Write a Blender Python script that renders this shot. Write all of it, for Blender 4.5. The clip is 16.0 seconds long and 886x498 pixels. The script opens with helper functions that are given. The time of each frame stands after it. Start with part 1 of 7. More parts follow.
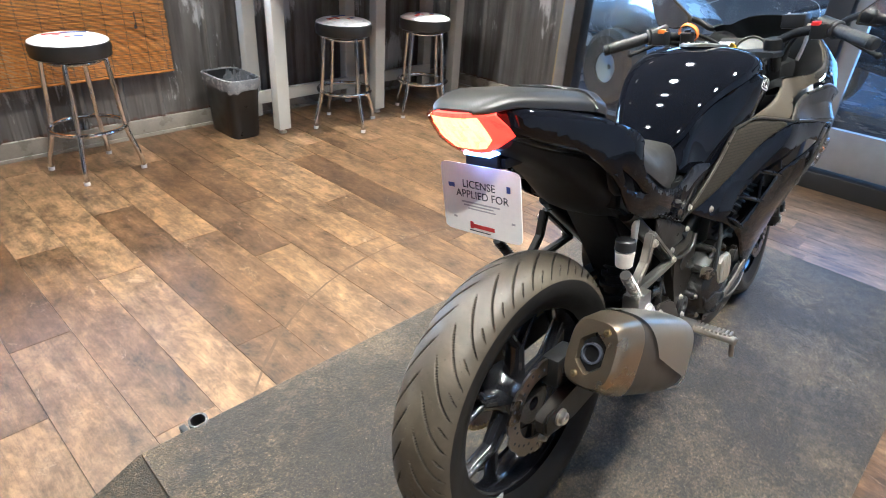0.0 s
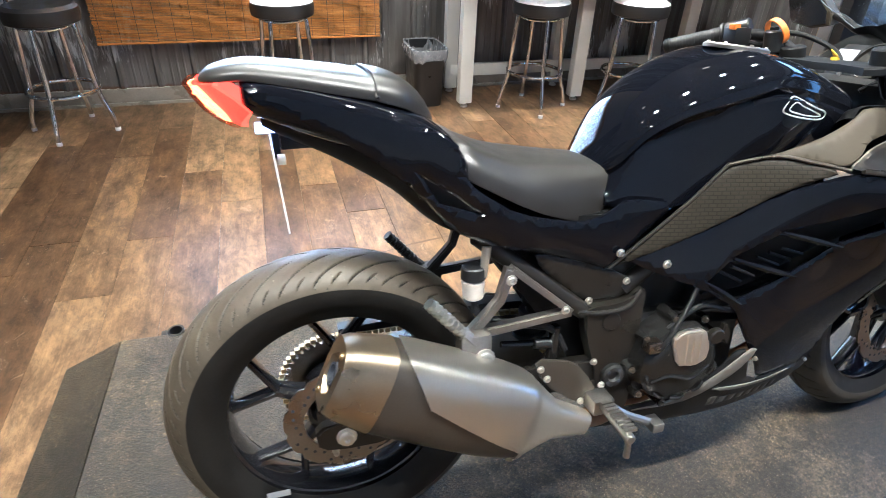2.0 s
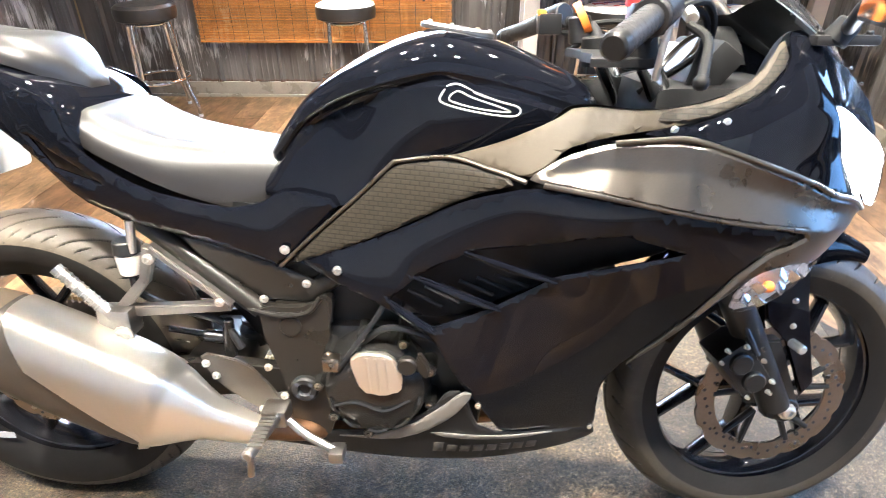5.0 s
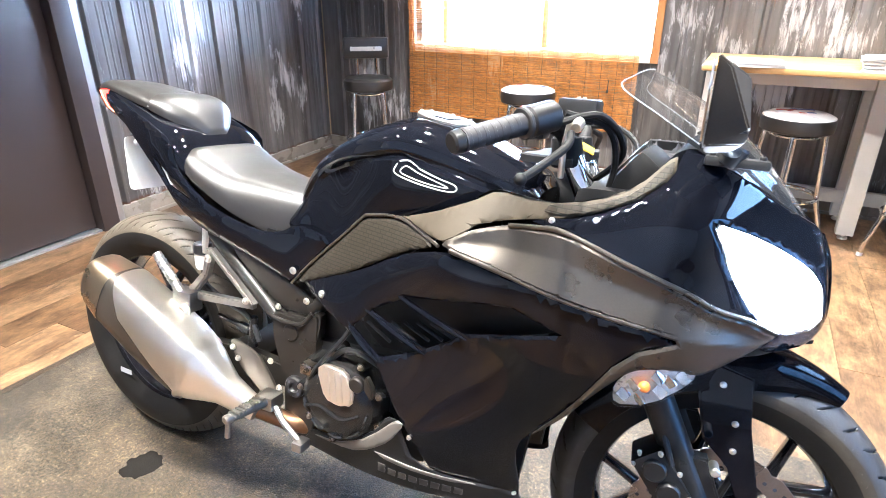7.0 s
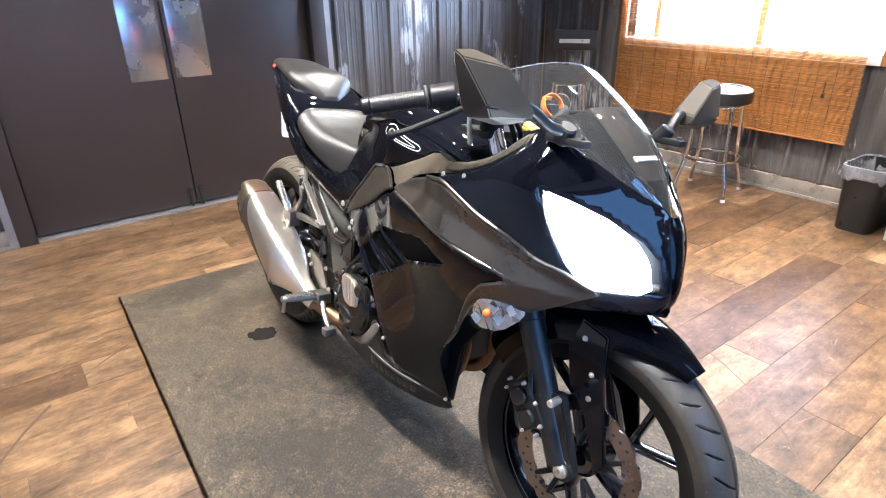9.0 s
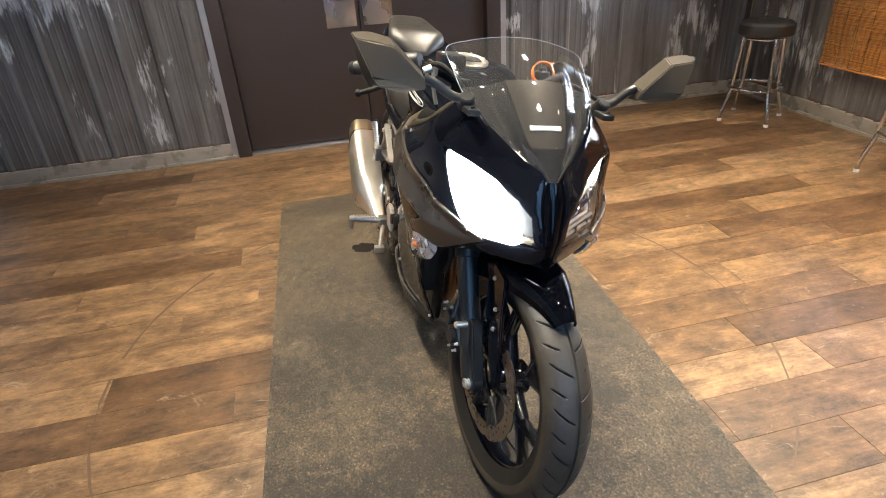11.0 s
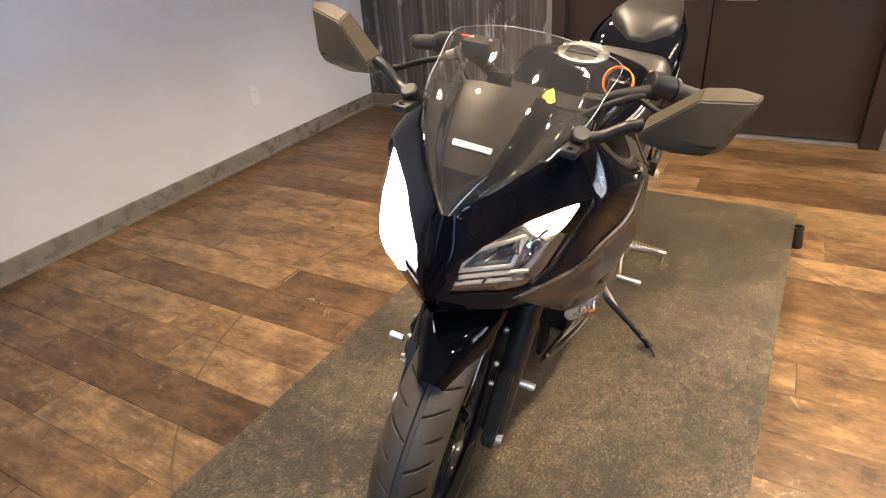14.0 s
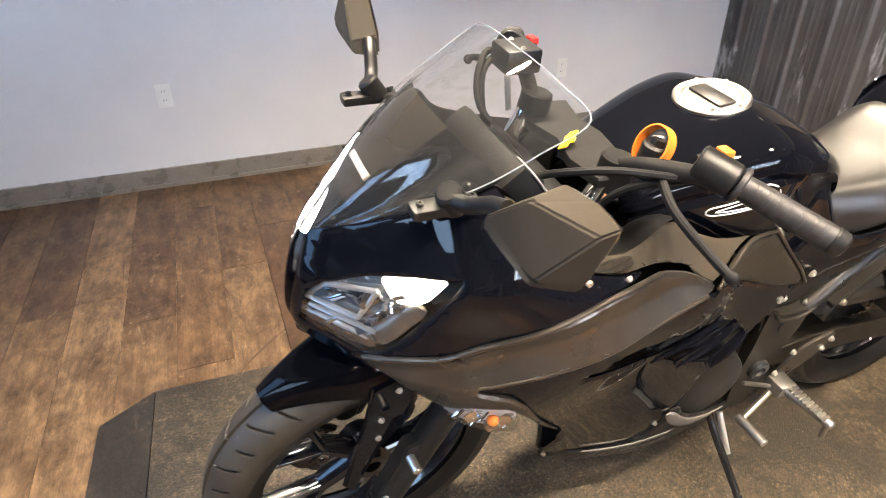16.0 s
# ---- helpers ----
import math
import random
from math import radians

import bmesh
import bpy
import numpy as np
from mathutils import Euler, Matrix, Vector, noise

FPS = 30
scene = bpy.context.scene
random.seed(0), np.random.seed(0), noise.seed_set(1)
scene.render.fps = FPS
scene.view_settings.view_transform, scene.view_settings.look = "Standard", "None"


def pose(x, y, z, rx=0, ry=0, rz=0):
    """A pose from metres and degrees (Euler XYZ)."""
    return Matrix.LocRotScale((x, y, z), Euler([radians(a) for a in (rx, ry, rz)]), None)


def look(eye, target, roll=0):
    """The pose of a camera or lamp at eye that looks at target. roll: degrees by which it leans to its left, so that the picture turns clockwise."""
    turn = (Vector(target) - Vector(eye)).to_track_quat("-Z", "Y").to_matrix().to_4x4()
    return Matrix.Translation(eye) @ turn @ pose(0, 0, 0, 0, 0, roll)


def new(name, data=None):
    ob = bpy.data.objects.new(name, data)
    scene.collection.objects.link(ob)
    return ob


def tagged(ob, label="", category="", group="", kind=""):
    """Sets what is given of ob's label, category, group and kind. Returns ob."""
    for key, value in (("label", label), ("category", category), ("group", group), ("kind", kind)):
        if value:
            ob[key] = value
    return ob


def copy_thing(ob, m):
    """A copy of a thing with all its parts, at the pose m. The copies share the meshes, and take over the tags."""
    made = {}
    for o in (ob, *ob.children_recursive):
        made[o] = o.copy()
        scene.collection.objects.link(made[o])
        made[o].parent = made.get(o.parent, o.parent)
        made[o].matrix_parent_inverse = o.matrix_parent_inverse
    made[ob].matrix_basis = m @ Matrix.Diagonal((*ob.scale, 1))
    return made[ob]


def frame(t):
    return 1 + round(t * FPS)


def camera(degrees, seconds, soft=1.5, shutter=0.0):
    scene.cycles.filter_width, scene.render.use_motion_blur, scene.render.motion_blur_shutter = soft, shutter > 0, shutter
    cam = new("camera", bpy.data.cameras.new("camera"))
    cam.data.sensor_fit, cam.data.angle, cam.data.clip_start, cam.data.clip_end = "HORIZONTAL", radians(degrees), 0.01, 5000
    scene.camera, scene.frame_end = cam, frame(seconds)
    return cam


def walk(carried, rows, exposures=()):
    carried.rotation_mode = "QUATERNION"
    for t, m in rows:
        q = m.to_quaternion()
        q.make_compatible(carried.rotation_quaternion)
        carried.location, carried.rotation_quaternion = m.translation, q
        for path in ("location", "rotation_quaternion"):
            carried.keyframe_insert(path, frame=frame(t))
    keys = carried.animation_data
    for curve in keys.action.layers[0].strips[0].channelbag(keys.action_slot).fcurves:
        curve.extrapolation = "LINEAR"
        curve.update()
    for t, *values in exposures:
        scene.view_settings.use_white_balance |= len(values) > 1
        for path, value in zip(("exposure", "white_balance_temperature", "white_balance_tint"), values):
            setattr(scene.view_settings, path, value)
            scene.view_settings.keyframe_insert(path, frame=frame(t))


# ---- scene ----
cam = camera(73.5, 16.0, 0.8, 0.3)
EXPOSURES = [
    (0.0, 0.12, 4850, 5),
    (2.0, 0.25, 4800, 5),
    (4.5, 1.25, 5250, 9),
    (5.2, 1.25, 5250, 9),
    (7.5, 1.25, 4920, 10),
    (8.5, 1.05, 5050, 11),
    (9.0, 0.55, 5000, 11),
    (11.5, 0.0, 6050, 7),
    (14.0, -0.05, 6600, 14),
    (15.0, -0.05, 6400, 15),
    (16.0, 0.28, 6150, 12),
]
PATH = [
    (0, (-0.832, -0.432, 1.204), (0.467, 0.725, 0.218), 4.1),
    (0.5, (-0.646, -0.517, 1.184), (0.497, 0.787, 0.188), 5.2),
    (1, (-0.445, -0.593, 1.205), (0.489, 0.811, 0.13), 3.4),
    (1.5, (-0.243, -0.708, 1.207), (0.421, 0.853, 0.147), 2.6),
    (2, (-0.053, -0.782, 1.208), (0.453, 0.827, 0.133), 2.3),
    (2.5, (0.152, -0.73, 1.166), (0.557, 0.872, 0.038), 2.5),
    (3, (0.301, -0.67, 1.127), (0.605, 0.881, -0.099), 0.4),
    (3.5, (0.43, -0.716, 1.122), (0.58, 0.907, -0.037), 0.8),
    (4, (0.579, -0.808, 1.13), (0.595, 0.875, 0.05), -0.1),
    (4.5, (0.7, -0.85, 1.124), (0.644, 0.829, 0.038), -1.3),
    (5, (0.845, -0.825, 1.133), (0.756, 0.885, 0.098), -0.5),
    (5.2, (0.92, -0.807, 1.142), (0.749, 0.878, 0.079), -0.6),
    (7.3, (1.4, -0.88, 1.183), (0.536, 0.738, 0.386), 0.1),
    (7.5, (1.452, -0.845, 1.173), (0.554, 0.746, 0.358), -0.2),
    (8, (1.591, -0.775, 1.172), (0.527, 0.651, 0.259), -1.1),
    (8.5, (1.77, -0.744, 1.183), (0.495, 0.509, 0.286), -2.1),
    (9, (2.003, -0.738, 1.211), (0.549, 0.355, 0.38), -1.0),
    (9.2, (2.056, -0.712, 1.212), (0.572, 0.343, 0.383), 0.0),
    (11.3, (2.505, -0.217, 1.295), (0.759, 0.076, 0.365), -5.4),
    (11.5, (2.504, -0.167, 1.291), (0.73, 0.107, 0.409), -6.3),
    (12, (2.455, -0.032, 1.259), (0.677, 0.041, 0.346), -6.3),
    (12.5, (2.383, 0.113, 1.266), (0.61, -0.021, 0.349), -3.4),
    (13, (2.379, 0.295, 1.262), (0.699, -0.246, 0.323), -3.8),
    (13.5, (2.366, 0.454, 1.267), (0.806, -0.334, 0.296), -5.6),
    (14, (2.214, 0.588, 1.238), (0.714, -0.305, 0.261), -4.5),
    (14.5, (2.035, 0.673, 1.233), (0.674, -0.386, 0.22), -3.0),
    (15, (1.894, 0.774, 1.22), (0.799, -0.572, 0.226), -2.7),
    (15.5, (1.766, 0.898, 1.234), (0.921, -0.618, 0.241), -2.0),
    (16, (1.566, 0.895, 1.208), (0.93, -0.712, 0.203), -0.1),
]
walk(cam, [(t, look(eye, target, roll)) for t, eye, target, roll in PATH], EXPOSURES)

# ---- light: daylight through the window and the glazed front, warm downlights in the ceiling ----
FLOOR_Z = -0.09
CEIL_Z = 2.55
WEST, EAST, SOUTH, NORTH = -1.77, 3.1, -2.36, 3.24

world = bpy.data.worlds.new("sky")
scene.world = world
world.use_nodes = True
_nt = world.node_tree
_sky = _nt.nodes.new("ShaderNodeTexSky")
_sky.sky_type = "NISHITA"
_sky.sun_disc = False
_sky.sun_elevation, _sky.sun_rotation = radians(38), radians(35)
_bg = _nt.nodes["Background"]
_bg.inputs["Strength"].default_value = 0.12
_nt.links.new(_sky.outputs["Color"], _bg.inputs["Color"])

_sun = bpy.data.lights.new("sun", "SUN")
_sun.energy, _sun.angle, _sun.color = 2.5, radians(0.6), (1.0, 0.95, 0.88)
new("sun", _sun).matrix_world = look((0, 0, 0), (-0.45, -0.62, -0.55))


def area_lamp(name, m, sx, sy, watts, colour):
    d = bpy.data.lights.new(name, "AREA")
    d.shape, d.size, d.size_y, d.energy, d.color = "RECTANGLE", sx, sy, watts, colour
    ob = new(name, d)
    ob.matrix_world = m
    return ob


# sky light standing in the two openings
area_lamp("window_daylight", look((-0.1, NORTH + 0.06, 1.3), (-0.1, 0, 0.7)), 1.6, 1.0, 115, (0.46, 0.70, 1.0))
area_lamp("door_daylight", look((EAST + 0.1, -0.18, 1.15), (1.6, -0.9, 0.4)), 0.72, 1.6, 18, (0.32, 0.58, 1.0))

DOWNLIGHTS = [(-0.70, 1.40), (-0.10, 1.20), (0.50, 1.15), (1.10, 1.15), (1.70, 1.15), (0.05, 2.25), (1.50, 2.25), (2.45, 2.25), (-0.95, -0.50), (0.10, -0.50), (0.75, -0.50), (1.40, -0.50)]
for _x, _y in DOWNLIGHTS:
    _d = bpy.data.lights.new("downlight_lamp", "SPOT")
    _d.energy, _d.color, _d.shadow_soft_size = (330 if _x < 0 else 240 if _x < 0.2 else 255 if _x < 1 else 285) if _y < 0 else 100 if _x < -0.5 else (340 if _x < 0.8 else 190) if _y < 2 else 330, (1.0, 0.81, 0.57), 0.04
    _d.spot_size, _d.spot_blend = radians(101), 1.0
    new("downlight_lamp", _d).matrix_world = look((_x, _y, CEIL_Z - 0.03), (_x, _y + 0.001, 0))

# ---- materials ----
def nodes_of(name):
    m = bpy.data.materials.new(name)
    m.use_nodes = True
    nt = m.node_tree
    return m, nt, nt.nodes["Principled BSDF"]


def add(nt, kind, **values):
    n = nt.nodes.new(kind)
    for k, v in values.items():
        n.inputs[k.replace("_", " ")].default_value = v
    return n


def coords(nt, stretch=(1, 1, 1), shift_random=False):
    tc = nt.nodes.new("ShaderNodeTexCoord")
    mp = nt.nodes.new("ShaderNodeMapping")
    mp.inputs["Scale"].default_value = stretch
    nt.links.new(tc.outputs["Object"], mp.inputs["Vector"])
    if shift_random:
        oi = nt.nodes.new("ShaderNodeObjectInfo")
        mul = nt.nodes.new("ShaderNodeMath")
        mul.operation = "MULTIPLY"
        mul.inputs[1].default_value = 97.0
        nt.links.new(oi.outputs["Random"], mul.inputs[0])
        co = nt.nodes.new("ShaderNodeCombineXYZ")
        for a in "XYZ":
            nt.links.new(mul.outputs[0], co.inputs[a])
        nt.links.new(co.outputs[0], mp.inputs["Location"])
    return mp.outputs[0]


def noise_tex(nt, vec, scale, detail=4.0, rough=0.55, distort=0.0):
    n = add(nt, "ShaderNodeTexNoise", Scale=scale, Detail=detail, Roughness=rough, Distortion=distort)
    nt.links.new(vec, n.inputs["Vector"])
    return n.outputs["Fac"]


def ramp(nt, fac, stops):
    r = nt.nodes.new("ShaderNodeValToRGB")
    els = r.color_ramp.elements
    while len(els) < len(stops):
        els.new(0.5)
    for e, (p, c) in zip(els, stops):
        e.position = p
        e.color = (*c, 1) if len(c) == 3 else c
    nt.links.new(fac, r.inputs["Fac"])
    return r.outputs["Color"]


def mix(nt, fac, a, b, blend="MIX"):
    n = nt.nodes.new("ShaderNodeMix")
    n.data_type, n.blend_type = "RGBA", blend
    for sock, v in ((n.inputs[0], fac), (n.inputs[6], a), (n.inputs[7], b)):
        if isinstance(v, (int, float)):
            sock.default_value = v
        elif isinstance(v, tuple):
            sock.default_value = (*v, 1)
        else:
            nt.links.new(v, sock)
    return n.outputs[2]


def bump(nt, bs, height, strength, dist=0.002):
    b = add(nt, "ShaderNodeBump", Strength=strength, Distance=dist)
    nt.links.new(height, b.inputs["Height"])
    nt.links.new(b.outputs[0], bs.inputs["Normal"])


def surf(name, base, rough=0.5, metal=0.0, var=0.15, scale=9.0, fine=140.0, bumps=0.0, coat=0.0, rvar=0.08, spec=0.5):
    """A worn plain surface: colour and gloss vary at two scales, with a fine relief."""
    m, nt, bs = nodes_of(name)
    v = coords(nt)
    big, small = noise_tex(nt, v, scale), noise_tex(nt, v, fine, 3.0)
    both = mix(nt, 0.35, big, small)
    lo = tuple(c * (1 - var) for c in base)
    hi = tuple(min(1, c * (1 + var)) for c in base)
    nt.links.new(ramp(nt, both, [(0.3, lo), (0.7, hi)]), bs.inputs["Base Color"])
    lo_r, hi_r = max(0.02, rough - rvar), min(1, rough + rvar)
    nt.links.new(ramp(nt, big, [(0.3, (lo_r,) * 3), (0.7, (hi_r,) * 3)]), bs.inputs["Roughness"])
    bs.inputs["Metallic"].default_value = metal
    bs.inputs["Coat Weight"].default_value = coat
    bs.inputs["Coat Roughness"].default_value = 0.03
    bs.inputs["Specular IOR Level"].default_value = spec
    if bumps:
        bump(nt, bs, small, bumps)
    return m


def glow(name, colour, strength):
    m, nt, bs = nodes_of(name)
    bs.inputs["Base Color"].default_value = (*colour, 1)
    bs.inputs["Emission Color"].default_value = (*colour, 1)
    bs.inputs["Emission Strength"].default_value = strength
    return m


def clear(name, tint=(1, 1, 1), rough=0.0, ior=1.45, gain=1.0, haze=0.0):
    m, nt, bs = nodes_of(name)
    nt.nodes.remove(bs)
    tr = add(nt, "ShaderNodeBsdfTransparent", Color=(*tint, 1))
    gl = add(nt, "ShaderNodeBsdfGlossy", Roughness=rough)
    lw = add(nt, "ShaderNodeLayerWeight", Blend=0.5)
    pw = nt.nodes.new("ShaderNodeMath")
    pw.operation = "POWER"
    pw.inputs[1].default_value = 4.0
    ma = nt.nodes.new("ShaderNodeMath")
    ma.operation = "MULTIPLY_ADD"
    ma.inputs[1].default_value, ma.inputs[2].default_value = min(0.9, 0.6 * gain), (ior - 1) ** 2 / (ior + 1) ** 2 * 0.8 * gain
    nt.links.new(lw.outputs["Facing"], pw.inputs[0])
    nt.links.new(pw.outputs[0], ma.inputs[0])
    mx = nt.nodes.new("ShaderNodeMixShader")
    nt.links.new(ma.outputs[0], mx.inputs[0])
    nt.links.new(tr.outputs[0], mx.inputs[1])
    nt.links.new(gl.outputs[0], mx.inputs[2])
    # a thin white diffuse share paints the haze of bright reflections
    df = add(nt, "ShaderNodeBsdfDiffuse", Color=(0.8, 0.8, 0.8, 1))
    md = add(nt, "ShaderNodeMixShader", Fac=haze)
    nt.links.new(mx.outputs[0], md.inputs[1])
    nt.links.new(df.outputs[0], md.inputs[2])
    nt.links.new(md.outputs[0], nt.nodes["Material Output"].inputs["Surface"])
    return m


def plank_material():
    m, nt, bs = nodes_of("vinyl wood planks")
    oi = nt.nodes.new("ShaderNodeObjectInfo")
    tone = ramp(nt, oi.outputs["Random"], [(0.0, (0.058, 0.032, 0.0155)), (0.25, (0.104, 0.062, 0.030)), (0.5, (0.146, 0.092, 0.048)), (0.75, (0.086, 0.050, 0.024)), (1.0, (0.168, 0.111, 0.061))])
    v = coords(nt, (1.0, 0.48, 1.0), True)
    cloud = noise_tex(nt, v, 11.5, 12, 0.78, 0.2)
    c = mix(nt, 1.0, tone, ramp(nt, cloud, [(0.36, (0.26, 0.22, 0.18)), (0.46, (0.74, 0.71, 0.67)), (0.54, (1.16, 1.13, 1.09)), (0.66, (2.0, 1.95, 1.86))]), "MULTIPLY")
    swirl = noise_tex(nt, coords(nt, (1.0, 0.10, 1.0), True), 26, 5, 0.6, 0.8)
    c = mix(nt, 0.42, c, ramp(nt, swirl, [(0.38, (0.60, 0.55, 0.50)), (0.5, (1.0, 1.0, 1.0)), (0.62, (1.28, 1.26, 1.22))]), "MULTIPLY")
    grain = noise_tex(nt, coords(nt, (1.0, 0.05, 1.0), True), 150, 6, 0.7, 0.2)
    c = mix(nt, 0.45, c, ramp(nt, grain, [(0.36, (0.58, 0.54, 0.50)), (0.5, (1.0, 1.0, 1.0)), (0.66, (1.25, 1.25, 1.22))]), "MULTIPLY")
    scuff = noise_tex(nt, coords(nt, (1.0, 0.55, 1.0), True), 15, 12, 0.84, 0.7)
    c = mix(nt, ramp(nt, scuff, [(0.575, (0, 0, 0)), (0.64, (0.55, 0.55, 0.55))]), c, (0.30, 0.22, 0.145))
    knots = noise_tex(nt, coords(nt, (1.0, 0.45, 1.0), True), 11, 9, 0.78, 0.5)
    c = mix(nt, ramp(nt, knots, [(0.30, (0.85, 0.85, 0.85)), (0.375, (0, 0, 0))]), c, (0.040, 0.023, 0.014))
    nt.links.new(c, bs.inputs["Base Color"])
    nt.links.new(ramp(nt, cloud, [(0.3, (0.44,) * 3), (0.7, (0.29,) * 3)]), bs.inputs["Roughness"])
    bump(nt, bs, mix(nt, 0.5, grain, cloud), 0.3, 0.0015)
    return m


def corrugated_material():
    m, nt, bs = nodes_of("weathered corrugated steel")
    streak = noise_tex(nt, coords(nt, (1, 1, 0.07), True), 9, 5, 0.6, 0.1)
    c = ramp(nt, streak, [(0.34, (0.084, 0.078, 0.073)), (0.5, (0.128, 0.121, 0.116)), (0.66, (0.185, 0.177, 0.172))])
    blotch = noise_tex(nt, coords(nt, (1, 1, 0.5), True), 2.6, 7, 0.62, 0.4)
    c = mix(nt, 1.0, c, ramp(nt, blotch, [(0.3, (0.72, 0.70, 0.68)), (0.7, (1.3, 1.3, 1.32))]), "MULTIPLY")
    area = noise_tex(nt, coords(nt, (1, 1, 0.55), True), 3.1, 3, 0.5)
    tear = noise_tex(nt, coords(nt, (1, 1, 0.16), True), 34, 6, 0.75, 0.6)
    both = mix(nt, 0.34, area, tear)
    c = mix(nt, ramp(nt, both, [(0.568, (0, 0, 0)), (0.605, (0.9, 0.9, 0.9))]), c, (0.52, 0.52, 0.53))
    run = noise_tex(nt, coords(nt, (1, 1, 0.05), True), 40, 3, 0.6)
    c = mix(nt, ramp(nt, run, [(0.70, (0, 0, 0)), (0.76, (0.7, 0.7, 0.7))]), c, (0.19, 0.10, 0.045))
    sx = nt.nodes.new("ShaderNodeSeparateXYZ")
    nt.links.new(coords(nt), sx.inputs[0])
    foot = nt.nodes.new("ShaderNodeMath")
    foot.operation = "MULTIPLY_ADD"
    foot.inputs[1].default_value = 0.07
    nt.links.new(noise_tex(nt, coords(nt), 16, 5, 0.7), foot.inputs[0])
    nt.links.new(sx.outputs["Z"], foot.inputs[2])
    c = mix(nt, ramp(nt, foot.outputs[0], [(0.040, (0.9, 0.9, 0.9)), (0.062, (0, 0, 0))]), c, (0.105, 0.046, 0.020))
    nt.links.new(c, bs.inputs["Base Color"])
    bs.inputs["Metallic"].default_value = 0.35
    nt.links.new(ramp(nt, streak, [(0.3, (0.50,) * 3), (0.7, (0.36,) * 3)]), bs.inputs["Roughness"])
    bump(nt, bs, tear, 0.15, 0.001)
    return m


def platform_material(name="grimy rubberised deck", tone=1.0):
    m, nt, bs = nodes_of(name)
    v = coords(nt)
    grit = noise_tex(nt, v, 240, 3, 0.65)
    stain = noise_tex(nt, v, 3.2, 12, 0.74, 0.5)
    c = ramp(nt, stain, [(0.34, (0.041, 0.031, 0.0185)), (0.5, (0.064, 0.049, 0.030)), (0.66, (0.105, 0.081, 0.050))])
    oily = mix(nt, 0.5, noise_tex(nt, v, 2.0, 4, 0.6, 0.5), noise_tex(nt, v, 30, 9, 0.84))
    c = mix(nt, ramp(nt, oily, [(0.48, (0, 0, 0)), (0.53, (0.8, 0.8, 0.8))]), c, (0.016, 0.0125, 0.008))
    c = mix(nt, 1.0, c, (tone, tone, tone), "MULTIPLY")
    # dark specks are grime; the pale ones paint the grit's sparkle
    speck = noise_tex(nt, v, 130, 4, 0.75)
    c = mix(nt, 0.9, c, ramp(nt, speck, [(0.37, (0.20, 0.19, 0.18)), (0.47, (0.85, 0.85, 0.85)), (0.55, (1.15, 1.14, 1.10)), (0.65, (2.9, 2.8, 2.6))]), "MULTIPLY")
    c = mix(nt, ramp(nt, noise_tex(nt, v, 210, 2, 0.6), [(0.66, (0, 0, 0)), (0.70, (0.7, 0.7, 0.7))]), c, (0.30, 0.26, 0.20))
    dirt = noise_tex(nt, v, 22, 9, 0.80, 0.4)
    c = mix(nt, 0.62, c, ramp(nt, dirt, [(0.38, (0.30, 0.28, 0.26)), (0.52, (1.0, 1.0, 1.0)), (0.64, (1.9, 1.8, 1.6))]), "MULTIPLY")
    nt.links.new(c, bs.inputs["Base Color"])
    nt.links.new(ramp(nt, stain, [(0.3, (0.38,) * 3), (0.7, (0.56,) * 3)]), bs.inputs["Roughness"])
    bs.inputs["Specular IOR Level"].default_value = 0.45
    bump(nt, bs, mix(nt, 0.5, grit, speck), 1.0, 0.006)
    return m


def bamboo_material():
    m, nt, bs = nodes_of("bamboo slats")
    v = coords(nt, (0.25, 1, 1), True)
    g = noise_tex(nt, v, 55, 4, 0.6)
    oi = nt.nodes.new("ShaderNodeObjectInfo")
    base = mix(nt, oi.outputs["Random"], (0.42, 0.17, 0.035), (0.62, 0.29, 0.07))
    c = mix(nt, 1.0, base, ramp(nt, g, [(0.3, (0.6, 0.55, 0.5)), (0.65, (1.1, 1.1, 1.1))]), "MULTIPLY")
    nt.links.new(c, bs.inputs["Base Color"])
    bs.inputs["Roughness"].default_value = 0.5
    return m


def texture_panel_material():
    m, nt, bs = nodes_of("textured grey plastic")
    v = coords(nt, (1, 1, 1))
    br = add(nt, "ShaderNodeTexBrick", Scale=34.0, Mortar_Size=0.05, Mortar_Smooth=1.0, Bias=0.0)
    br.offset = 0.5
    sx = nt.nodes.new("ShaderNodeSeparateXYZ")
    cx = nt.nodes.new("ShaderNodeCombineXYZ")
    nt.links.new(v, sx.inputs[0])
    nt.links.new(sx.outputs["X"], cx.inputs["X"])
    nt.links.new(sx.outputs["Z"], cx.inputs["Y"])
    nt.links.new(cx.outputs[0], br.inputs["Vector"])
    br.inputs["Color1"].default_value = (0.024, 0.0202, 0.0148, 1)
    br.inputs["Color2"].default_value = (0.028, 0.0236, 0.0174, 1)
    br.inputs["Mortar"].default_value = (0.011, 0.0095, 0.0075, 1)
    nt.links.new(br.outputs["Color"], bs.inputs["Base Color"])
    bs.inputs["Roughness"].default_value = 0.55
    bs.inputs["Specular IOR Level"].default_value = 0.15
    b = add(nt, "ShaderNodeBump", Strength=0.2, Distance=0.0015)
    b.invert = True
    nt.links.new(br.outputs["Fac"], b.inputs["Height"])
    nt.links.new(b.outputs[0], bs.inputs["Normal"])
    return m


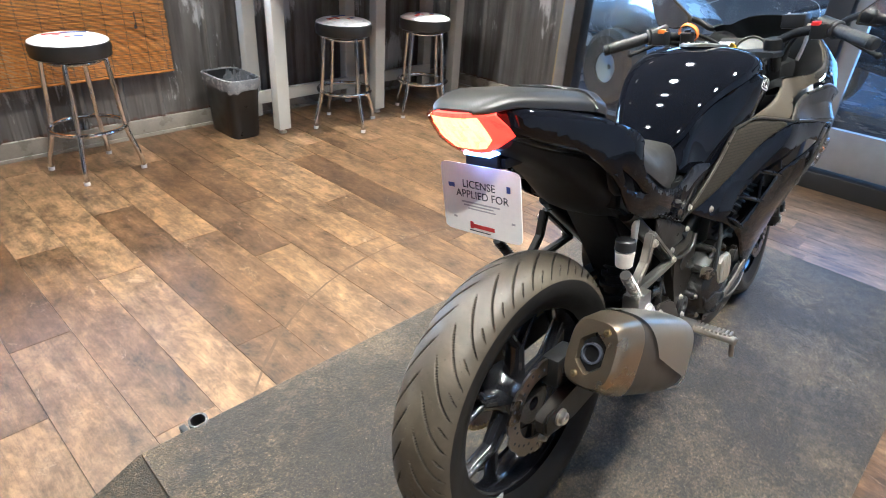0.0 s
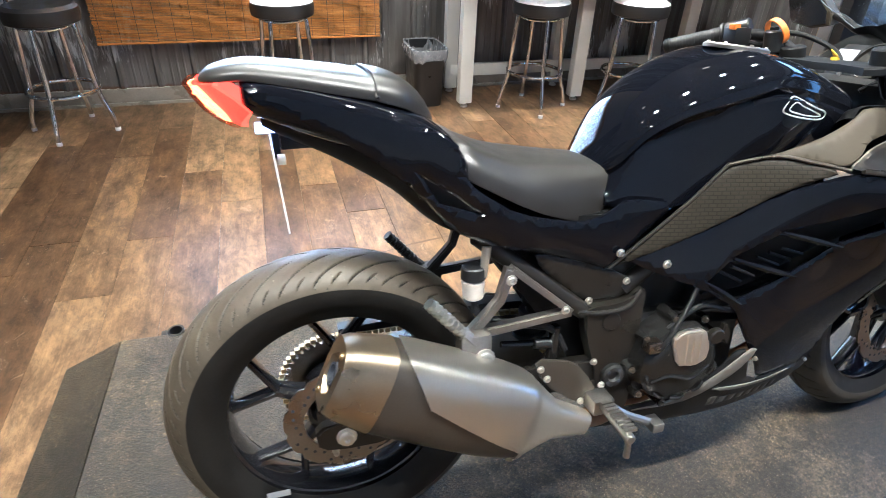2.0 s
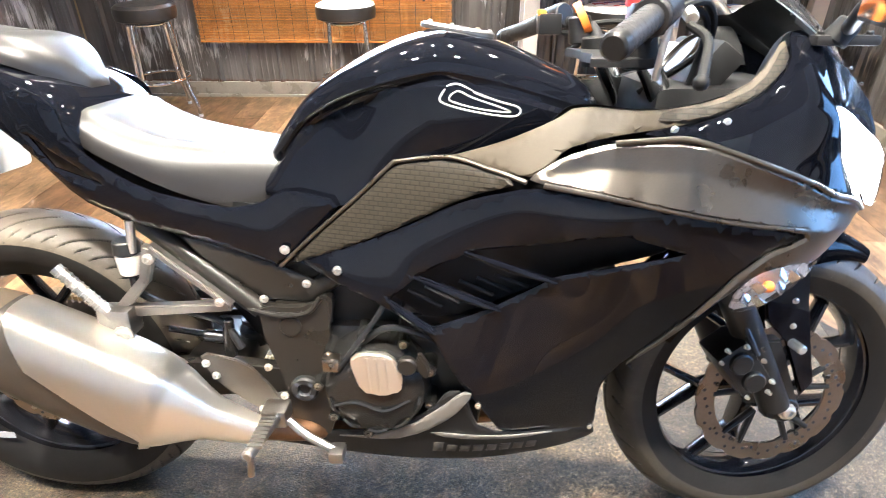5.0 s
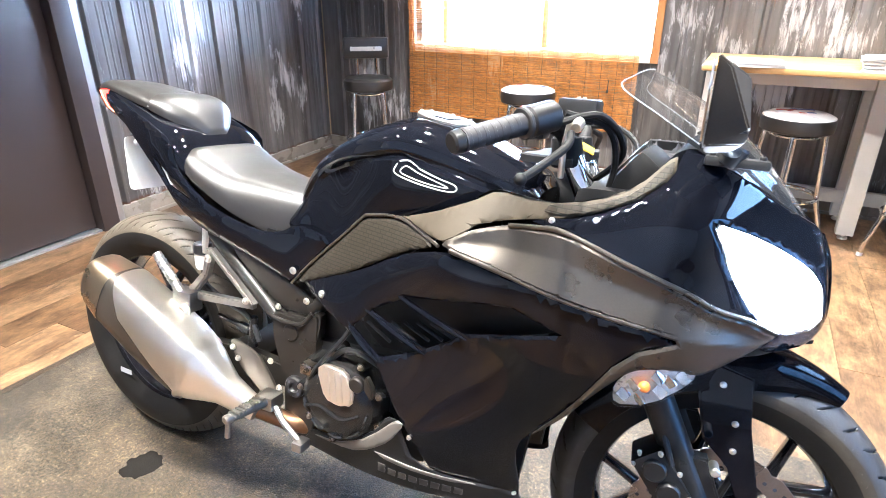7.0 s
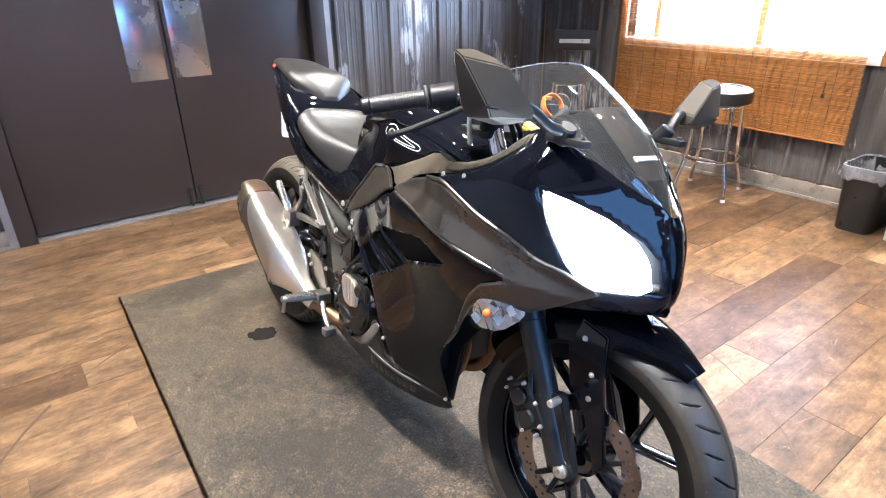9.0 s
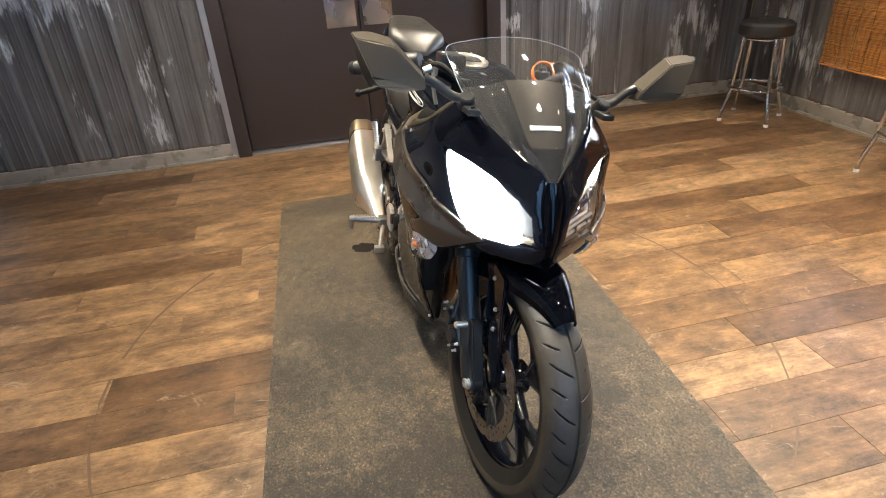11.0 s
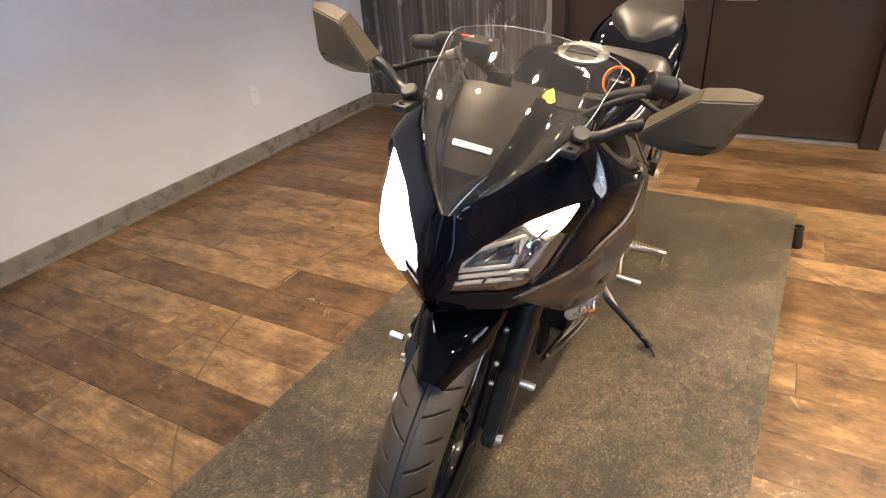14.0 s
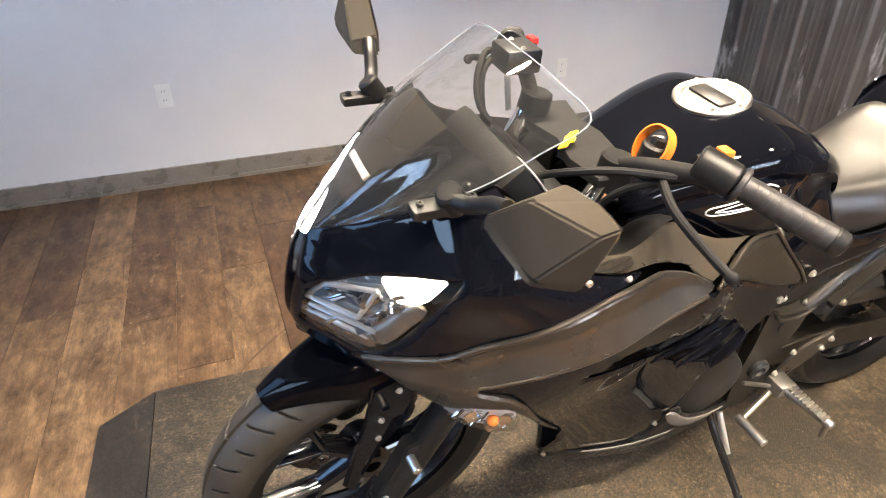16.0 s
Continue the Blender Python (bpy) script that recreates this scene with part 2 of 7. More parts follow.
def tread_material(name, tone):
    """Dusty rubber, speckled with dark nibs and pale grit."""
    m, nt, bs = nodes_of(name)
    v = coords(nt)
    c = ramp(nt, noise_tex(nt, v, 9, 6, 0.65, 0.4), [(0.34, (0.058, 0.047, 0.033)), (0.52, (0.088, 0.072, 0.051)), (0.68, (0.125, 0.104, 0.074))])
    c = mix(nt, 1.0, c, (tone, tone, tone), "MULTIPLY")
    nib = noise_tex(nt, v, 115, 4, 0.8)
    c = mix(nt, ramp(nt, nib, [(0.30, (0.9, 0.9, 0.9)), (0.36, (0, 0, 0))]), c, (0.008, 0.007, 0.006))
    grit = noise_tex(nt, v, 150, 3, 0.8)
    c = mix(nt, ramp(nt, grit, [(0.685, (0, 0, 0)), (0.72, (0.8, 0.8, 0.8))]), c, (0.22, 0.20, 0.16))
    nt.links.new(c, bs.inputs["Base Color"])
    bs.inputs["Roughness"].default_value = 0.5
    bump(nt, bs, nib, 0.3, 0.002)
    return m


RUBBER, FRONTRUBBER = tread_material("dusty tread rubber", 0.78), tread_material("cleaner front tread rubber", 0.35)
# same deck rubber at 0.55 tone: the slope's shade is in the colour
RAMPSHADED = platform_material("deck rubber shaded for the ramps", 0.55)
PLANK, CORR, DECK, BAMBOO, TEXGREY = plank_material(), corrugated_material(), platform_material(), bamboo_material(), texture_panel_material()
GLOSS = surf("gloss black paint", (0.0034, 0.0039, 0.0062), 0.035, 0.0, 0.2, 6, 60, 0.0, 0.0, 0.012, 0.30)
SATIN = surf("satin graphite paint", (0.125, 0.112, 0.096), 0.30, 0.85, 0.12, 8, 420, 0.02, 0.0, 0.05, 0.25)
PLASTIC = surf("black grained plastic", (0.010, 0.010, 0.0105), 0.40, 0.0, 0.25, 14, 620, 0.12, 0.0, 0.08, 0.38)
MATTE = surf("dull black casting", (0.016, 0.016, 0.016), 0.34, 0.2, 0.3, 18, 260, 0.1, 0.0, 0.08, 0.45)
FRAMEBLK = surf("satin black frame paint", (0.016, 0.014, 0.0115), 0.34, 0.2, 0.2, 12, 300, 0.06)
VINYL = surf("black seat vinyl", (0.015, 0.0135, 0.012), 0.38, 0.0, 0.2, 16, 520, 0.10, 0.0, 0.05, 0.7)
SIDEGROOVE = surf("clean sidewall rubber and groove shade", (0.011, 0.010, 0.009), 0.5, 0.0, 0.3, 22, 190, 0.08, 0.0, 0.06, 0.25)
GRIPRUB = surf("grip rubber", (0.022, 0.021, 0.022), 0.5, 0.0, 0.2, 30, 300, 0.1)
STEEL = surf("brushed stainless steel", (0.84, 0.80, 0.73), 0.31, 0.95, 0.04, 7, 300, 0.02, 0.0, 0.02)
DARKSTEEL = surf("grey coated muffler steel", (0.088, 0.076, 0.063), 0.40, 0.7, 0.15, 9, 300, 0.02)
CASE = surf("semi-gloss black engine paint", (0.012, 0.0115, 0.011), 0.22, 0.1, 0.2, 18, 260, 0.06)
ENDCAP = surf("bronze tinted end cap steel", (0.36, 0.29, 0.20), 0.30, 0.95, 0.12, 12, 300, 0.02)
ALU = surf("cast aluminium", (0.40, 0.38, 0.35), 0.36, 1.0, 0.15, 18, 240, 0.06)
CHROME = surf("chrome", (0.78, 0.78, 0.78), 0.07, 1.0, 0.05, 10, 80, 0.0, 0.0, 0.03)
DISC = surf("brake disc steel", (0.29, 0.25, 0.21), 0.3, 1.0, 0.2, 14, 300, 0.05)
# blacker copy of the plastic: shade inside the bodywork is in its colour
INNERBLK = surf("black inner plastic with baked shade", (0.006, 0.006, 0.0065), 0.62, 0.0, 0.25, 14, 400, 0.1, 0.0, 0.05, 0.25)
HOODGREY = surf("graphite hood paint", (0.048, 0.041, 0.032), 0.40, 0.1, 0.12, 8, 420, 0.02, 0.0, 0.05, 0.3)
TRIMSILVER = surf("pale graphite trim", (0.22, 0.205, 0.185), 0.4, 0.4, 0.1, 8, 420, 0.02)
RIM = surf("gloss black wheel paint", (0.010, 0.010, 0.012), 0.16, 0.1, 0.25, 9, 90, 0.0, 0.6)
GOLD = surf("chain steel", (0.50, 0.39, 0.21), 0.35, 1.0, 0.3, 60, 300, 0.1)
BRASS = surf("brown exhaust header", (0.23, 0.13, 0.07), 0.38, 0.9, 0.3, 12, 120, 0.05)
MIRBACK = surf("bronze grey moulded plastic", (0.050, 0.041, 0.029), 0.55, 0.0, 0.15, 9, 500, 0.05, 0.0, 0.08, 0.2)
ORANGE = surf("orange plastic", (0.72, 0.19, 0.02), 0.4, 0.0, 0.15)
YELLOW = surf("yellow tag plastic", (0.75, 0.52, 0.03), 0.4, 0.0, 0.15)
RED = surf("red plastic", (0.5, 0.02, 0.015), 0.3, 0.0, 0.2)
WHITEPL = surf("white plastic", (0.86, 0.86, 0.84), 0.4, 0.0, 0.06)
DIMINK = surf("dim grey decal", (0.060, 0.056, 0.050), 0.35, 0.2, 0.05)
SILVERINK = surf("silver decal", (0.62, 0.62, 0.60), 0.35, 0.4, 0.05)
INKDARK = surf("dark ink", (0.04, 0.045, 0.06), 0.6, 0.0, 0.1)
INKRED = surf("red ink", (0.45, 0.03, 0.03), 0.6, 0.0, 0.1)
INKBLUE = surf("blue ink", (0.05, 0.09, 0.33), 0.6, 0.0, 0.1)
INKGREY = surf("grey ink", (0.42, 0.42, 0.44), 0.6, 0.0, 0.1)
GREYWALL = surf("grey eggshell wall paint", (0.77, 0.77, 0.785), 0.45, 0.0, 0.05, 2.5, 180, 0.10)
TANWALL = surf("tan wall paint", (0.46, 0.36, 0.22), 0.6, 0.0, 0.05, 2.5, 180, 0.10)
CEILPAINT = surf("dark ceiling paint", (0.22, 0.20, 0.18), 0.8, 0.0, 0.08, 3, 120, 0.1)
DOORPAINT = surf("dark taupe door paint", (0.035, 0.025, 0.0225), 0.46, 0.0, 0.12, 3.5, 200, 0.06)
TRIM = surf("grey stained trim board", (0.22, 0.195, 0.165), 0.3, 0.0, 0.2, 11, 130, 0.15)
DARKTRIM = surf("dark bronze frame", (0.035, 0.032, 0.03), 0.4, 0.4, 0.15, 8, 200, 0.04)
GALV = surf("galvanised flashing", (0.40, 0.40, 0.41), 0.38, 0.8, 0.15, 9, 200, 0.05)
LEGPAINT = surf("pale grey painted table leg", (0.55, 0.53, 0.49), 0.42, 0.0, 0.07, 6, 140, 0.04)
WOODTOP = surf("pale maple table top", (0.46, 0.28, 0.11), 0.4, 0.0, 0.15, 9, 110, 0.05)
PAPER = surf("paper", (0.78, 0.77, 0.74), 0.8, 0.0, 0.04, 20, 200, 0.05)
BINBLK = surf("black bin plastic", (0.012, 0.012, 0.013), 0.35, 0.0, 0.2, 12, 300, 0.06)
BAG = surf("grey bin bag film", (0.17, 0.17, 0.18), 0.25, 0.0, 0.25, 30, 160, 0.3)
SEATWHITE = surf("white printed vinyl", (0.78, 0.78, 0.80), 0.3, 0.0, 0.05, 8, 300, 0.03)
BROWNPAN = surf("brushed push plate", (0.52, 0.50, 0.50), 0.25, 1.0, 0.12, 6, 300, 0.03)
SHOWFLOOR = surf("polished concrete", (0.10, 0.13, 0.19), 0.25, 0.0, 0.25, 2.5, 90, 0.03)
SILVERPAINT = surf("silver body paint", (0.55, 0.58, 0.62), 0.25, 0.5, 0.1, 5, 300, 0.0, 0.7)
WINFRAME = surf("stained window frame", (0.42, 0.20, 0.07), 0.45, 0.0, 0.2, 14, 120, 0.1)
OILSTAIN = surf("oil soaked deck", (0.010, 0.0085, 0.007), 0.75, 0.0, 0.3, 40, 260, 0.3, 0.0, 0.08, 0.12)
GLASS = clear("clear acrylic", (0.93, 0.935, 0.94), 0.02, 1.5, 2.2, 0.014)
ACRYLEDGE = surf("polished acrylic edge", (0.30, 0.33, 0.36), 0.12, 0.0, 0.1, 8, 80)
LENS = clear("lamp lens", (0.98, 0.98, 0.98), 0.01, 1.45)
REDLENS = clear("red lens", (1.0, 0.60, 0.46))
MILKY = surf("milky reservoir plastic", (0.55, 0.50, 0.45), 0.35, 0.0, 0.15, 30)
LAMPWHITE = glow("headlamp beam", (1.0, 0.96, 0.88), 90.0)
LAMPSIDE = glow("position lamp", (1.0, 0.88, 0.68), 14.0)
BEZEL = surf("bronze lamp bezel", (0.20, 0.165, 0.13), 0.3, 0.8, 0.15, 20, 200, 0.02)
SIGNALREF = surf("bright signal reflector", (0.72, 0.72, 0.72), 0.3, 0.45, 0.1, 40, 120, 0.0)
REFLECTOR = surf("silvered lamp reflector", (0.42, 0.42, 0.43), 0.20, 0.85, 0.1, 30, 90, 0.0, 0.0, 0.1)
DARKWALL = surf("dark charcoal wall paint", (0.05, 0.052, 0.058), 0.6, 0.0, 0.1, 2.5, 120, 0.05)
TAILGLOW = glow("tail lamp red", (1.0, 0.075, 0.035), 2.2)
TAILHOT = glow("tail lamp bulbs", (1.0, 0.55, 0.20), 4.2)
PLATELAMP = glow("plate lamp", (0.35, 0.5, 1.0), 16.0)
DOWNGLOW = glow("downlight lens", (1.0, 0.82, 0.58), 14.0)
OUTSIDE = glow("bright overcast outdoors", (0.92, 0.97, 1.0), 30.0)

# ---- mesh helpers ----
def finish(bm, angle=32):
    bmesh.ops.recalc_face_normals(bm, faces=bm.faces)
    for f in bm.faces:
        f.smooth = True
    for e in bm.edges:
        if len(e.link_faces) != 2 or e.calc_face_angle(0) > radians(angle):
            e.smooth = False


def part(name, bm, material, parent=None, label="", angle=32):
    finish(bm, angle)
    me = bpy.data.meshes.new(name)
    bm.to_mesh(me)
    bm.free()
    true = me.attributes.get("true_normal")
    if true:
        ns = [Vector(d.vector) for d in true.data]
        auto = [Vector(n.vector) for n in me.corner_normals]
        want = [ns[l.vertex_index] if ns[l.vertex_index].dot(auto[i]) > 0.8 else auto[i] for i, l in enumerate(me.loops)]
        me.attributes.remove(true)
        me.normals_split_custom_set(want)
    me.materials.append(material)
    ob = new(name, me)
    if parent is not None:
        ob.parent = parent
    if label:
        ob["label"] = label
    return ob


def pieces(name, bm, material, parent, label="", angle=32):
    """Links every loose piece of a bmesh as a part of its own."""
    seen = set()
    bm.verts.index_update()
    for v0 in list(bm.verts):
        if v0.index in seen:
            continue
        seen.add(v0.index)
        stack, isle = [v0], []
        while stack:
            v = stack.pop()
            isle.append(v)
            for e in v.link_edges:
                w = e.other_vert(v)
                if w.index not in seen:
                    seen.add(w.index)
                    stack.append(w)
        one = bmesh.new()
        to = {v.index: one.verts.new(v.co) for v in isle}
        for f in {f for v in isle for f in v.link_faces}:
            one.faces.new([to[v.index] for v in f.verts])
        part(name, one, material, parent, label, angle)
    bm.free()


def thing(name, label, category, m=None, group="", kind=""):
    ob = new(name)
    ob.empty_display_size = 0.1
    if m is not None:
        ob.matrix_world = m
    return tagged(ob, label, category, group, kind)


def box(bm, lo, hi, r=0.0, m=None):
    res = bmesh.ops.create_cube(bm, size=1.0)
    vs = res["verts"]
    c = [(a + b) / 2 for a, b in zip(lo, hi)]
    s = [abs(b - a) for a, b in zip(lo, hi)]
    for v in vs:
        v.co = Vector((v.co.x * s[0] + c[0], v.co.y * s[1] + c[1], v.co.z * s[2] + c[2]))
    if r:
        es = list({e for v in vs for e in v.link_edges})
        res = bmesh.ops.bevel(bm, geom=es, offset=r, segments=2, affect="EDGES", profile=0.6)
        vs = list({v for f in res["faces"] for v in f.verts} | {v for v in vs if v.is_valid})
    if m is not None:
        bmesh.ops.transform(bm, matrix=m, verts=vs)
    return vs


def ring(bm, centre, u, v, pts):
    return [bm.verts.new(centre + u * a + v * b) for a, b in pts]


def skin(bm, rings, closed=True, caps=True):
    for a, b in zip(rings, rings[1:]):
        n = len(a)
        for i in range(n if closed else n - 1):
            j = (i + 1) % n
            bm.faces.new((a[i], a[j], b[j], b[i]))
    if caps and closed:
        bm.faces.new(list(reversed(rings[0])))
        bm.faces.new(rings[-1])


def circle(r, n=16, r2=None):
    r2 = r if r2 is None else r2
    return [(r * math.cos(2 * math.pi * i / n), r2 * math.sin(2 * math.pi * i / n)) for i in range(n)]


def squircle(a, b, n=24, p=3.0):
    out = []
    for i in range(n):
        t = 2 * math.pi * (i + 0.5) / n
        c, s = math.cos(t), math.sin(t)
        out.append((a * math.copysign(abs(c) ** (2 / p), c), b * math.copysign(abs(s) ** (2 / p), s)))
    return out


def basis(d):
    d = Vector(d).normalized()
    u = d.cross(Vector((0, 0, 1)))
    if u.length < 1e-4:
        u = Vector((1, 0, 0))
    u.normalize()
    return u, d.cross(u).normalized()


def rod(bm, p, q, r, r2=None, n=14, bevel=0.0):
    p, q = Vector(p), Vector(q)
    r2 = r if r2 is None else r2
    d = (q - p)
    u, v = basis(d)
    L = d.length
    d = d.normalized()
    if bevel:
        st = [(0, r - bevel), (bevel, r), (L - bevel, r2), (L, r2 - bevel)]
    else:
        st = [(0, r), (L, r2)]
    skin(bm, [ring(bm, p + d * s, u, v, circle(rr, n)) for s, rr in st])


def smooth_path(pts, per=8, closed=False):
    pts = [Vector(p) for p in pts]
    n = len(pts)
    out = []
    segs = n if closed else n - 1
    for i in range(segs):
        p1, p2 = pts[i % n], pts[(i + 1) % n]
        p0 = pts[(i - 1) % n] if closed or i > 0 else p1 * 2 - p2
        p3 = pts[(i + 2) % n] if closed or i + 2 < n else p2 * 2 - p1
        for k in range(per):
            t = k / per
            out.append(0.5 * ((2 * p1) + (p2 - p0) * t + (2 * p0 - 5 * p1 + 4 * p2 - p3) * t * t + (3 * p1 - p0 - 3 * p2 + p3) * t ** 3))
    if not closed:
        out.append(pts[-1])
    return out


def tube(bm, pts, r, n=10, per=8, smooth=True, closed=False, radii=None):
    pts = smooth_path(pts, per, closed) if smooth else [Vector(p) for p in pts]
    rings = []
    u = None
    for i, p in enumerate(pts):
        a = pts[i - 1] if i or closed else p
        b = pts[(i + 1) % len(pts)] if i + 1 < len(pts) or closed else p
        d = (b - a).normalized()
        if u is None:
            u, _ = basis(d)
        u = (u - d * u.dot(d)).normalized()
        v = d.cross(u)
        rr = r if radii is None else radii(i / (len(pts) - 1))
        rings.append(ring(bm, p, u, v, circle(rr, n)))
    if closed:
        rings.append(rings[0])
    skin(bm, rings, True, not closed)


def turned(bm, profile, m=None, n=32, closed_profile=False):
    """Revolves (radius, height) pairs about the local z axis, then places them by m."""
    m = m or Matrix()
    rings = []
    for r, h in profile:
        rings.append([bm.verts.new(m @ Vector((r * math.cos(2 * math.pi * i / n), r * math.sin(2 * math.pi * i / n), h))) for i in range(n)])
    if closed_profile:
        skin(bm, rings + [rings[0]], True, False)
    else:
        skin(bm, rings, True, True)


def y_axis(x, y, z, flip=False):
    """A frame at a point whose local z runs along the bike's right-hand side (-y)."""
    return Matrix.Translation((x, y, z)) @ Matrix.Rotation(radians(-90 if flip else 90), 4, "X")


def slab(bm, outline, y0, y1, bevel=0.0):
    """A plate with an (x, z) outline between two y planes."""
    a = [bm.verts.new((x, y0, z)) for x, z in outline]
    b = [bm.verts.new((x, y1, z)) for x, z in outline]
    n = len(a)
    side = [bm.faces.new((a[i], a[(i + 1) % n], b[(i + 1) % n], b[i])) for i in range(n)]
    f1, f2 = bm.faces.new(list(reversed(a))), bm.faces.new(b)
    if bevel:
        bmesh.ops.bevel(bm, geom=list({e for f in (f1, f2) for e in f.edges}), offset=bevel, segments=2, affect="EDGES")


def hexbolt(bm, p, d, r=0.007, h=0.006):
    r = r * 0.78 if r < 0.011 else r
    p, d = Vector(p), Vector(d).normalized()
    u, v = basis(d)
    st = [(0, r * 1.35), (h * 0.3, r * 1.35), (h * 0.35, r), (h * 0.85, r), (h, r * 0.8), (h, r * 0.45), (h * 0.5, r * 0.4)]
    skin(bm, [ring(bm, p + d * s, u, v, circle(rr, 12)) for s, rr in st])

# ---- the room ----
def plain_box(name, lo, hi, material, label, kind="structure", parent=None, r=0.0, category=""):
    bm = bmesh.new()
    box(bm, lo, hi, r)
    ob = part(name, bm, material, parent)
    if parent is None:
        tagged(ob, label, category or name.split("_")[0], "", kind)
    return ob


def corrugated(name, origin, along, length, z0, z1, facing, label, parent=None, first=0.04):
    """Ribbed steel sheet: wide ribs every 0.215 m with three low swages between them."""
    bm = bmesh.new()
    o, a, f = Vector(origin), Vector(along).normalized(), Vector(facing).normalized()
    prof = [(0.0, 0.0)]
    s = first
    while s < length - 0.07:
        prof += [(s + 0.004, 0.0), (s + 0.018, 0.020), (s + 0.036, 0.020), (s + 0.050, 0.0)]
        for k in (0.095, 0.135, 0.175):
            if s + k + 0.012 < length:
                prof += [(s + k, 0.0), (s + k + 0.005, 0.003), (s + k + 0.011, 0.003), (s + k + 0.016, 0.0)]
        s += 0.215
    prof = sorted([p for p in prof if p[0] <= length], key=lambda p: p[0]) + [(length, 0.0)]
    rows = []
    for z in (z0, z1):
        rows.append([bm.verts.new(Vector((o.x, o.y, z)) + a * d + f * h) for d, h in prof])
        rows.append([bm.verts.new(Vector((o.x, o.y, z)) + a * d + f * (h - 0.003)) for d, h in prof])
    front0, back0, front1, back1 = rows
    for i in range(len(prof) - 1):
        bm.faces.new((front0[i], front0[i + 1], front1[i + 1], front1[i]))
        bm.faces.new((back0[i + 1], back0[i], back1[i], back1[i + 1]))
    ob = part(name, bm, CORR, parent, label, 20)
    if parent is None:
        tagged(ob, label, "wall", "", "structure")
    return ob


FZ = FLOOR_Z
floor = plain_box("floor", (WEST - 0.1, SOUTH - 0.1, FZ - 0.12), (EAST + 0.1, NORTH + 0.1, FZ - 0.006), DARKTRIM, "rustic brown wood-look vinyl plank floor with scuffs")

# ring scuffed into the planks where the deck's castors turn
bm = bmesh.new()
rng = random.Random(5)
for a0 in range(0, 360, 6):
    if rng.random() < 0.12:
        continue
    w = 0.002 + 0.004 * rng.random()
    a1 = a0 + 6.5
    q = []
    for a, r in ((a0, 1.2 - w), (a0, 1.2 + w), (a1, 1.2 + w), (a1, 1.2 - w)):
        q.append(bm.verts.new((0.70 + r * math.cos(radians(a)), 0.055 + r * math.sin(radians(a)), FZ + 0.0006)))
    bm.faces.new(q)
SCUFF = surf("scuff mark", (0.075, 0.047, 0.028), 0.6, 0.0, 0.3, 30)
part("scuff_ring", bm, SCUFF, floor, "faint dark circular scuff")

ceiling = plain_box("ceiling", (WEST - 0.1, SOUTH - 0.1, CEIL_Z), (EAST + 0.1, NORTH + 0.1, CEIL_Z + 0.1), CEILPAINT, "dark painted showroom ceiling")

# south wall, plain painted
wall_south = plain_box("wall_south", (WEST - 0.1, SOUTH - 0.12, FZ - 0.1), (EAST + 0.1, SOUTH, CEIL_Z), GREYWALL, "plain grey painted wall")
# west wall: painted core above and round the double door
wall_west = plain_box("wall_west", (WEST - 0.14, SOUTH, FZ - 0.1), (WEST - 0.02, -0.80, CEIL_Z), TANWALL, "tan painted wall above corrugated steel wainscot")
plain_box("core", (WEST - 0.14, 1.14, FZ - 0.1), (WEST - 0.02, NORTH, CEIL_Z), TANWALL, "", parent=wall_west)
plain_box("header", (WEST - 0.14, -0.80, 1.98), (WEST - 0.02, 1.14, CEIL_Z), TANWALL, "", parent=wall_west)
corrugated("wainscot_sheet", (WEST - 0.016, SOUTH, 0), (0, 1, 0), SOUTH * -1 - 0.84, FZ + 0.09, 1.06, (1, 0, 0), "weathered corrugated steel sheet", wall_west, 0.10)
corrugated("steel_sheet", (WEST - 0.016, 1.19, 0), (0, 1, 0), NORTH - 1.19, FZ + 0.09, CEIL_Z, (1, 0, 0), "weathered corrugated steel sheet", wall_west, 0.03)
plain_box("wainscot_cap", (WEST - 0.02, SOUTH, 1.06), (WEST + 0.025, -0.80, 1.09), GALV, "", parent=wall_west)
plain_box("edge_trim", (WEST - 0.02, -0.84, FZ), (WEST + 0.02, -0.80, 1.06), GALV, "", parent=wall_west)
plain_box("edge_trim", (WEST - 0.02, 1.15, FZ), (WEST + 0.025, 1.19, CEIL_Z), GALV, "", parent=wall_west)

# north wall with the window opening
WX0, WX1, WZ0, WZ1 = -0.93, 0.765, 0.76, 1.80
wall_north = plain_box("wall_north", (WEST - 0.1, NORTH, FZ - 0.1), (WX0, NORTH + 0.13, CEIL_Z), TANWALL, "weathered corrugated steel wall with window")
plain_box("core", (WX1, NORTH, FZ - 0.1), (EAST + 0.1, NORTH + 0.13, CEIL_Z), TANWALL, "", parent=wall_north)
plain_box("core", (WX0, NORTH, FZ - 0.1), (WX1, NORTH + 0.13, WZ0), TANWALL, "", parent=wall_north)
plain_box("core", (WX0, NORTH, WZ1), (WX1, NORTH + 0.13, CEIL_Z), TANWALL, "", parent=wall_north)
corrugated("steel_sheet", (WEST, NORTH - 0.004, 0), (1, 0, 0), WX0 - WEST - 0.05, FZ + 0.09, CEIL_Z, (0, -1, 0), "", wall_north, 0.12)
corrugated("steel_sheet", (WX0 - 0.05, NORTH - 0.004, 0), (1, 0, 0), WX1 - WX0 + 0.1, FZ + 0.09, WZ0 - 0.03, (0, -1, 0), "", wall_north, 0.06)
corrugated("steel_sheet", (WX1 + 0.05, NORTH - 0.004, 0), (1, 0, 0), EAST - WX1 - 0.05, FZ + 0.09, CEIL_Z, (0, -1, 0), "", wall_north, 0.1)

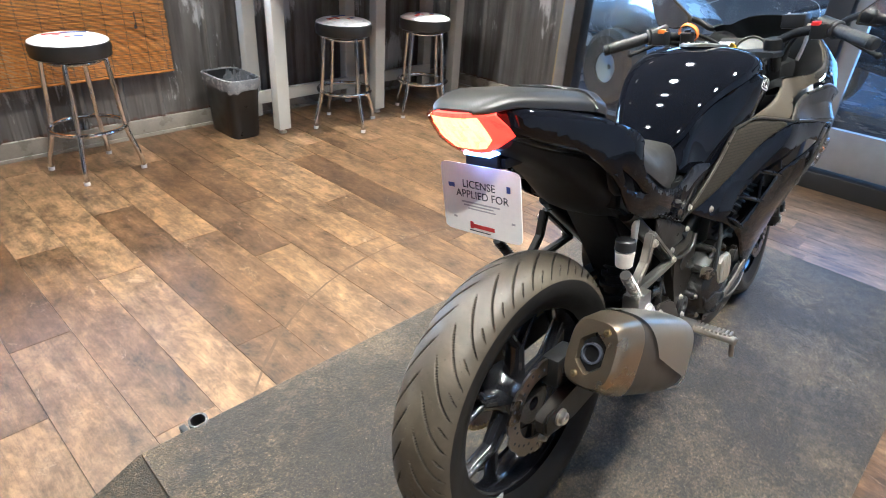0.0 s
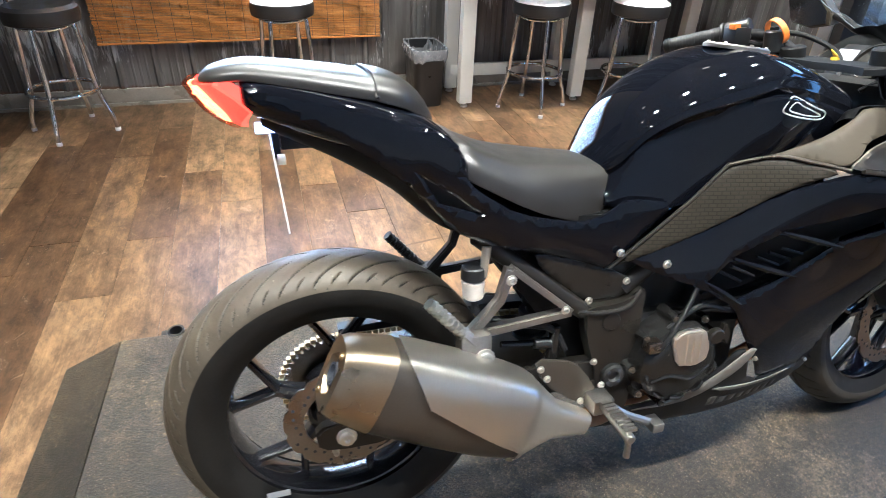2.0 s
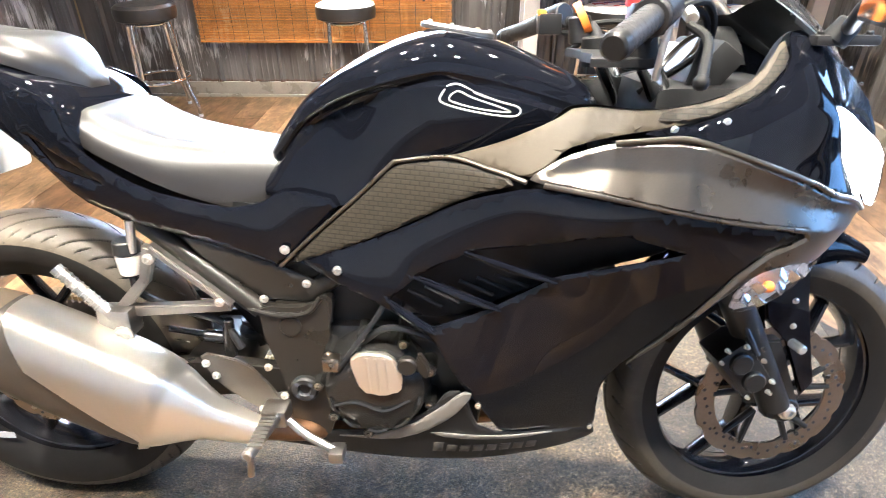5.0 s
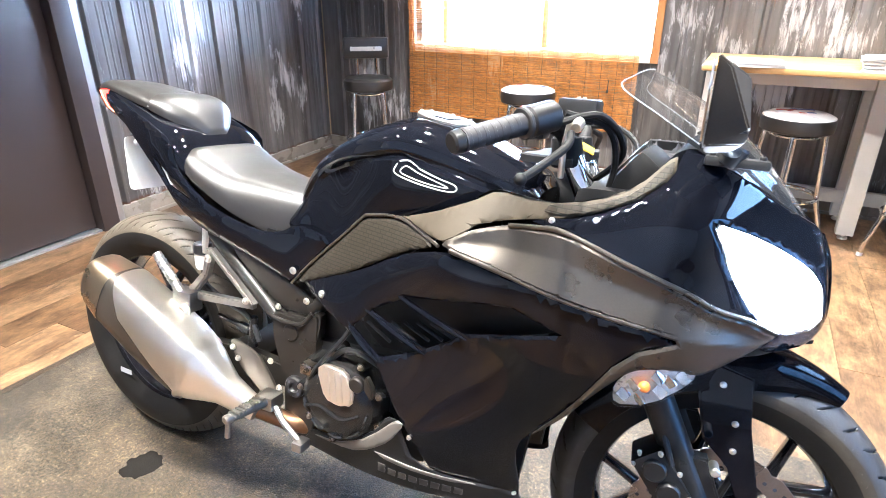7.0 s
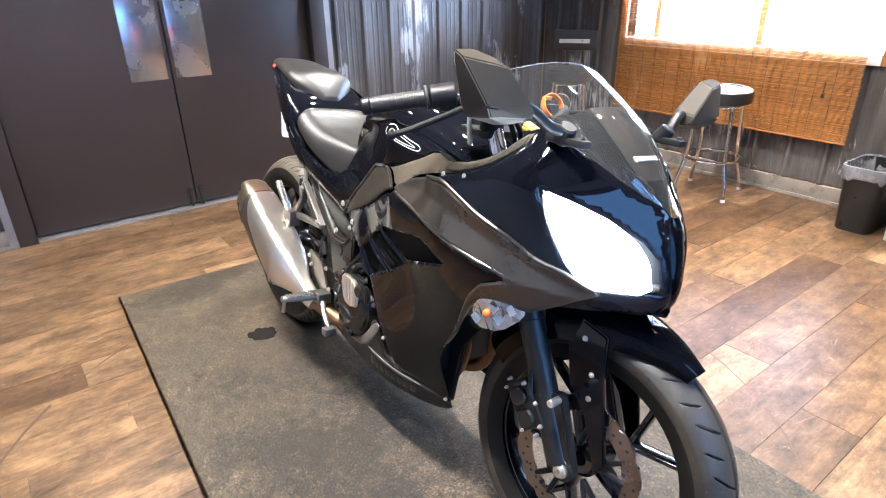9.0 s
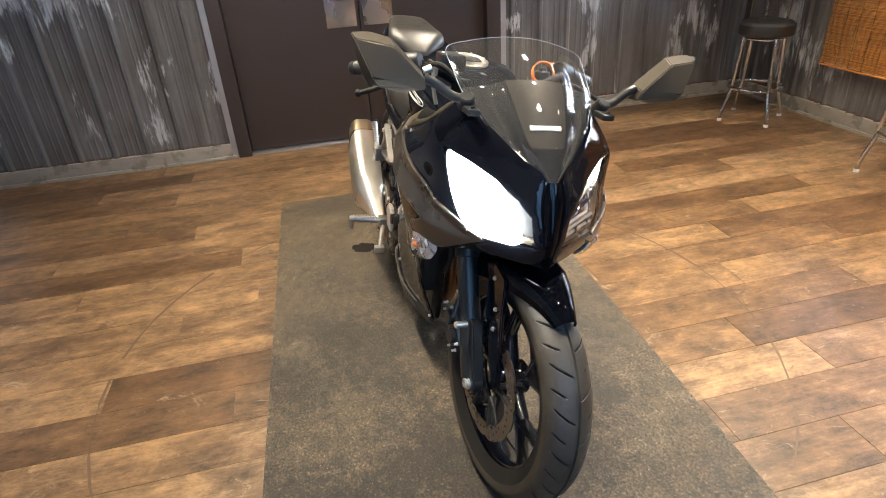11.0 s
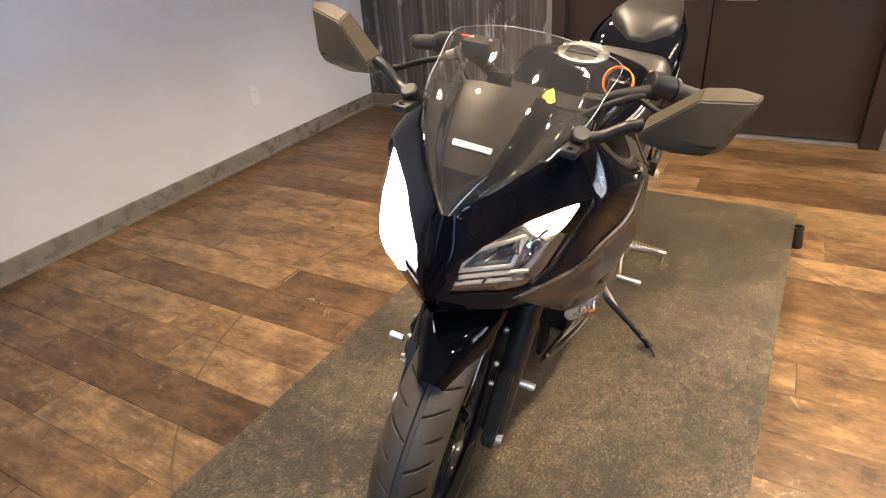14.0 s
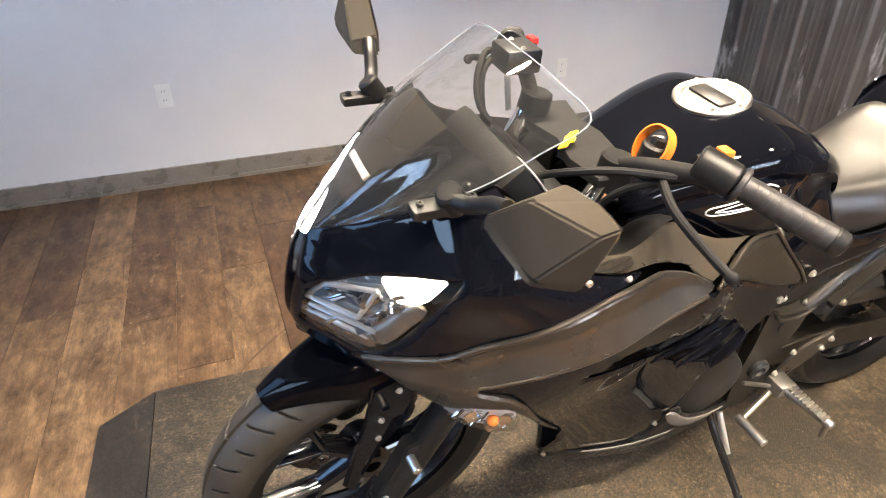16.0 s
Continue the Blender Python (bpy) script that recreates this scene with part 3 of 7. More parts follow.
# east wall: corrugated return, then the glazed front to the next room
wall_east = plain_box("wall_east", (EAST, 2.05, FZ - 0.1), (EAST + 0.12, NORTH, CEIL_Z), TANWALL, "corrugated steel wall beside glazed opening")
corrugated("steel_sheet", (EAST - 0.004, 2.08, 0), (0, 1, 0), NORTH - 2.08, FZ + 0.09, CEIL_Z, (-1, 0, 0), "", wall_east, 0.05)
plain_box("core", (EAST, SOUTH, FZ - 0.1), (EAST + 0.12, -0.75, CEIL_Z), GREYWALL, "", parent=wall_east)
plain_box("header", (EAST, -0.75, 2.15), (EAST + 0.12, 2.05, CEIL_Z), GREYWALL, "", parent=wall_east)
plain_box("end_post", (EAST - 0.03, 1.97, FZ), (EAST + 0.12, 2.05, 2.15), GALV, "", parent=wall_east)


def baseboard(lo, hi, axis):
    bm = bmesh.new()
    box(bm, lo, hi, 0.004)
    ob = part("baseboard", bm, TRIM)
    tagged(ob, "grey stained skirting board along the wall", "baseboard", "", "structure")
    lo2, hi2 = list(lo), list(hi)
    lo2[2], hi2[2] = FZ - 0.004, FZ + 0.018
    k = 1 if axis == "x" else 0
    if abs(lo[k]) < abs(hi[k]):
        lo2[k] = lo[k] - math.copysign(0.014, hi[k])
        hi2[k] = lo[k] + math.copysign(0.002, hi[k])
    else:
        hi2[k] = hi[k] - math.copysign(0.014, lo[k])
        lo2[k] = hi[k] + math.copysign(0.002, lo[k])
    bm = bmesh.new()
    box(bm, [min(a, b) for a, b in zip(lo2, hi2)], [max(a, b) for a, b in zip(lo2, hi2)], 0.003)
    part("quarter_round", bm, TRIM, ob)


BB = 0.10
baseboard((WEST, SOUTH, FZ), (EAST, SOUTH + 0.018, FZ + BB), "x")
baseboard((WEST - 0.016, SOUTH + 0.03, FZ), (WEST + 0.012, -0.80, FZ + BB), "y")
baseboard((WEST - 0.016, 1.15, FZ), (WEST + 0.012, NORTH - 0.03, FZ + BB), "y")
baseboard((WEST, NORTH - 0.03, FZ), (EAST, NORTH - 0.002, FZ + BB), "x")
baseboard((EAST - 0.03, 2.06, FZ), (EAST - 0.002, NORTH - 0.04, FZ + BB), "y")

# double door
door_1 = thing("door_1", "closed dark taupe double door with steel push plates", "door", None, "", "structure")
for y0, y1 in ((-0.705, 0.163), (0.171, 1.045)):
    bm = bmesh.new()
    box(bm, (WEST - 0.075, y0, FZ + 0.02), (WEST - 0.03, y1, 1.93), 0.003)
    leaf = part("door_leaf", bm, DOORPAINT, door_1)
    inner = y1 if y0 < 0 else y0
    sg = -1 if y0 < 0 else 1
    bm = bmesh.new()
    ya, yb = sorted((inner + sg * 0.02, inner + sg * 0.222))
    box(bm, (WEST - 0.03, ya, 0.70), (WEST - 0.0275, yb, 1.16), 0.0008)
    for yy in (ya + 0.012, yb - 0.012):
        for zz in (0.712, 0.93, 1.148):
            hexbolt(bm, (WEST - 0.0275, yy, zz), (1, 0, 0), 0.003, 0.0015)
    part("push_plate", bm, BROWNPAN, leaf, "brushed steel push plate")
    bm = bmesh.new()
    yy = inner + sg * 0.028
    box(bm, (WEST - 0.03, yy - 0.014, -0.06), (WEST - 0.018, yy + 0.014, 0.045), 0.003)
    rod(bm, (WEST - 0.012, yy, -0.085), (WEST - 0.012, yy, 0.035), 0.006)
    rod(bm, (WEST - 0.02, yy, 0.03), (WEST + 0.004, yy, 0.03), 0.006)
    part("floor_bolt", bm, DARKTRIM, leaf, "black foot bolt")
for lo, hi in (((WEST - 0.12, -0.80, FZ), (WEST + 0.03, -0.71, 1.98)), ((WEST - 0.12, 1.05, FZ), (WEST + 0.03, 1.15, 1.98)), ((WEST - 0.12, -0.71, 1.94), (WEST + 0.03, 1.05, 1.98))):
    bm = bmesh.new()
    box(bm, lo, hi, 0.003)
    part("door_frame", bm, DOORPAINT, door_1)
bm = bmesh.new()
box(bm, (WEST - 0.09, -0.71, FZ - 0.004), (WEST + 0.01, 1.05, FZ + 0.012), 0.004)
part("threshold", bm, GALV, door_1, "pale metal threshold strip")
plain_box("backdrop", (WEST - 0.5, -0.9, FZ - 0.1), (WEST - 0.45, 1.2, 2.1), DARKTRIM, "dark space behind the door")

# window and its bamboo blind
window_1 = thing("window_1", "bright daylit window behind a bamboo blind", "window", None, "", "structure")
for lo, hi in (((WX0, NORTH - 0.02, WZ0 - 0.03), (WX1, NORTH + 0.1, WZ0 + 0.03)), ((WX0, NORTH - 0.02, WZ1 - 0.03), (WX1, NORTH + 0.1, WZ1 + 0.03)), ((WX0 - 0.05, NORTH - 0.02, WZ0 - 0.03), (WX0, NORTH + 0.1, WZ1 + 0.03)), ((WX1, NORTH - 0.02, WZ0 - 0.03), (WX1 + 0.05, NORTH + 0.1, WZ1 + 0.03))):
    bm = bmesh.new()
    box(bm, lo, hi, 0.004)
    part("window_frame", bm, WHITEPL if lo[2] < WZ0 and hi[2] < WZ0 + 0.1 else WINFRAME, window_1)
for x in (-0.71, 0.045):
    bm = bmesh.new()
    box(bm, (x - 0.02, NORTH + 0.04, WZ0 + 0.03), (x + 0.02, NORTH + 0.08, WZ1 - 0.03), 0.003)
    part("mullion", bm, WINFRAME, window_1)
bm = bmesh.new()
box(bm, (WX0, NORTH + 0.055, WZ0), (WX1, NORTH + 0.061, WZ1))
pane = part("pane", bm, GLASS, window_1)
pane.visible_shadow = False
bm = bmesh.new()
box(bm, (-2.2, NORTH + 0.9, -0.4), (2.2, NORTH + 0.93, 2.8))
tagged(part("backdrop", bm, OUTSIDE), "white overexposed daylight outside the window", "backdrop", "", "structure")

blind = thing("bamboo_blind", "orange-brown bamboo roll-down blind with dark cords", "blind", Matrix())
BX0, BX1, BZ0, BZ1 = -0.965, 0.705, 0.285, 1.86
bm = bmesh.new()
box(bm, (BX0, -0.004, -0.0017), (BX1, 0.0, 0.0017))
finish(bm)
slat_mesh = bpy.data.meshes.new("slat")
bm.to_mesh(slat_mesh)
bm.free()
slat_mesh.materials.append(BAMBOO)
rng = random.Random(3)
for i in range(250):
    z = BZ0 + 0.012 + i * 0.00615
    if z > BZ1:
        break
    ob = new("slat", slat_mesh)
    ob.parent = blind
    ob.matrix_local = pose(rng.uniform(-0.004, 0.004), NORTH - 0.045 + rng.uniform(-0.0012, 0.0012), z, rng.uniform(-14, 14), rng.uniform(-0.05, 0.05), 0)
for i in range(17):
    x = BX0 + 0.03 + i * (BX1 - BX0 - 0.06) / 16
    bm = bmesh.new()
    rod(bm, (x, NORTH - 0.052, BZ0), (x, NORTH - 0.052, BZ1), 0.0013, n=6)
    part("cord", bm, INKDARK, blind)
for z, h in ((BZ0, 0.012), (BZ1, 0.05)):
    bm = bmesh.new()
    box(bm, (BX0, NORTH - 0.058, z - h / 2), (BX1, NORTH - 0.040, z + h / 2), 0.003)
    part("rail", bm, BAMBOO, blind)
bm = bmesh.new()
tube(bm, [(0.53, NORTH - 0.06, 0.62), (0.53, NORTH - 0.063, 0.56), (0.528, NORTH - 0.06, 0.54)], 0.003, 6)
rod(bm, (0.528, NORTH - 0.06, 0.555), (0.528, NORTH - 0.06, 0.535), 0.006, 0.009)
part("pull_cord", bm, INKDARK, blind, "short dark pull cord with knob")

# glazed front in the east wall
glazing = thing("window_2", "dark framed glazed opening to the next showroom", "window", None, "", "structure")
for lo, hi in (((EAST - 0.02, -0.75, FZ - 0.004), (EAST + 0.10, 1.97, FZ + 0.10)), ((EAST - 0.02, -0.75, 2.05), (EAST + 0.10, 1.97, 2.15)), ((EAST - 0.02, 0.30, FZ + 0.1), (EAST + 0.10, 0.42, 2.05)), ((EAST - 0.02, -0.75, FZ + 0.1), (EAST + 0.10, -0.66, 2.05)), ((EAST - 0.02, 1.90, FZ + 0.1), (EAST + 0.10, 1.97, 2.05))):
    bm = bmesh.new()
    box(bm, lo, hi, 0.004)
    part("window_frame", bm, DARKTRIM, glazing)
for lo, hi in (((EAST + 0.02, 0.20, FZ + 0.12), (EAST + 0.06, 0.29, 2.03)), ((EAST + 0.02, -0.65, FZ + 0.12), (EAST + 0.06, -0.56, 2.03)), ((EAST + 0.02, -0.56, FZ + 0.12), (EAST + 0.06, 0.20, FZ + 0.36))):
    bm = bmesh.new()
    box(bm, lo, hi, 0.003)
    part("door_stile", bm, GALV, glazing, "pale aluminium door stile")
for y0, y1, z0 in ((0.42, 1.90, FZ + 0.1), (-0.56, 0.20, FZ + 0.36)):
    bm = bmesh.new()
    box(bm, (EAST + 0.035, y0, z0), (EAST + 0.041, y1, 2.05))
    pane = part("pane", bm, GLASS, glazing)
    pane.visible_shadow = False
plain_box("floor_beyond", (EAST + 0.1, -3.0, FZ - 0.1), (EAST + 5.2, 5.0, FZ - 0.01), SHOWFLOOR, "blue-lit polished concrete floor next door", category="floor")
plain_box("wall_beyond", (EAST + 5.2, -3.0, FZ - 0.1), (EAST + 5.3, 5.0, 3.0), DARKWALL, "far wall of the next showroom")
plain_box("ceiling_beyond", (EAST + 0.12, -3.0, 3.0), (EAST + 5.3, 5.0, 3.1), CEILPAINT, "ceiling of the next showroom")
plain_box("wall_beyond", (EAST + 0.1, 5.0, FZ - 0.1), (EAST + 5.3, 5.1, 3.0), DARKWALL, "side wall of the next showroom")
area_lamp("next_room_lamp", look((EAST + 1.8, 2.2, 2.9), (EAST + 1.8, 2.2, 0)), 2.6, 2.6, 260, (0.50, 0.72, 1.0))

# downlights
for i, (x, y) in enumerate(DOWNLIGHTS):
    if i == 0:
        first_light = thing("ceiling_downlight", "small round recessed ceiling downlight, switched on", "downlight", pose(x, y, CEIL_Z), "ceiling downlights")
        bm = bmesh.new()
        turned(bm, [(0.075, 0.0), (0.078, -0.006), (0.062, -0.010), (0.055, -0.003), (0.055, 0.0)], n=24)
        part("trim_ring", bm, WHITEPL, first_light)
        bm = bmesh.new()
        turned(bm, [(0.052, -0.001), (0.03, -0.004), (0.002, -0.005)], n=20)
        part("lens", bm, DOWNGLOW, first_light)
    else:
        copy_thing(first_light, pose(x, y, CEIL_Z))


# wall outlets
def outlet(x, z):
    o = thing("wall_outlet", "white duplex wall outlet on the grey wall", "outlet", pose(x, SOUTH, z), "wall outlets")
    bm = bmesh.new()
    box(bm, (-0.036, 0.0, -0.058), (0.036, 0.006, 0.058), 0.002)
    part("cover_plate", bm, WHITEPL, o)
    for dz in (-0.022, 0.022):
        bm = bmesh.new()
        box(bm, (-0.016, 0.006, dz - 0.014), (0.016, 0.008, dz + 0.014), 0.002)
        s = part("socket", bm, WHITEPL, o)
        bm = bmesh.new()
        for dx in (-0.006, 0.006):
            box(bm, (dx - 0.001, 0.008, dz - 0.003), (dx + 0.001, 0.0086, dz + 0.006))
        part("slots", bm, INKDARK, s)
    return o


outlet(-0.525, 0.318)
outlet(1.775, 0.382)

# the low turning deck
PY = -2.0
deck = thing("display_deck", "low grimy rubber-topped wooden display deck with ramped ends", "platform", pose(0.655, 0.085, 0, 0, 0, PY))
bm = bmesh.new()
L2, W2, H = 1.235, 0.632, 0.09
top = [(-L2, -W2), (L2, -W2), (L2, W2), (-L2, W2)]
box(bm, (-L2, -W2, -0.03), (L2, W2, 0.0), 0.004)
part("deck_top", bm, DECK, deck)
for sg in (-1, 1):
    bm = bmesh.new()
    x0, x1 = sg * (L2 + 0.002), sg * (L2 + 0.17)
    vs = [bm.verts.new(p) for p in ((x0, -W2, -0.002), (x0, W2, -0.002), (x1, W2, -H + 0.006), (x1, -W2, -H + 0.006), (x0, -W2, -0.03), (x0, W2, -0.03), (x1, W2, -H), (x1, -W2, -H))]
    for f in ((0, 1, 2, 3), (7, 6, 5, 4), (0, 4, 5, 1), (1, 5, 6, 2), (2, 6, 7, 3), (3, 7, 4, 0)):
        bm.faces.new([vs[i] for i in f])
    part("ramp", bm, RAMPSHADED, deck, "sloping end flap, its shade put into the colour")
bm = bmesh.new()
box(bm, (-L2 + 0.06, -W2 + 0.03, -0.075), (L2 - 0.06, W2 - 0.03, -0.031), 0.004)
part("frame", bm, DARKTRIM, deck)
for x in (-1.0, 0, 1.0):
    for y in (-0.5, 0.5):
        bm = bmesh.new()
        rod(bm, (x, y - 0.012, -H + 0.02), (x, y + 0.012, -H + 0.02), 0.019)
        part("castor", bm, RUBBER, deck)
bm = bmesh.new()
rng = random.Random(11)
n = 26
c0 = bm.verts.new((-0.58, -0.245, 0.0012))
rim = []
for i in range(n):
    a = 2 * math.pi * i / n
    r = 0.052 * (1 + rng.uniform(-0.16, 0.16))
    rim.append(bm.verts.new((-0.58 + r * 0.9 * math.cos(a), -0.245 + r * math.sin(a), 0.0012)))
for i in range(n):
    bm.faces.new((c0, rim[i], rim[(i + 1) % n]))
part("oil_stain", bm, OILSTAIN, deck, "dark oil stain")

# black socket beside the deck
socket = thing("floor_socket", "black plastic tube socket standing beside the deck", "tube", pose(-0.40, 0.775, FZ, 6, -4, 0))
bm = bmesh.new()
turned(bm, [(0.024, 0.0), (0.025, 0.005), (0.022, 0.078), (0.025, 0.082), (0.025, 0.094), (0.019, 0.094), (0.018, 0.03), (0.001, 0.03)], n=20)
part("tube_body", bm, BINBLK, socket)
bm = bmesh.new()
box(bm, (-0.045, -0.035, 0.0), (-0.028, 0.02, 0.085), 0.003)
part("clip", bm, BINBLK, socket)

# ---- the motorcycle: x forward from the rear axle, y to its left, z up along its own plane ----
BIKE = pose(0.01, 0.013, 0, 0, 0, 1.0) @ pose(0, 0, 0, -9.5, 0, 0)
bike = thing("motorcycle", "gloss black sport motorcycle with graphite panels leaning on its side stand", "motorcycle", BIKE)


def shrunk(outline, k):
    """An outline drawn in towards its middle."""
    cx, cz = sum(p[0] for p in outline) / len(outline), sum(p[1] for p in outline) / len(outline)
    return [(cx + (x - cx) * k, cz + (z - cz) * k) for x, z in outline]


class Plate:
    """A smooth sheet through a few stations (x, z, half width): a thin-plate spline."""

    def __init__(self, pts):
        p = np.array(pts, float)
        self.c = p[:, :2]
        n = len(p)
        K = self.kern(self.c)
        P = np.hstack([np.ones((n, 1)), self.c])
        A = np.zeros((n + 3, n + 3))
        A[:n, :n] = K + np.eye(n) * 2e-4
        A[:n, n:] = P
        A[n:, :n] = P.T
        b = np.zeros(n + 3)
        b[:n] = p[:, 2]
        self.k = np.linalg.solve(A, b)

    def kern(self, q):
        d2 = ((q[:, None, :] - self.c[None]) ** 2).sum(-1) + 1e-12
        return d2 * np.log(d2) * 0.5

    def __call__(self, q):
        q = np.asarray(q, float).reshape(-1, 2)
        n = len(self.c)
        return self.kern(q) @ self.k[:n] + self.k[n] + q @ self.k[n + 1:]


FAIRING = Plate([
    (0.50, 0.58, 0.105), (0.62, 0.585, 0.144), (0.72, 0.765, 0.138), (0.91, 0.757, 0.216), (0.85, 0.34, 0.172),
    (0.75, 0.59, 0.168), (0.97, 0.60, 0.198), (1.08, 0.24, 0.105), (0.60, 0.20, 0.125), (0.42, 0.20, 0.10),
    (1.10, 0.82, 0.233), (1.308, 0.692, 0.221), (1.218, 0.664, 0.236), (1.225, 0.571, 0.208), (1.07, 0.41, 0.165), (1.21, 0.88, 0.208),
    (1.27, 0.935, 0.160), (1.322, 0.852, 0.200), (1.36, 0.905, 0.118), (1.425, 0.862, 0.072), (1.02, 0.86, 0.17), (0.86, 0.82, 0.155),
    (1.294, 0.776, 0.212), (1.400, 0.790, 0.138), (1.463, 0.790, 0.072), (1.425, 0.710, 0.137), (1.452, 0.745, 0.098), (1.496, 0.700, 0.034),
    (1.507, 0.745, 0.014), (1.337, 0.648, 0.196), (1.42, 0.655, 0.115), (1.487, 0.66, 0.028), (1.36, 0.745, 0.186), (1.478, 0.835, 0.020),
])


def set_back(dx):
    """The fairing's sheet moved back along the bike, for what lies behind it."""
    return lambda q: np.maximum(FAIRING(np.asarray(q, float).reshape(-1, 2) + [dx, 0]), 0.004)


def lamp_front(q):
    """The lit lamp's face: level with the fairing at its tip, bulging forward towards its foot."""
    q = np.asarray(q, float).reshape(-1, 2)
    push = 0.008 - 0.024 * np.clip((0.845 - q[:, 1]) / 0.07, 0, 1)
    return np.maximum(FAIRING(q + np.column_stack([push, np.zeros(len(q))])), 0.004)


def chaikin(pts, times=1):
    for _ in range(times):
        out = []
        for i, p in enumerate(pts):
            q = pts[(i + 1) % len(pts)]
            out += [(p[0] * 0.8 + q[0] * 0.2, p[1] * 0.8 + q[1] * 0.2), (p[0] * 0.2 + q[0] * 0.8, p[1] * 0.2 + q[1] * 0.8)]
        pts = out
    return pts


def inside(q, poly):
    x, y = q[:, 0], q[:, 1]
    r = np.zeros(len(q), bool)
    n = len(poly)
    for i in range(n):
        (x0, y0), (x1, y1) = poly[i], poly[(i + 1) % n]
        if y0 == y1:
            continue
        hit = ((y0 > y) != (y1 > y)) & (x < (x1 - x0) * (y - y0) / (y1 - y0) + x0)
        r ^= hit
    return r


def edge_distance(q, poly):
    best = np.full(len(q), 9.0)
    n = len(poly)
    for i in range(n):
        a, b = np.array(poly[i]), np.array(poly[(i + 1) % n])
        d = b - a
        L = (d * d).sum() or 1e-9
        t = np.clip(((q - a) @ d) / L, 0, 1)
        best = np.minimum(best, np.linalg.norm(q - (a + t[:, None] * d), axis=1))
    return best


from mathutils.bvhtree import BVHTree
from mathutils.geometry import delaunay_2d_cdt


def panel(outline, width, sgn, off=0.0, thick=0.004, step=0.016, rnd=0.005, corner=1, holes=(), crown=0.0, fold=None):
    """A moulded shell: an (x, z) outline laid on a width sheet, with rounded edges and real thickness."""
    loops = [chaikin(list(outline), corner)] + [list(h) for h in holes]
    pts, edges = [], []
    for lp in loops:
        start = len(pts)
        for i, p in enumerate(lp):
            q = lp[(i + 1) % len(lp)]
            k = max(1, int(math.dist(p, q) / step))
            for j in range(k):
                pts.append((p[0] + (q[0] - p[0]) * j / k, p[1] + (q[1] - p[1]) * j / k))
        m = len(pts) - start
        edges += [(start + i, start + (i + 1) % m) for i in range(m)]
    nb = len(pts)
    xs = [p[0] for p in loops[0]]
    zs = [p[1] for p in loops[0]]
    gx, gz = np.meshgrid(np.arange(min(xs), max(xs), step), np.arange(min(zs), max(zs), step * 0.87))
    gx[1::2] += step / 2
    grid = np.column_stack([gx.ravel(), gz.ravel()])
    cand = [grid]
    for lp in loops:
        ringp = []
        for i in range(len(lp)):
            a, b = np.array(lp[i]), np.array(lp[(i + 1) % len(lp)])
            d = b - a
            L = np.linalg.norm(d)
            if L < 1e-6:
                continue
            nrm = np.array([-d[1], d[0]]) / L
            for t in np.linspace(0.1, 0.9, max(1, int(L / step))):
                for s in (rnd, -rnd):
                    ringp.append(a + d * t + nrm * s)
        if ringp:
            cand.append(np.array(ringp))
    cand = np.vstack(cand)
    ok = inside(cand, loops[0])
    for h in loops[1:]:
        ok &= ~inside(cand, h)
    dist = np.min([edge_distance(cand, lp) for lp in loops], axis=0)
    cand = cand[ok & (dist > rnd * 0.8)]
    allp = [Vector(p) for p in pts] + [Vector(p) for p in cand]
    vs, _, fs, *_ = delaunay_2d_cdt(allp, edges, [], 0, 1e-5)
    vs = np.array([(v.x, v.y) for v in vs])
    cen = np.array([vs[list(f)].mean(0) for f in fs])
    keep = inside(cen, loops[0])
    for h in loops[1:]:
        keep &= ~inside(cen, h)
    dist = np.min([edge_distance(vs, lp) for lp in loops], axis=0)
    w = width(vs) + off - rnd * 0.8 * (1 - np.clip(dist / rnd, 0, 1)) ** 2
    if crown:
        w = w + crown * np.clip(dist / 0.06, 0, 1)
    if fold:
        w = w + fold(vs)
    bm = bmesh.new()
    true = bm.verts.layers.float_vector.new("true_normal")
    outer = [bm.verts.new((x, sgn * a, z)) for (x, z), a in zip(vs, w)]
    inner = [bm.verts.new((x, sgn * (a - thick), z)) for (x, z), a in zip(vs, w)]
    # the sheet's own slope, so that reflections run smoothly over the triangles
    sheet = (lambda q: width(q) + fold(q)) if fold else width
    h = 0.002
    gx = (sheet(vs + [h, 0]) - sheet(vs - [h, 0])) / (2 * h)
    gz = (sheet(vs + [0, h]) - sheet(vs - [0, h])) / (2 * h)
    for v, a, b, far in zip(outer, gx, gz, dist):
        if far > rnd * 1.1 and not crown:
            v[true] = Vector((-a, sgn, -b)).normalized()
    count = {}
    for f, kf in zip(fs, keep):
        if not kf:
            continue
        f = list(f)
        bm.faces.new([outer[i] for i in f])
        bm.faces.new([inner[i] for i in reversed(f)])
        for i in range(len(f)):
            a, b = f[i], f[(i + 1) % len(f)]
            count.setdefault((min(a, b), max(a, b)), []).append((a, b))
    for e in count.values():
        if len(e) == 1:
            a, b = e[0]
            bm.faces.new((outer[b], outer[a], inner[a], inner[b]))
    for v in [v for v in bm.verts if not v.link_faces]:
        bm.verts.remove(v)
    return bm


def smooth_rows(st, xs):
    out = []
    n = len(st)
    for t in xs:
        i = min(int(t), n - 2)
        f = t - i
        p0, p1, p2, p3 = st[max(i - 1, 0)], st[i], st[i + 1], st[min(i + 2, n - 1)]
        out.append(0.5 * (2 * p1 + (p2 - p0) * f + (2 * p0 - 5 * p1 + 4 * p2 - p3) * f * f + (3 * p1 - p0 - 3 * p2 + p3) * f ** 3))
    return out


def both(fn):
    for sgn in (-1, 1):
        fn(sgn)


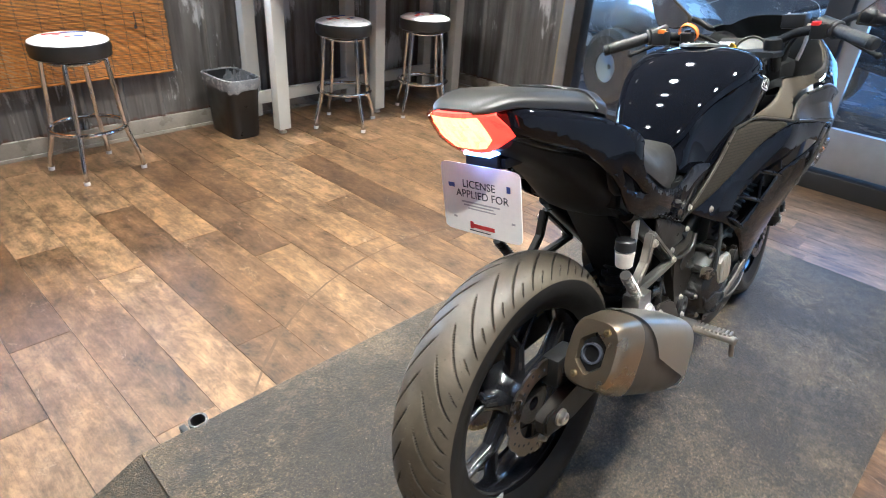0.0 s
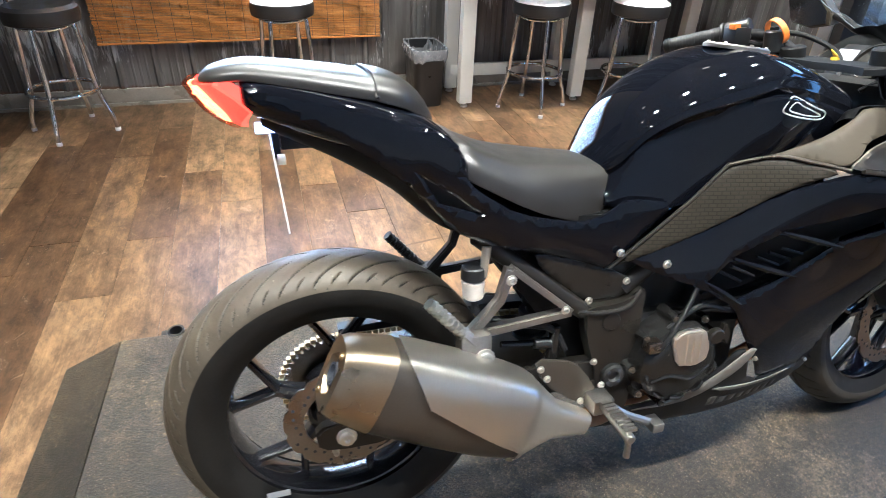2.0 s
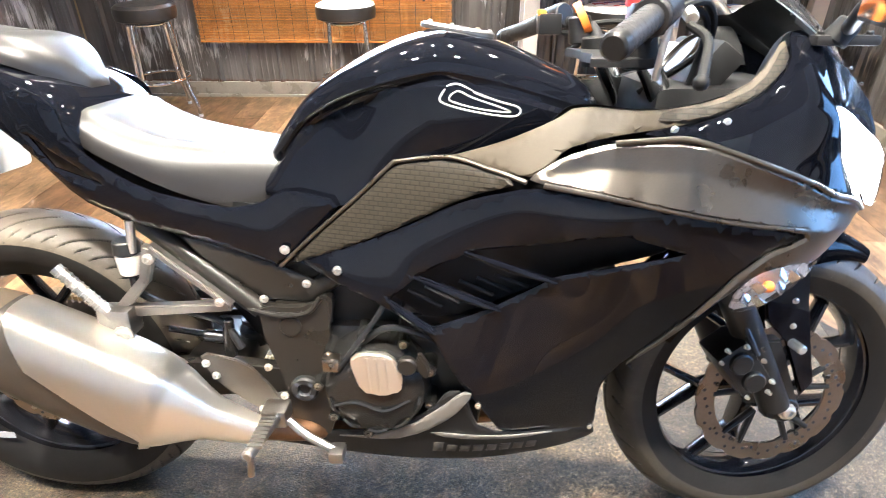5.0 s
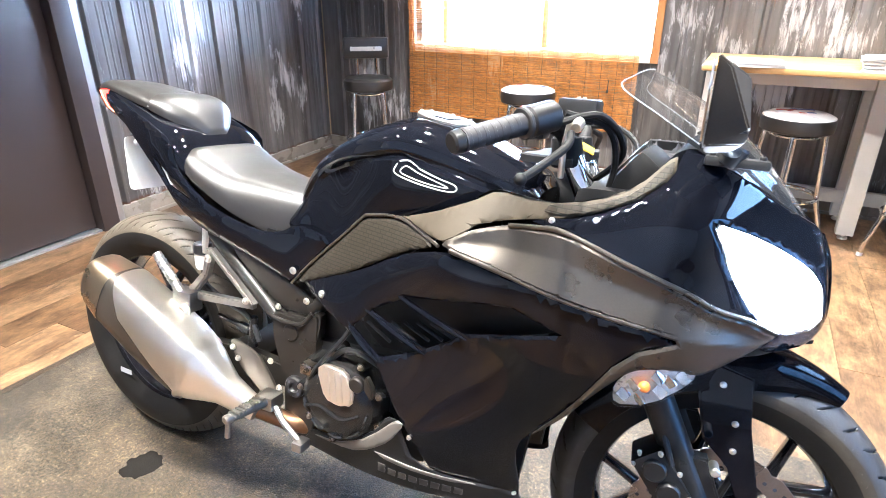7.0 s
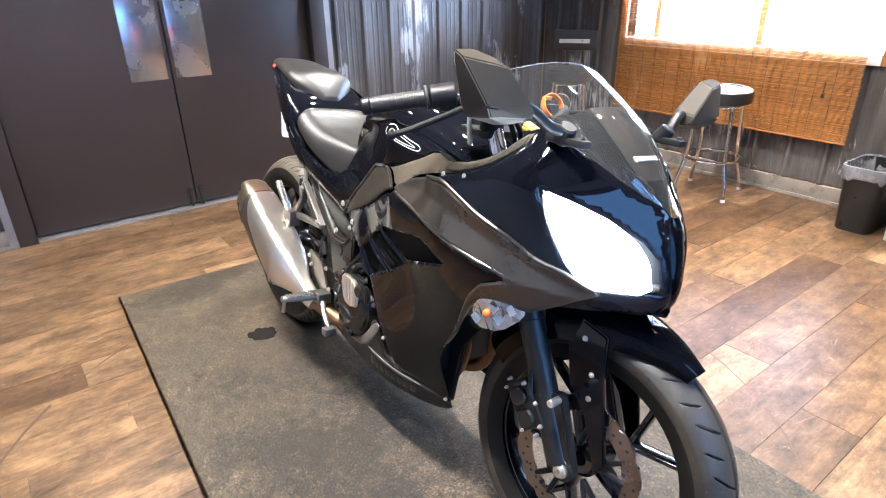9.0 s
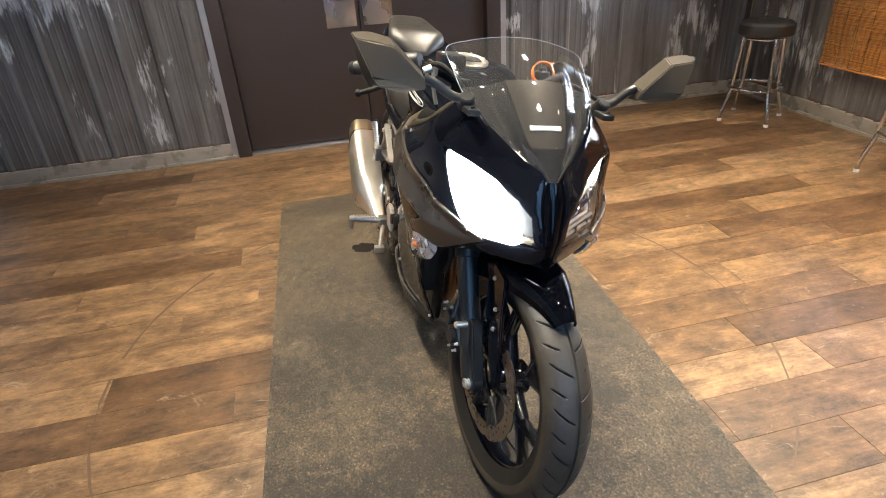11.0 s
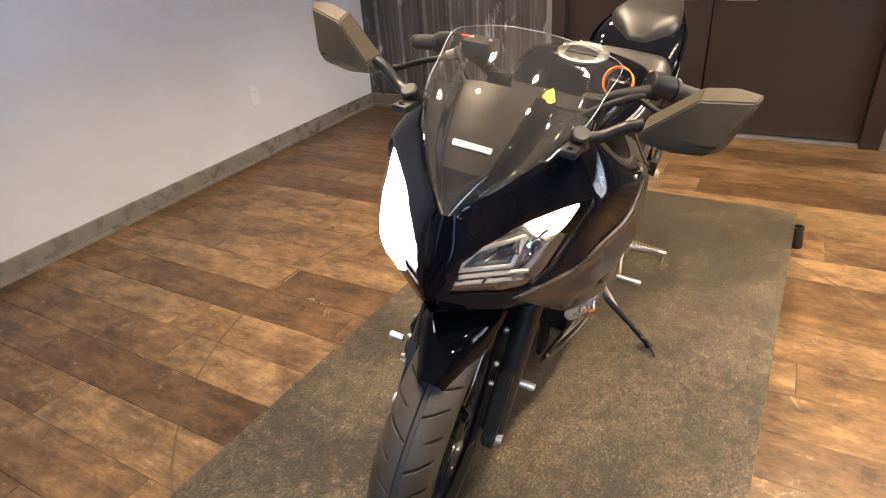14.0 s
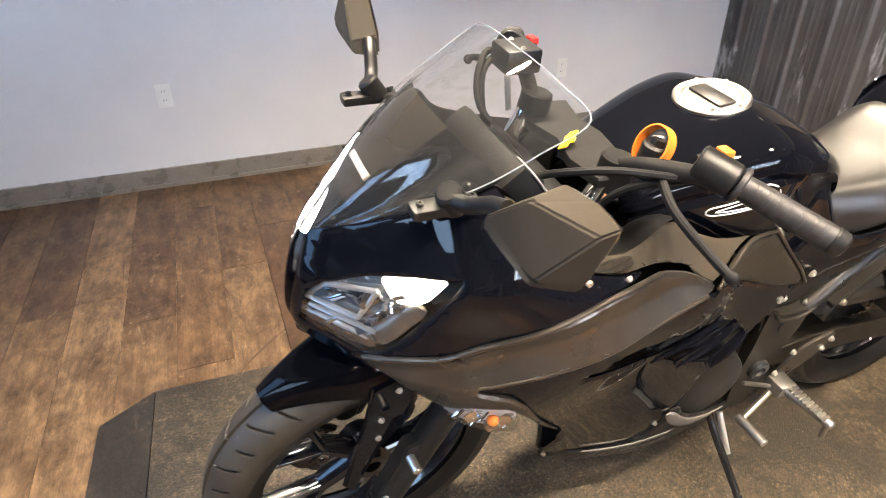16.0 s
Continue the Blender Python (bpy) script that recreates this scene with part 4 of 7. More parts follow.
# steering: everything on the fork turns a little to the left
HEAD = Vector((1.04, 0, 0.90))
STEER = Matrix.Translation(HEAD) @ Matrix.Rotation(radians(7.0), 4, Vector((-math.sin(radians(27)), 0, math.cos(radians(27))))) @ Matrix.Translation(-HEAD)


def steered(bm):
    bmesh.ops.transform(bm, matrix=STEER, verts=bm.verts)
    return bm


# ---- wheels ----
def tyre_mesh(c, R, rw, half, grooves, rear):
    """A tyre with real tread grooves cut into a fine sheet."""
    bm = bmesh.new()
    NA, NB = (1200, 88) if rear else (960, 64)
    a = np.linspace(0, 2 * np.pi, NA, endpoint=False)
    v = np.linspace(-1, 1, NB)
    ang = v * 1.32
    y = half * np.sin(ang) / math.sin(1.32)
    crown = half * 1.02
    depth = (1 - np.cos(ang)) * crown * 0.80
    A, V = np.meshgrid(a, v, indexing="ij")
    rad = R - np.broadcast_to(depth, A.shape).copy()
    cut = np.zeros_like(rad)
    pitch = 2 * np.pi / grooves
    for side in (-1, 1):
        av = np.where(V * side >= 0, np.abs(V), 9)
        for k, (v0, v1, bend, shift) in enumerate((((0.10, 0.90, 0.42, 0.0), (0.58, 0.86, 0.42, 0.5)) if rear else ((0.06, 0.72, 0.20, 0.0), (0.30, 0.78, 0.16, 0.5)))):
            ph = A + bend * ((1 - np.clip(av, 0, 1)) ** 1.8 if rear else -np.clip(av, 0, 1) ** 1.35) + shift * pitch + (0.5 * pitch if side > 0 else 0)
            slope = bend * (1.8 * (1 - np.clip(av, 0, 1)) ** 0.8 if rear else 1.35 * np.clip(av, 0, 1) ** 0.35) * R / (half * 1.3)
            off = np.abs((ph + pitch / 2) % pitch - pitch / 2) * R / np.sqrt(1 + slope ** 2)
            wide = (0.0013 if rear else 0.0014) * np.clip((av - v0) / 0.08, 0, 1) * np.clip((v1 - av) / 0.12, 0, 1) + 1e-9
            cut = np.maximum(cut, np.where((av > v0) & (av < v1), np.clip(1.5 - off / wide, 0, 1), 0))
    mark = cut.copy()
    if not rear:
        cut = np.maximum(cut, np.where(np.abs(V) < 0.05, 0.8, 0))
    rad -= cut * 0.006
    rings = []
    for i in range(NA):
        ca, sa = math.cos(a[i]), math.sin(a[i])
        prof = [(rad[i, j], y[j]) for j in range(NB)]
        prof = [(rw - 0.012, -half * 0.70), (rw + 0.004, -half * 0.80), (rw + 0.022, -half * 0.965)] + prof + [(rw + 0.022, half * 0.965), (rw + 0.004, half * 0.80), (rw - 0.012, half * 0.70)]
        rings.append([bm.verts.new((c[0] + r * ca, c[1] + yy, c[2] + r * sa)) for r, yy in prof])
    skin(bm, rings + [rings[0]], False, False)
    index = {}
    for i, ring in enumerate(rings):
        for j, vert in enumerate(ring):
            index[vert] = mark[i, j - 3] if 3 <= j < NB + 3 else 0.0
    # sidewalls are clean rubber; groove floors share it to paint in their shade
    for f in bm.faces:
        m = f.calc_center_median()
        low = math.hypot(m.x - c[0], m.z - c[2]) < R - half * 0.84
        f.material_index = 1 if low or sum(index[q] for q in f.verts) > 2.0 else 0
    return bm


def rim_mesh(c, rw, half):
    bm = bmesh.new()
    m = Matrix.Translation(c) @ Matrix.Rotation(radians(90), 4, "X")
    turned(bm, [(rw - 0.022, -half * 0.35), (rw - 0.016, -half * 0.62), (rw - 0.004, -half * 0.70), (rw + 0.006, -half * 0.76), (rw + 0.007, -half * 0.70), (rw - 0.004, -half * 0.60), (rw - 0.010, 0),
                (rw - 0.004, half * 0.60), (rw + 0.007, half * 0.70), (rw + 0.006, half * 0.76), (rw - 0.004, half * 0.70), (rw - 0.016, half * 0.62), (rw - 0.022, half * 0.35), (rw - 0.024, 0)], m, 72, True)
    return bm


def wheel_core(c, rw, hub, hubw, turn, wheel, fix=lambda b: b):
    """Hub and five forked spokes, each a part of the wheel."""
    m = Matrix.Translation(c) @ Matrix.Rotation(radians(90), 4, "X")
    bm = bmesh.new()
    turned(bm, [(0.016, -hubw), (hub * 0.75, -hubw), (hub, -hubw * 0.8), (hub * 0.86, -hubw * 0.5), (hub * 0.8, 0), (hub * 0.86, hubw * 0.5), (hub, hubw * 0.8), (hub * 0.75, hubw), (0.016, hubw)], m, 40, True)
    part("hub", fix(bm), RIM, wheel)
    cc = Vector(c)
    for k in range(5):
        a0 = radians(turn + 72 * k)
        bm = bmesh.new()

        def at(r, a, y):
            return cc + Vector((r * math.cos(a), y, r * math.sin(a)))

        def arm_of(r0, a, r1, b, w0, w1, t0, t1):
            p, q = at(r0, a, 0), at(r1, b, 0)
            d = (q - p).normalized()
            u = Vector((-d.z, 0, d.x))
            rings = []
            for s in (0, 0.25, 0.75, 1):
                o = p + (q - p) * s
                w, t = w0 + (w1 - w0) * s, t0 + (t1 - t0) * s
                rings.append([bm.verts.new(o + u * x + Vector((0, yy, 0))) for x, yy in squircle(w, t, 12, 2.8)])
            skin(bm, rings)

        fork = hub + (rw - hub) * 0.40
        arm_of(hub * 0.8, a0, fork, a0, 0.0140, 0.0105, 0.026, 0.020)
        for s in (-1, 1):
            arm_of(fork - 0.008, a0, rw - 0.014, a0 + s * radians(17), 0.0080, 0.0080, 0.019, 0.016)
        part("spoke", fix(bm), RIM, wheel)


def disc_mesh(c, y, R, r, t, lobes=12, holes=36):
    bm = bmesh.new()
    n = 144
    rows = []
    for yy in (y - t, y + t):
        for rad in (r, None):
            row = []
            for i in range(n):
                a = 2 * math.pi * i / n
                q = rad if rad else R - 0.0055 * max(0, math.sin(lobes * a)) ** 3
                row.append(bm.verts.new((c[0] + q * math.cos(a), yy, c[2] + q * math.sin(a))))
            rows.append(row)
    i0, o0, i1, o1 = rows
    skin(bm, [i0, o0, o1, i1, i0], True, False)
    return bm


def disc_holes(c, y, R, r, t, n=40):
    bm = bmesh.new()
    for i in range(n):
        a = 2 * math.pi * i / n
        q = r + (R - r) * (0.22 + 0.56 * ((i * 7) % 4) / 3)
        x, z = c[0] + q * math.cos(a), c[2] + q * math.sin(a)
        rod(bm, (x, y - t - 0.0004, z), (x, y + t + 0.0004, z), 0.0034, n=8)
    return bm


RC = Vector((0, 0, 0.314))
FC = Vector((1.405, 0, 0.295))
rear_wheel = part("rear_wheel", rim_mesh(RC, 0.222, 0.062), RIM, bike, "gloss black five-spoke split cast rim")
wheel_core(RC, 0.222, 0.062, 0.055, 14, rear_wheel)
part("tyre", tyre_mesh(RC, 0.320, 0.222, 0.071, 30, True), RUBBER, rear_wheel, "dusty black tyre with curved tread grooves").data.materials.append(SIDEGROOVE)
part("brake_disc", disc_mesh(RC, -0.070, 0.110, 0.072, 0.0025), DISC, rear_wheel, "petal-edged steel brake disc")
part("disc_holes", disc_holes(RC, -0.070, 0.103, 0.076, 0.0025, 30), INKDARK, rear_wheel)
bm = bmesh.new()
rows = []
for y, r0 in ((0.059, 0.030), (0.059, None), (0.065, None), (0.065, 0.030)):
    rows.append([bm.verts.new((r * math.cos(a), y, RC.z + r * math.sin(a))) for k in range(168) for a, r in [(2 * math.pi * k / 168, r0 or (0.103 if k % 4 in (0, 1) else 0.094))]])
skin(bm, rows + [rows[0]], True, False)
part("sprocket", bm, DISC, rear_wheel, "steel rear sprocket")

front_wheel = part("front_wheel", steered(rim_mesh(FC, 0.222, 0.050)), RIM, bike, "gloss black five-spoke split cast rim")
wheel_core(FC, 0.222, 0.042, 0.045, 40, front_wheel, steered)
part("tyre", steered(tyre_mesh(FC, 0.297, 0.222, 0.057, 19, False)), FRONTRUBBER, front_wheel, "black front tyre with slanted grooves").data.materials.append(SIDEGROOVE)
part("brake_disc", steered(disc_mesh(FC, -0.062, 0.146, 0.108, 0.0025, 14)), DISC, front_wheel, "petal-edged steel brake disc")
part("disc_holes", steered(disc_holes(FC, -0.062, 0.138, 0.112, 0.0025, 44)), INKDARK, front_wheel)
bm = bmesh.new()
for k in range(5):
    a = radians(20 + 72 * k)
    p = FC + Vector((0.04 * math.cos(a), -0.056, 0.04 * math.sin(a)))
    for s in (-1, 1):
        b = a + s * 0.2
        rod(bm, p, FC + Vector((0.113 * math.cos(b), -0.062, 0.113 * math.sin(b))), 0.007, 0.006, 8)
    q = FC + Vector((0.112 * math.cos(a), -0.058, 0.112 * math.sin(a)))
    hexbolt(bm, q, (0, -1, 0), 0.006, 0.009)
pieces("carrier_arm", steered(bm), MATTE, front_wheel)

# ---- front fork, mudguard and caliper ----
RAKE = math.tan(radians(27))


def fork_at(y, z, dx=0.0):
    return (FC.x - (z - FC.z) * RAKE + dx, y, z)


for sgn in (-1, 1):
    y = sgn * 0.098
    bm = bmesh.new()
    rod(bm, fork_at(y, 0.30, -0.012), fork_at(y, 0.56, -0.012), 0.027, 0.027, 20)
    rod(bm, fork_at(y, 0.56, -0.012), fork_at(y, 0.58, -0.012), 0.031, 0.031, 20, 0.003)
    rod(bm, (FC.x, y * 0.86, FC.z), (FC.x, y * 1.16, FC.z), 0.026, 0.026, 18, 0.004)
    slab(bm, [(1.33, 0.44), (1.37, 0.44), (1.43, 0.30), (1.40, 0.27), (1.37, 0.28)], y - 0.014, y + 0.014, 0.004)
    leg = part("fork_leg", steered(bm), MATTE, bike, "black fork leg")
    bm = bmesh.new()
    rod(bm, fork_at(y, 0.58, -0.012), fork_at(y, 0.92, -0.012), 0.0185, 0.0185, 20)
    part("fork_tube", steered(bm), CHROME, leg, "bright chromed fork tube")
    bm = bmesh.new()
    hexbolt(bm, (FC.x, y * 1.16, FC.z), (0, sgn, 0), 0.012, 0.012)
    part("axle_nut", steered(bm), STEEL, leg)
    bm = bmesh.new()
    out = [(1.36, 0.60), (1.42, 0.585), (1.43, 0.50), (1.475, 0.33), (1.455, 0.30), (1.41, 0.42), (1.36, 0.46), (1.34, 0.54)]
    slab(bm, out, sgn * 0.066, sgn * 0.078, 0.004)
    guard = part("fork_guard", steered(bm), GLOSS, leg, "gloss black fork guard")
    bm = bmesh.new()
    for x, z in ((1.375, 0.565), (1.405, 0.50), (1.41, 0.45)):
        hexbolt(bm, (x, sgn * 0.078, z), (0, sgn, 0), 0.0055, 0.005)
    rod(bm, (1.375, sgn * 0.128, 0.445), (1.375, sgn * 0.16, 0.445), 0.008, 0.008, 12, 0.002)
    pieces("bolt", steered(bm), STEEL, leg)

bm = bmesh.new()
rings = []
for i in range(27):
    s = i / 26
    a = radians(58 + 92 * s)
    R = 0.326 + 0.012 * math.sin(s * 3.1)
    wide = 0.070 * min(1, 0.35 + 2.4 * s) if s < 0.3 else 0.070 + 0.012 * math.sin((s - 0.3) * 4.4)
    drop = 0.015 + 0.050 * min(1, s * 2.5)
    row = []
    for k in range(17):
        t = -1 + k / 8
        ww = wide * math.copysign(min(1, abs(t) * 1.5) ** 0.8, t)
        dr = drop * max(0, abs(t) - 0.45) / 0.55 + 0.014 * min(1, abs(t) * 1.5) ** 2
        rr = R - dr
        row.append(bm.verts.new((FC.x + rr * math.cos(a), ww, FC.z + rr * math.sin(a))))
    rings.append(row)
skin(bm, rings, False, False)
bmesh.ops.solidify(bm, geom=bm.faces[:], thickness=0.003)
part("front_mudguard", steered(bm), GLOSS, bike, "gloss black front mudguard", 40)

bm = bmesh.new()
cal = Matrix.Translation((1.302, -0.092, 0.392)) @ Matrix.Rotation(radians(52), 4, "Y")
box(bm, (-0.050, -0.040, -0.030), (0.050, 0.036, 0.030), 0.008, cal)
rod(bm, cal @ Vector((-0.022, -0.050, 0)), cal @ Vector((-0.022, -0.036, 0)), 0.020, 0.020, 18, 0.003)
rod(bm, cal @ Vector((0.024, -0.050, 0)), cal @ Vector((0.024, -0.036, 0)), 0.020, 0.020, 18, 0.003)
caliper = part("front_caliper", steered(bm), MATTE, bike, "black two-piston brake caliper")
bm = bmesh.new()
for a, b, r, h in ((-0.044, 0.024, 0.0075, 0.012), (0.046, 0.026, 0.0075, 0.012), (-0.045, -0.026, 0.006, 0.010), (0.046, -0.024, 0.006, 0.010), (0.0, 0.034, 0.007, 0.010), (0.060, 0.010, 0.0065, 0.016), (-0.060, -0.006, 0.0065, 0.016)):
    hexbolt(bm, cal @ Vector((a, -0.040, b)), (0, -1, 0), r * 0.62, h * 0.7)
pieces("bolt", steered(bm), STEEL, caliper)
bm = bmesh.new()
tube(bm, [cal @ Vector((-0.02, -0.045, 0.03)), (1.285, -0.11, 0.50), (1.27, -0.11, 0.57), (1.22, -0.09, 0.68), (1.10, -0.10, 0.83)], 0.0055, 8)
part("brake_hose", steered(bm), PLASTIC, bike)

# ---- rear end: swingarm, chain, caliper ----
for sgn in (-1, 1):
    bm = bmesh.new()
    out = [(-0.055, 0.335), (-0.05, 0.285), (0.02, 0.275), (0.20, 0.305), (0.52, 0.315), (0.53, 0.375), (0.36, 0.385), (0.12, 0.365), (0.02, 0.35)]
    slab(bm, chaikin(out, 1), sgn * 0.092, sgn * 0.120, 0.005)
    arm = part("swingarm_leg", bm, FRAMEBLK, bike, "black box-section swingarm")
    bm = bmesh.new()
    hexbolt(bm, (0.0, sgn * 0.120, 0.312), (0, sgn, 0), 0.014, 0.014)
    part("axle_nut", bm, STEEL, arm)
bm = bmesh.new()
box(bm, (0.30, -0.09, 0.315), (0.42, 0.09, 0.372), 0.008)
part("swingarm_bridge", bm, FRAMEBLK, bike)
bm = bmesh.new()
box(bm, (0.02, -0.098, 0.355), (0.10, -0.055, 0.425), 0.01)
rod(bm, (0.05, -0.104, 0.395), (0.05, -0.09, 0.395), 0.017, 0.017, 16, 0.003)
rear_caliper = part("rear_caliper", bm, MATTE, bike, "black rear brake caliper")
bm = bmesh.new()
hexbolt(bm, (-0.02, -0.085, 0.255), (0, -1, 0), 0.007, 0.016)
hexbolt(bm, (0.09, -0.098, 0.37), (0, -1, 0), 0.006, 0.008)
pieces("bolt", bm, STEEL, rear_caliper)
bm = bmesh.new()
for (x0, z0), (x1, z1) in (((0.0, 0.418), (0.56, 0.405)), ((0.0, 0.208), (0.56, 0.305))):
    n = 44
    for i in range(n):
        s = (i + 0.5) / n
        x, z = x0 + (x1 - x0) * s, z0 + (z1 - z0) * s
        box(bm, (x - 0.0048, 0.056 if i % 2 else 0.058, z - 0.0045), (x + 0.0048, 0.070 if i % 2 else 0.068, z + 0.0045), 0.0)
for i in range(26):
    a = math.pi / 2 + math.pi * (i + 0.5) / 26
    x, z = 0.106 * math.cos(a), 0.314 + 0.106 * math.sin(a)
    box(bm, (x - 0.0048, 0.057, z - 0.0045), (x + 0.0048, 0.069, z + 0.0045), 0.0)
part("chain", bm, GOLD, bike, "gold-toned drive chain")
bm = bmesh.new()
slab(bm, chaikin([(0.02, 0.44), (0.30, 0.45), (0.52, 0.43), (0.52, 0.415), (0.30, 0.43), (0.02, 0.425)], 1), 0.05, 0.085, 0.003)
part("chain_guard", bm, PLASTIC, bike)
bm = bmesh.new()
box(bm, (-0.21, -0.0635, 0.165), (-0.165, -0.0628, 0.18), 0.0, Matrix.Translation((0.05, 0, -0.02)))
part("rim_sticker", bm, INKGREY, rear_wheel, "small white sticker")

# ---- fairing ----
LAMP = [(1.318, 0.862), (1.365, 0.845), (1.418, 0.820), (1.464, 0.792), (1.486, 0.764), (1.498, 0.700), (1.428, 0.704), (1.392, 0.742), (1.350, 0.800)]
VENT1 = [(0.832, 0.640), (0.960, 0.600), (1.14, 0.660), (1.05, 0.685)]
VENT2 = [(0.752, 0.588), (0.880, 0.545), (0.955, 0.594), (0.825, 0.632)]
VENT3 = [(0.705, 0.540), (0.776, 0.494), (0.872, 0.540), (0.745, 0.580)]
BAND = [(0.912, 0.762), (0.962, 0.792), (1.028, 0.812), (1.124, 0.822), (1.223, 0.788), (1.30, 0.757), (1.345, 0.735), (1.39, 0.722), (1.437, 0.693), (1.405, 0.672), (1.372, 0.650), (1.335, 0.628), (1.30, 0.640), (1.245, 0.628), (1.20, 0.572), (1.15, 0.495), (1.083, 0.420), (1.155, 0.515), (1.235, 0.655), (1.318, 0.692), (1.20, 0.712), (1.119, 0.727), (1.03, 0.742), (0.935, 0.756)]


def band_fold(q):
    """The band's hollow: its upper half turns down, its lower half turns up."""
    top = np.interp(q[:, 0], [0.91, 0.962, 1.028, 1.124, 1.223, 1.30, 1.39, 1.437], [0.762, 0.792, 0.812, 0.822, 0.788, 0.757, 0.722, 0.693])
    low = np.interp(q[:, 0], [0.91, 0.935, 1.03, 1.119, 1.20, 1.318, 1.437], [0.755, 0.756, 0.742, 0.727, 0.712, 0.690, 0.672])
    u = np.clip((q[:, 1] - low) / np.maximum(top - low, 0.01), 0, 1)
    deep = np.clip((top - low) / 0.08, 0, 1)
    return deep * (0.014 * np.minimum(1.0, np.abs(u - 0.55) / 0.5) ** 1.3 - 0.012)


def side_fairing(sgn):
    side = "right" if sgn < 0 else "left"
    low = [(0.535, 0.598), (0.62, 0.624), (0.72, 0.664), (0.83, 0.722), (0.925, 0.752), (1.03, 0.738), (1.119, 0.723), (1.20, 0.708), (1.312, 0.688), (1.236, 0.650), (1.155, 0.508), (1.078, 0.418), (1.062, 0.37), (1.072, 0.262), (1.06, 0.240), (0.90, 0.262), (0.86, 0.330), (0.83, 0.375), (0.805, 0.415), (0.772, 0.478), (0.70, 0.524), (0.608, 0.562)]
    lower = part("side_fairing", panel(low, FAIRING, sgn, 0.0, holes=(VENT1, VENT2, VENT3)), GLOSS, bike, "gloss black side fairing with slatted vents")
    # a black sheet stands in for the shaded depth behind the vents
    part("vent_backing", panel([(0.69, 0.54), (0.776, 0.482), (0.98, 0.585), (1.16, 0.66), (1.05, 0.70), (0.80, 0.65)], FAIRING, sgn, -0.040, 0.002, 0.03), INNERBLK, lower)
    for k, (a, b) in enumerate((((0.826, 0.640), (0.968, 0.594)), ((0.745, 0.587), (0.884, 0.538)), ((0.700, 0.541), (0.778, 0.488)))):
        bm = bmesh.new()
        wa, wb = FAIRING([a])[0], FAIRING([b])[0]
        tube(bm, [(a[0], sgn * (wa + 0.003), a[1]), ((a[0] + b[0]) / 2, sgn * ((wa + wb) / 2 + 0.006), (a[1] + b[1]) / 2), (b[0], sgn * (wb + 0.004), b[1])], 0.0052, 6, 6, radii=lambda f: 0.0022 + 0.0040 * math.sin(math.pi * min(1.0, max(0.0, f))))
        part("vent_rib", bm, GLOSS, lower)
    bm = bmesh.new()
    for i in range(6):
        x = 0.735 + i * 0.028
        rod(bm, (x, sgn * 0.150, 0.555 + i * 0.006), (x + 0.055, sgn * 0.152, 0.525 + i * 0.008), 0.0035, n=6)
    pieces("grille_bar", bm, PLASTIC, lower)
    bm = bmesh.new()
    for x, z in ((0.619, 0.584), (0.853, 0.342), (1.062, 0.262)):
        hexbolt(bm, (x, sgn * (FAIRING([(x, z)])[0] - 0.001), z), (0, sgn, 0), 0.0085 if x < 0.7 else 0.005, 0.006)
    pieces("bolt", bm, STEEL, lower)
    belly = [(0.425, 0.205), (0.44, 0.196), (0.70, 0.192), (0.86, 0.197), (1.014, 0.212), (1.076, 0.236), (1.07, 0.262), (1.0, 0.268), (0.86, 0.272), (0.826, 0.372), (0.80, 0.372), (0.775, 0.330), (0.726, 0.288), (0.644, 0.252), (0.531, 0.236)]
    pan = part("belly_pan", panel(belly, FAIRING, sgn, 0.004), PLASTIC, bike, "black belly pan with brand lettering as a plain bar")
    part("belly_trim", panel([(0.776, 0.325), (0.826, 0.378), (0.845, 0.372), (0.81, 0.318), (0.755, 0.272), (0.70, 0.245), (0.58, 0.235), (0.66, 0.248), (0.73, 0.285)], FAIRING, sgn, 0.009, 0.003, 0.012, 0.003), TRIMSILVER, pan, "graphite trim edge")
    part("belly_stripe", panel([(0.762, 0.277), (0.90, 0.268), (1.005, 0.270), (0.93, 0.258), (0.80, 0.262)], FAIRING, sgn, 0.0085, 0.002, 0.012, 0.002), TRIMSILVER, pan, "pale grey stripe")
    for k in range(8):
        x, z, h = 0.772 + 0.0245 * k, 0.222 + 0.0006 * k, 0.024 if k == 0 else 0.018
        part("logo_bar", panel([(x, z), (x + 0.003, z + h), (x + 0.021, z + h), (x + 0.018, z)], FAIRING, sgn, 0.0055, 0.001, 0.02, 0.001, 0), DIMINK, pan, "plain grey bar in place of a letter")
    band = part("fairing_band", panel(BAND, FAIRING, sgn, 0.006, step=0.007, fold=band_fold), SATIN, bike, "satin graphite fairing band")
    bm = bmesh.new()
    lip = [(1.030, 0.812), (1.080, 0.820), (1.124, 0.822), (1.223, 0.790), (1.30, 0.760), (1.345, 0.739), (1.390, 0.724), (1.430, 0.700)]
    tube(bm, [(x, sgn * (FAIRING([(x, z)])[0] + 0.004), z) for x, z in lip], 0.0042, 10, 6)
    part("band_edge", bm, SATIN, band)
    bm = bmesh.new()
    lip = [(0.935, 0.755), (1.03, 0.741), (1.119, 0.726), (1.20, 0.711), (1.270, 0.700), (1.318, 0.690)]
    tube(bm, [(x, sgn * (FAIRING([(x, z)])[0] + 0.0035), z) for x, z in lip], 0.0042, 10, 6)
    part("band_edge", bm, SATIN, band)
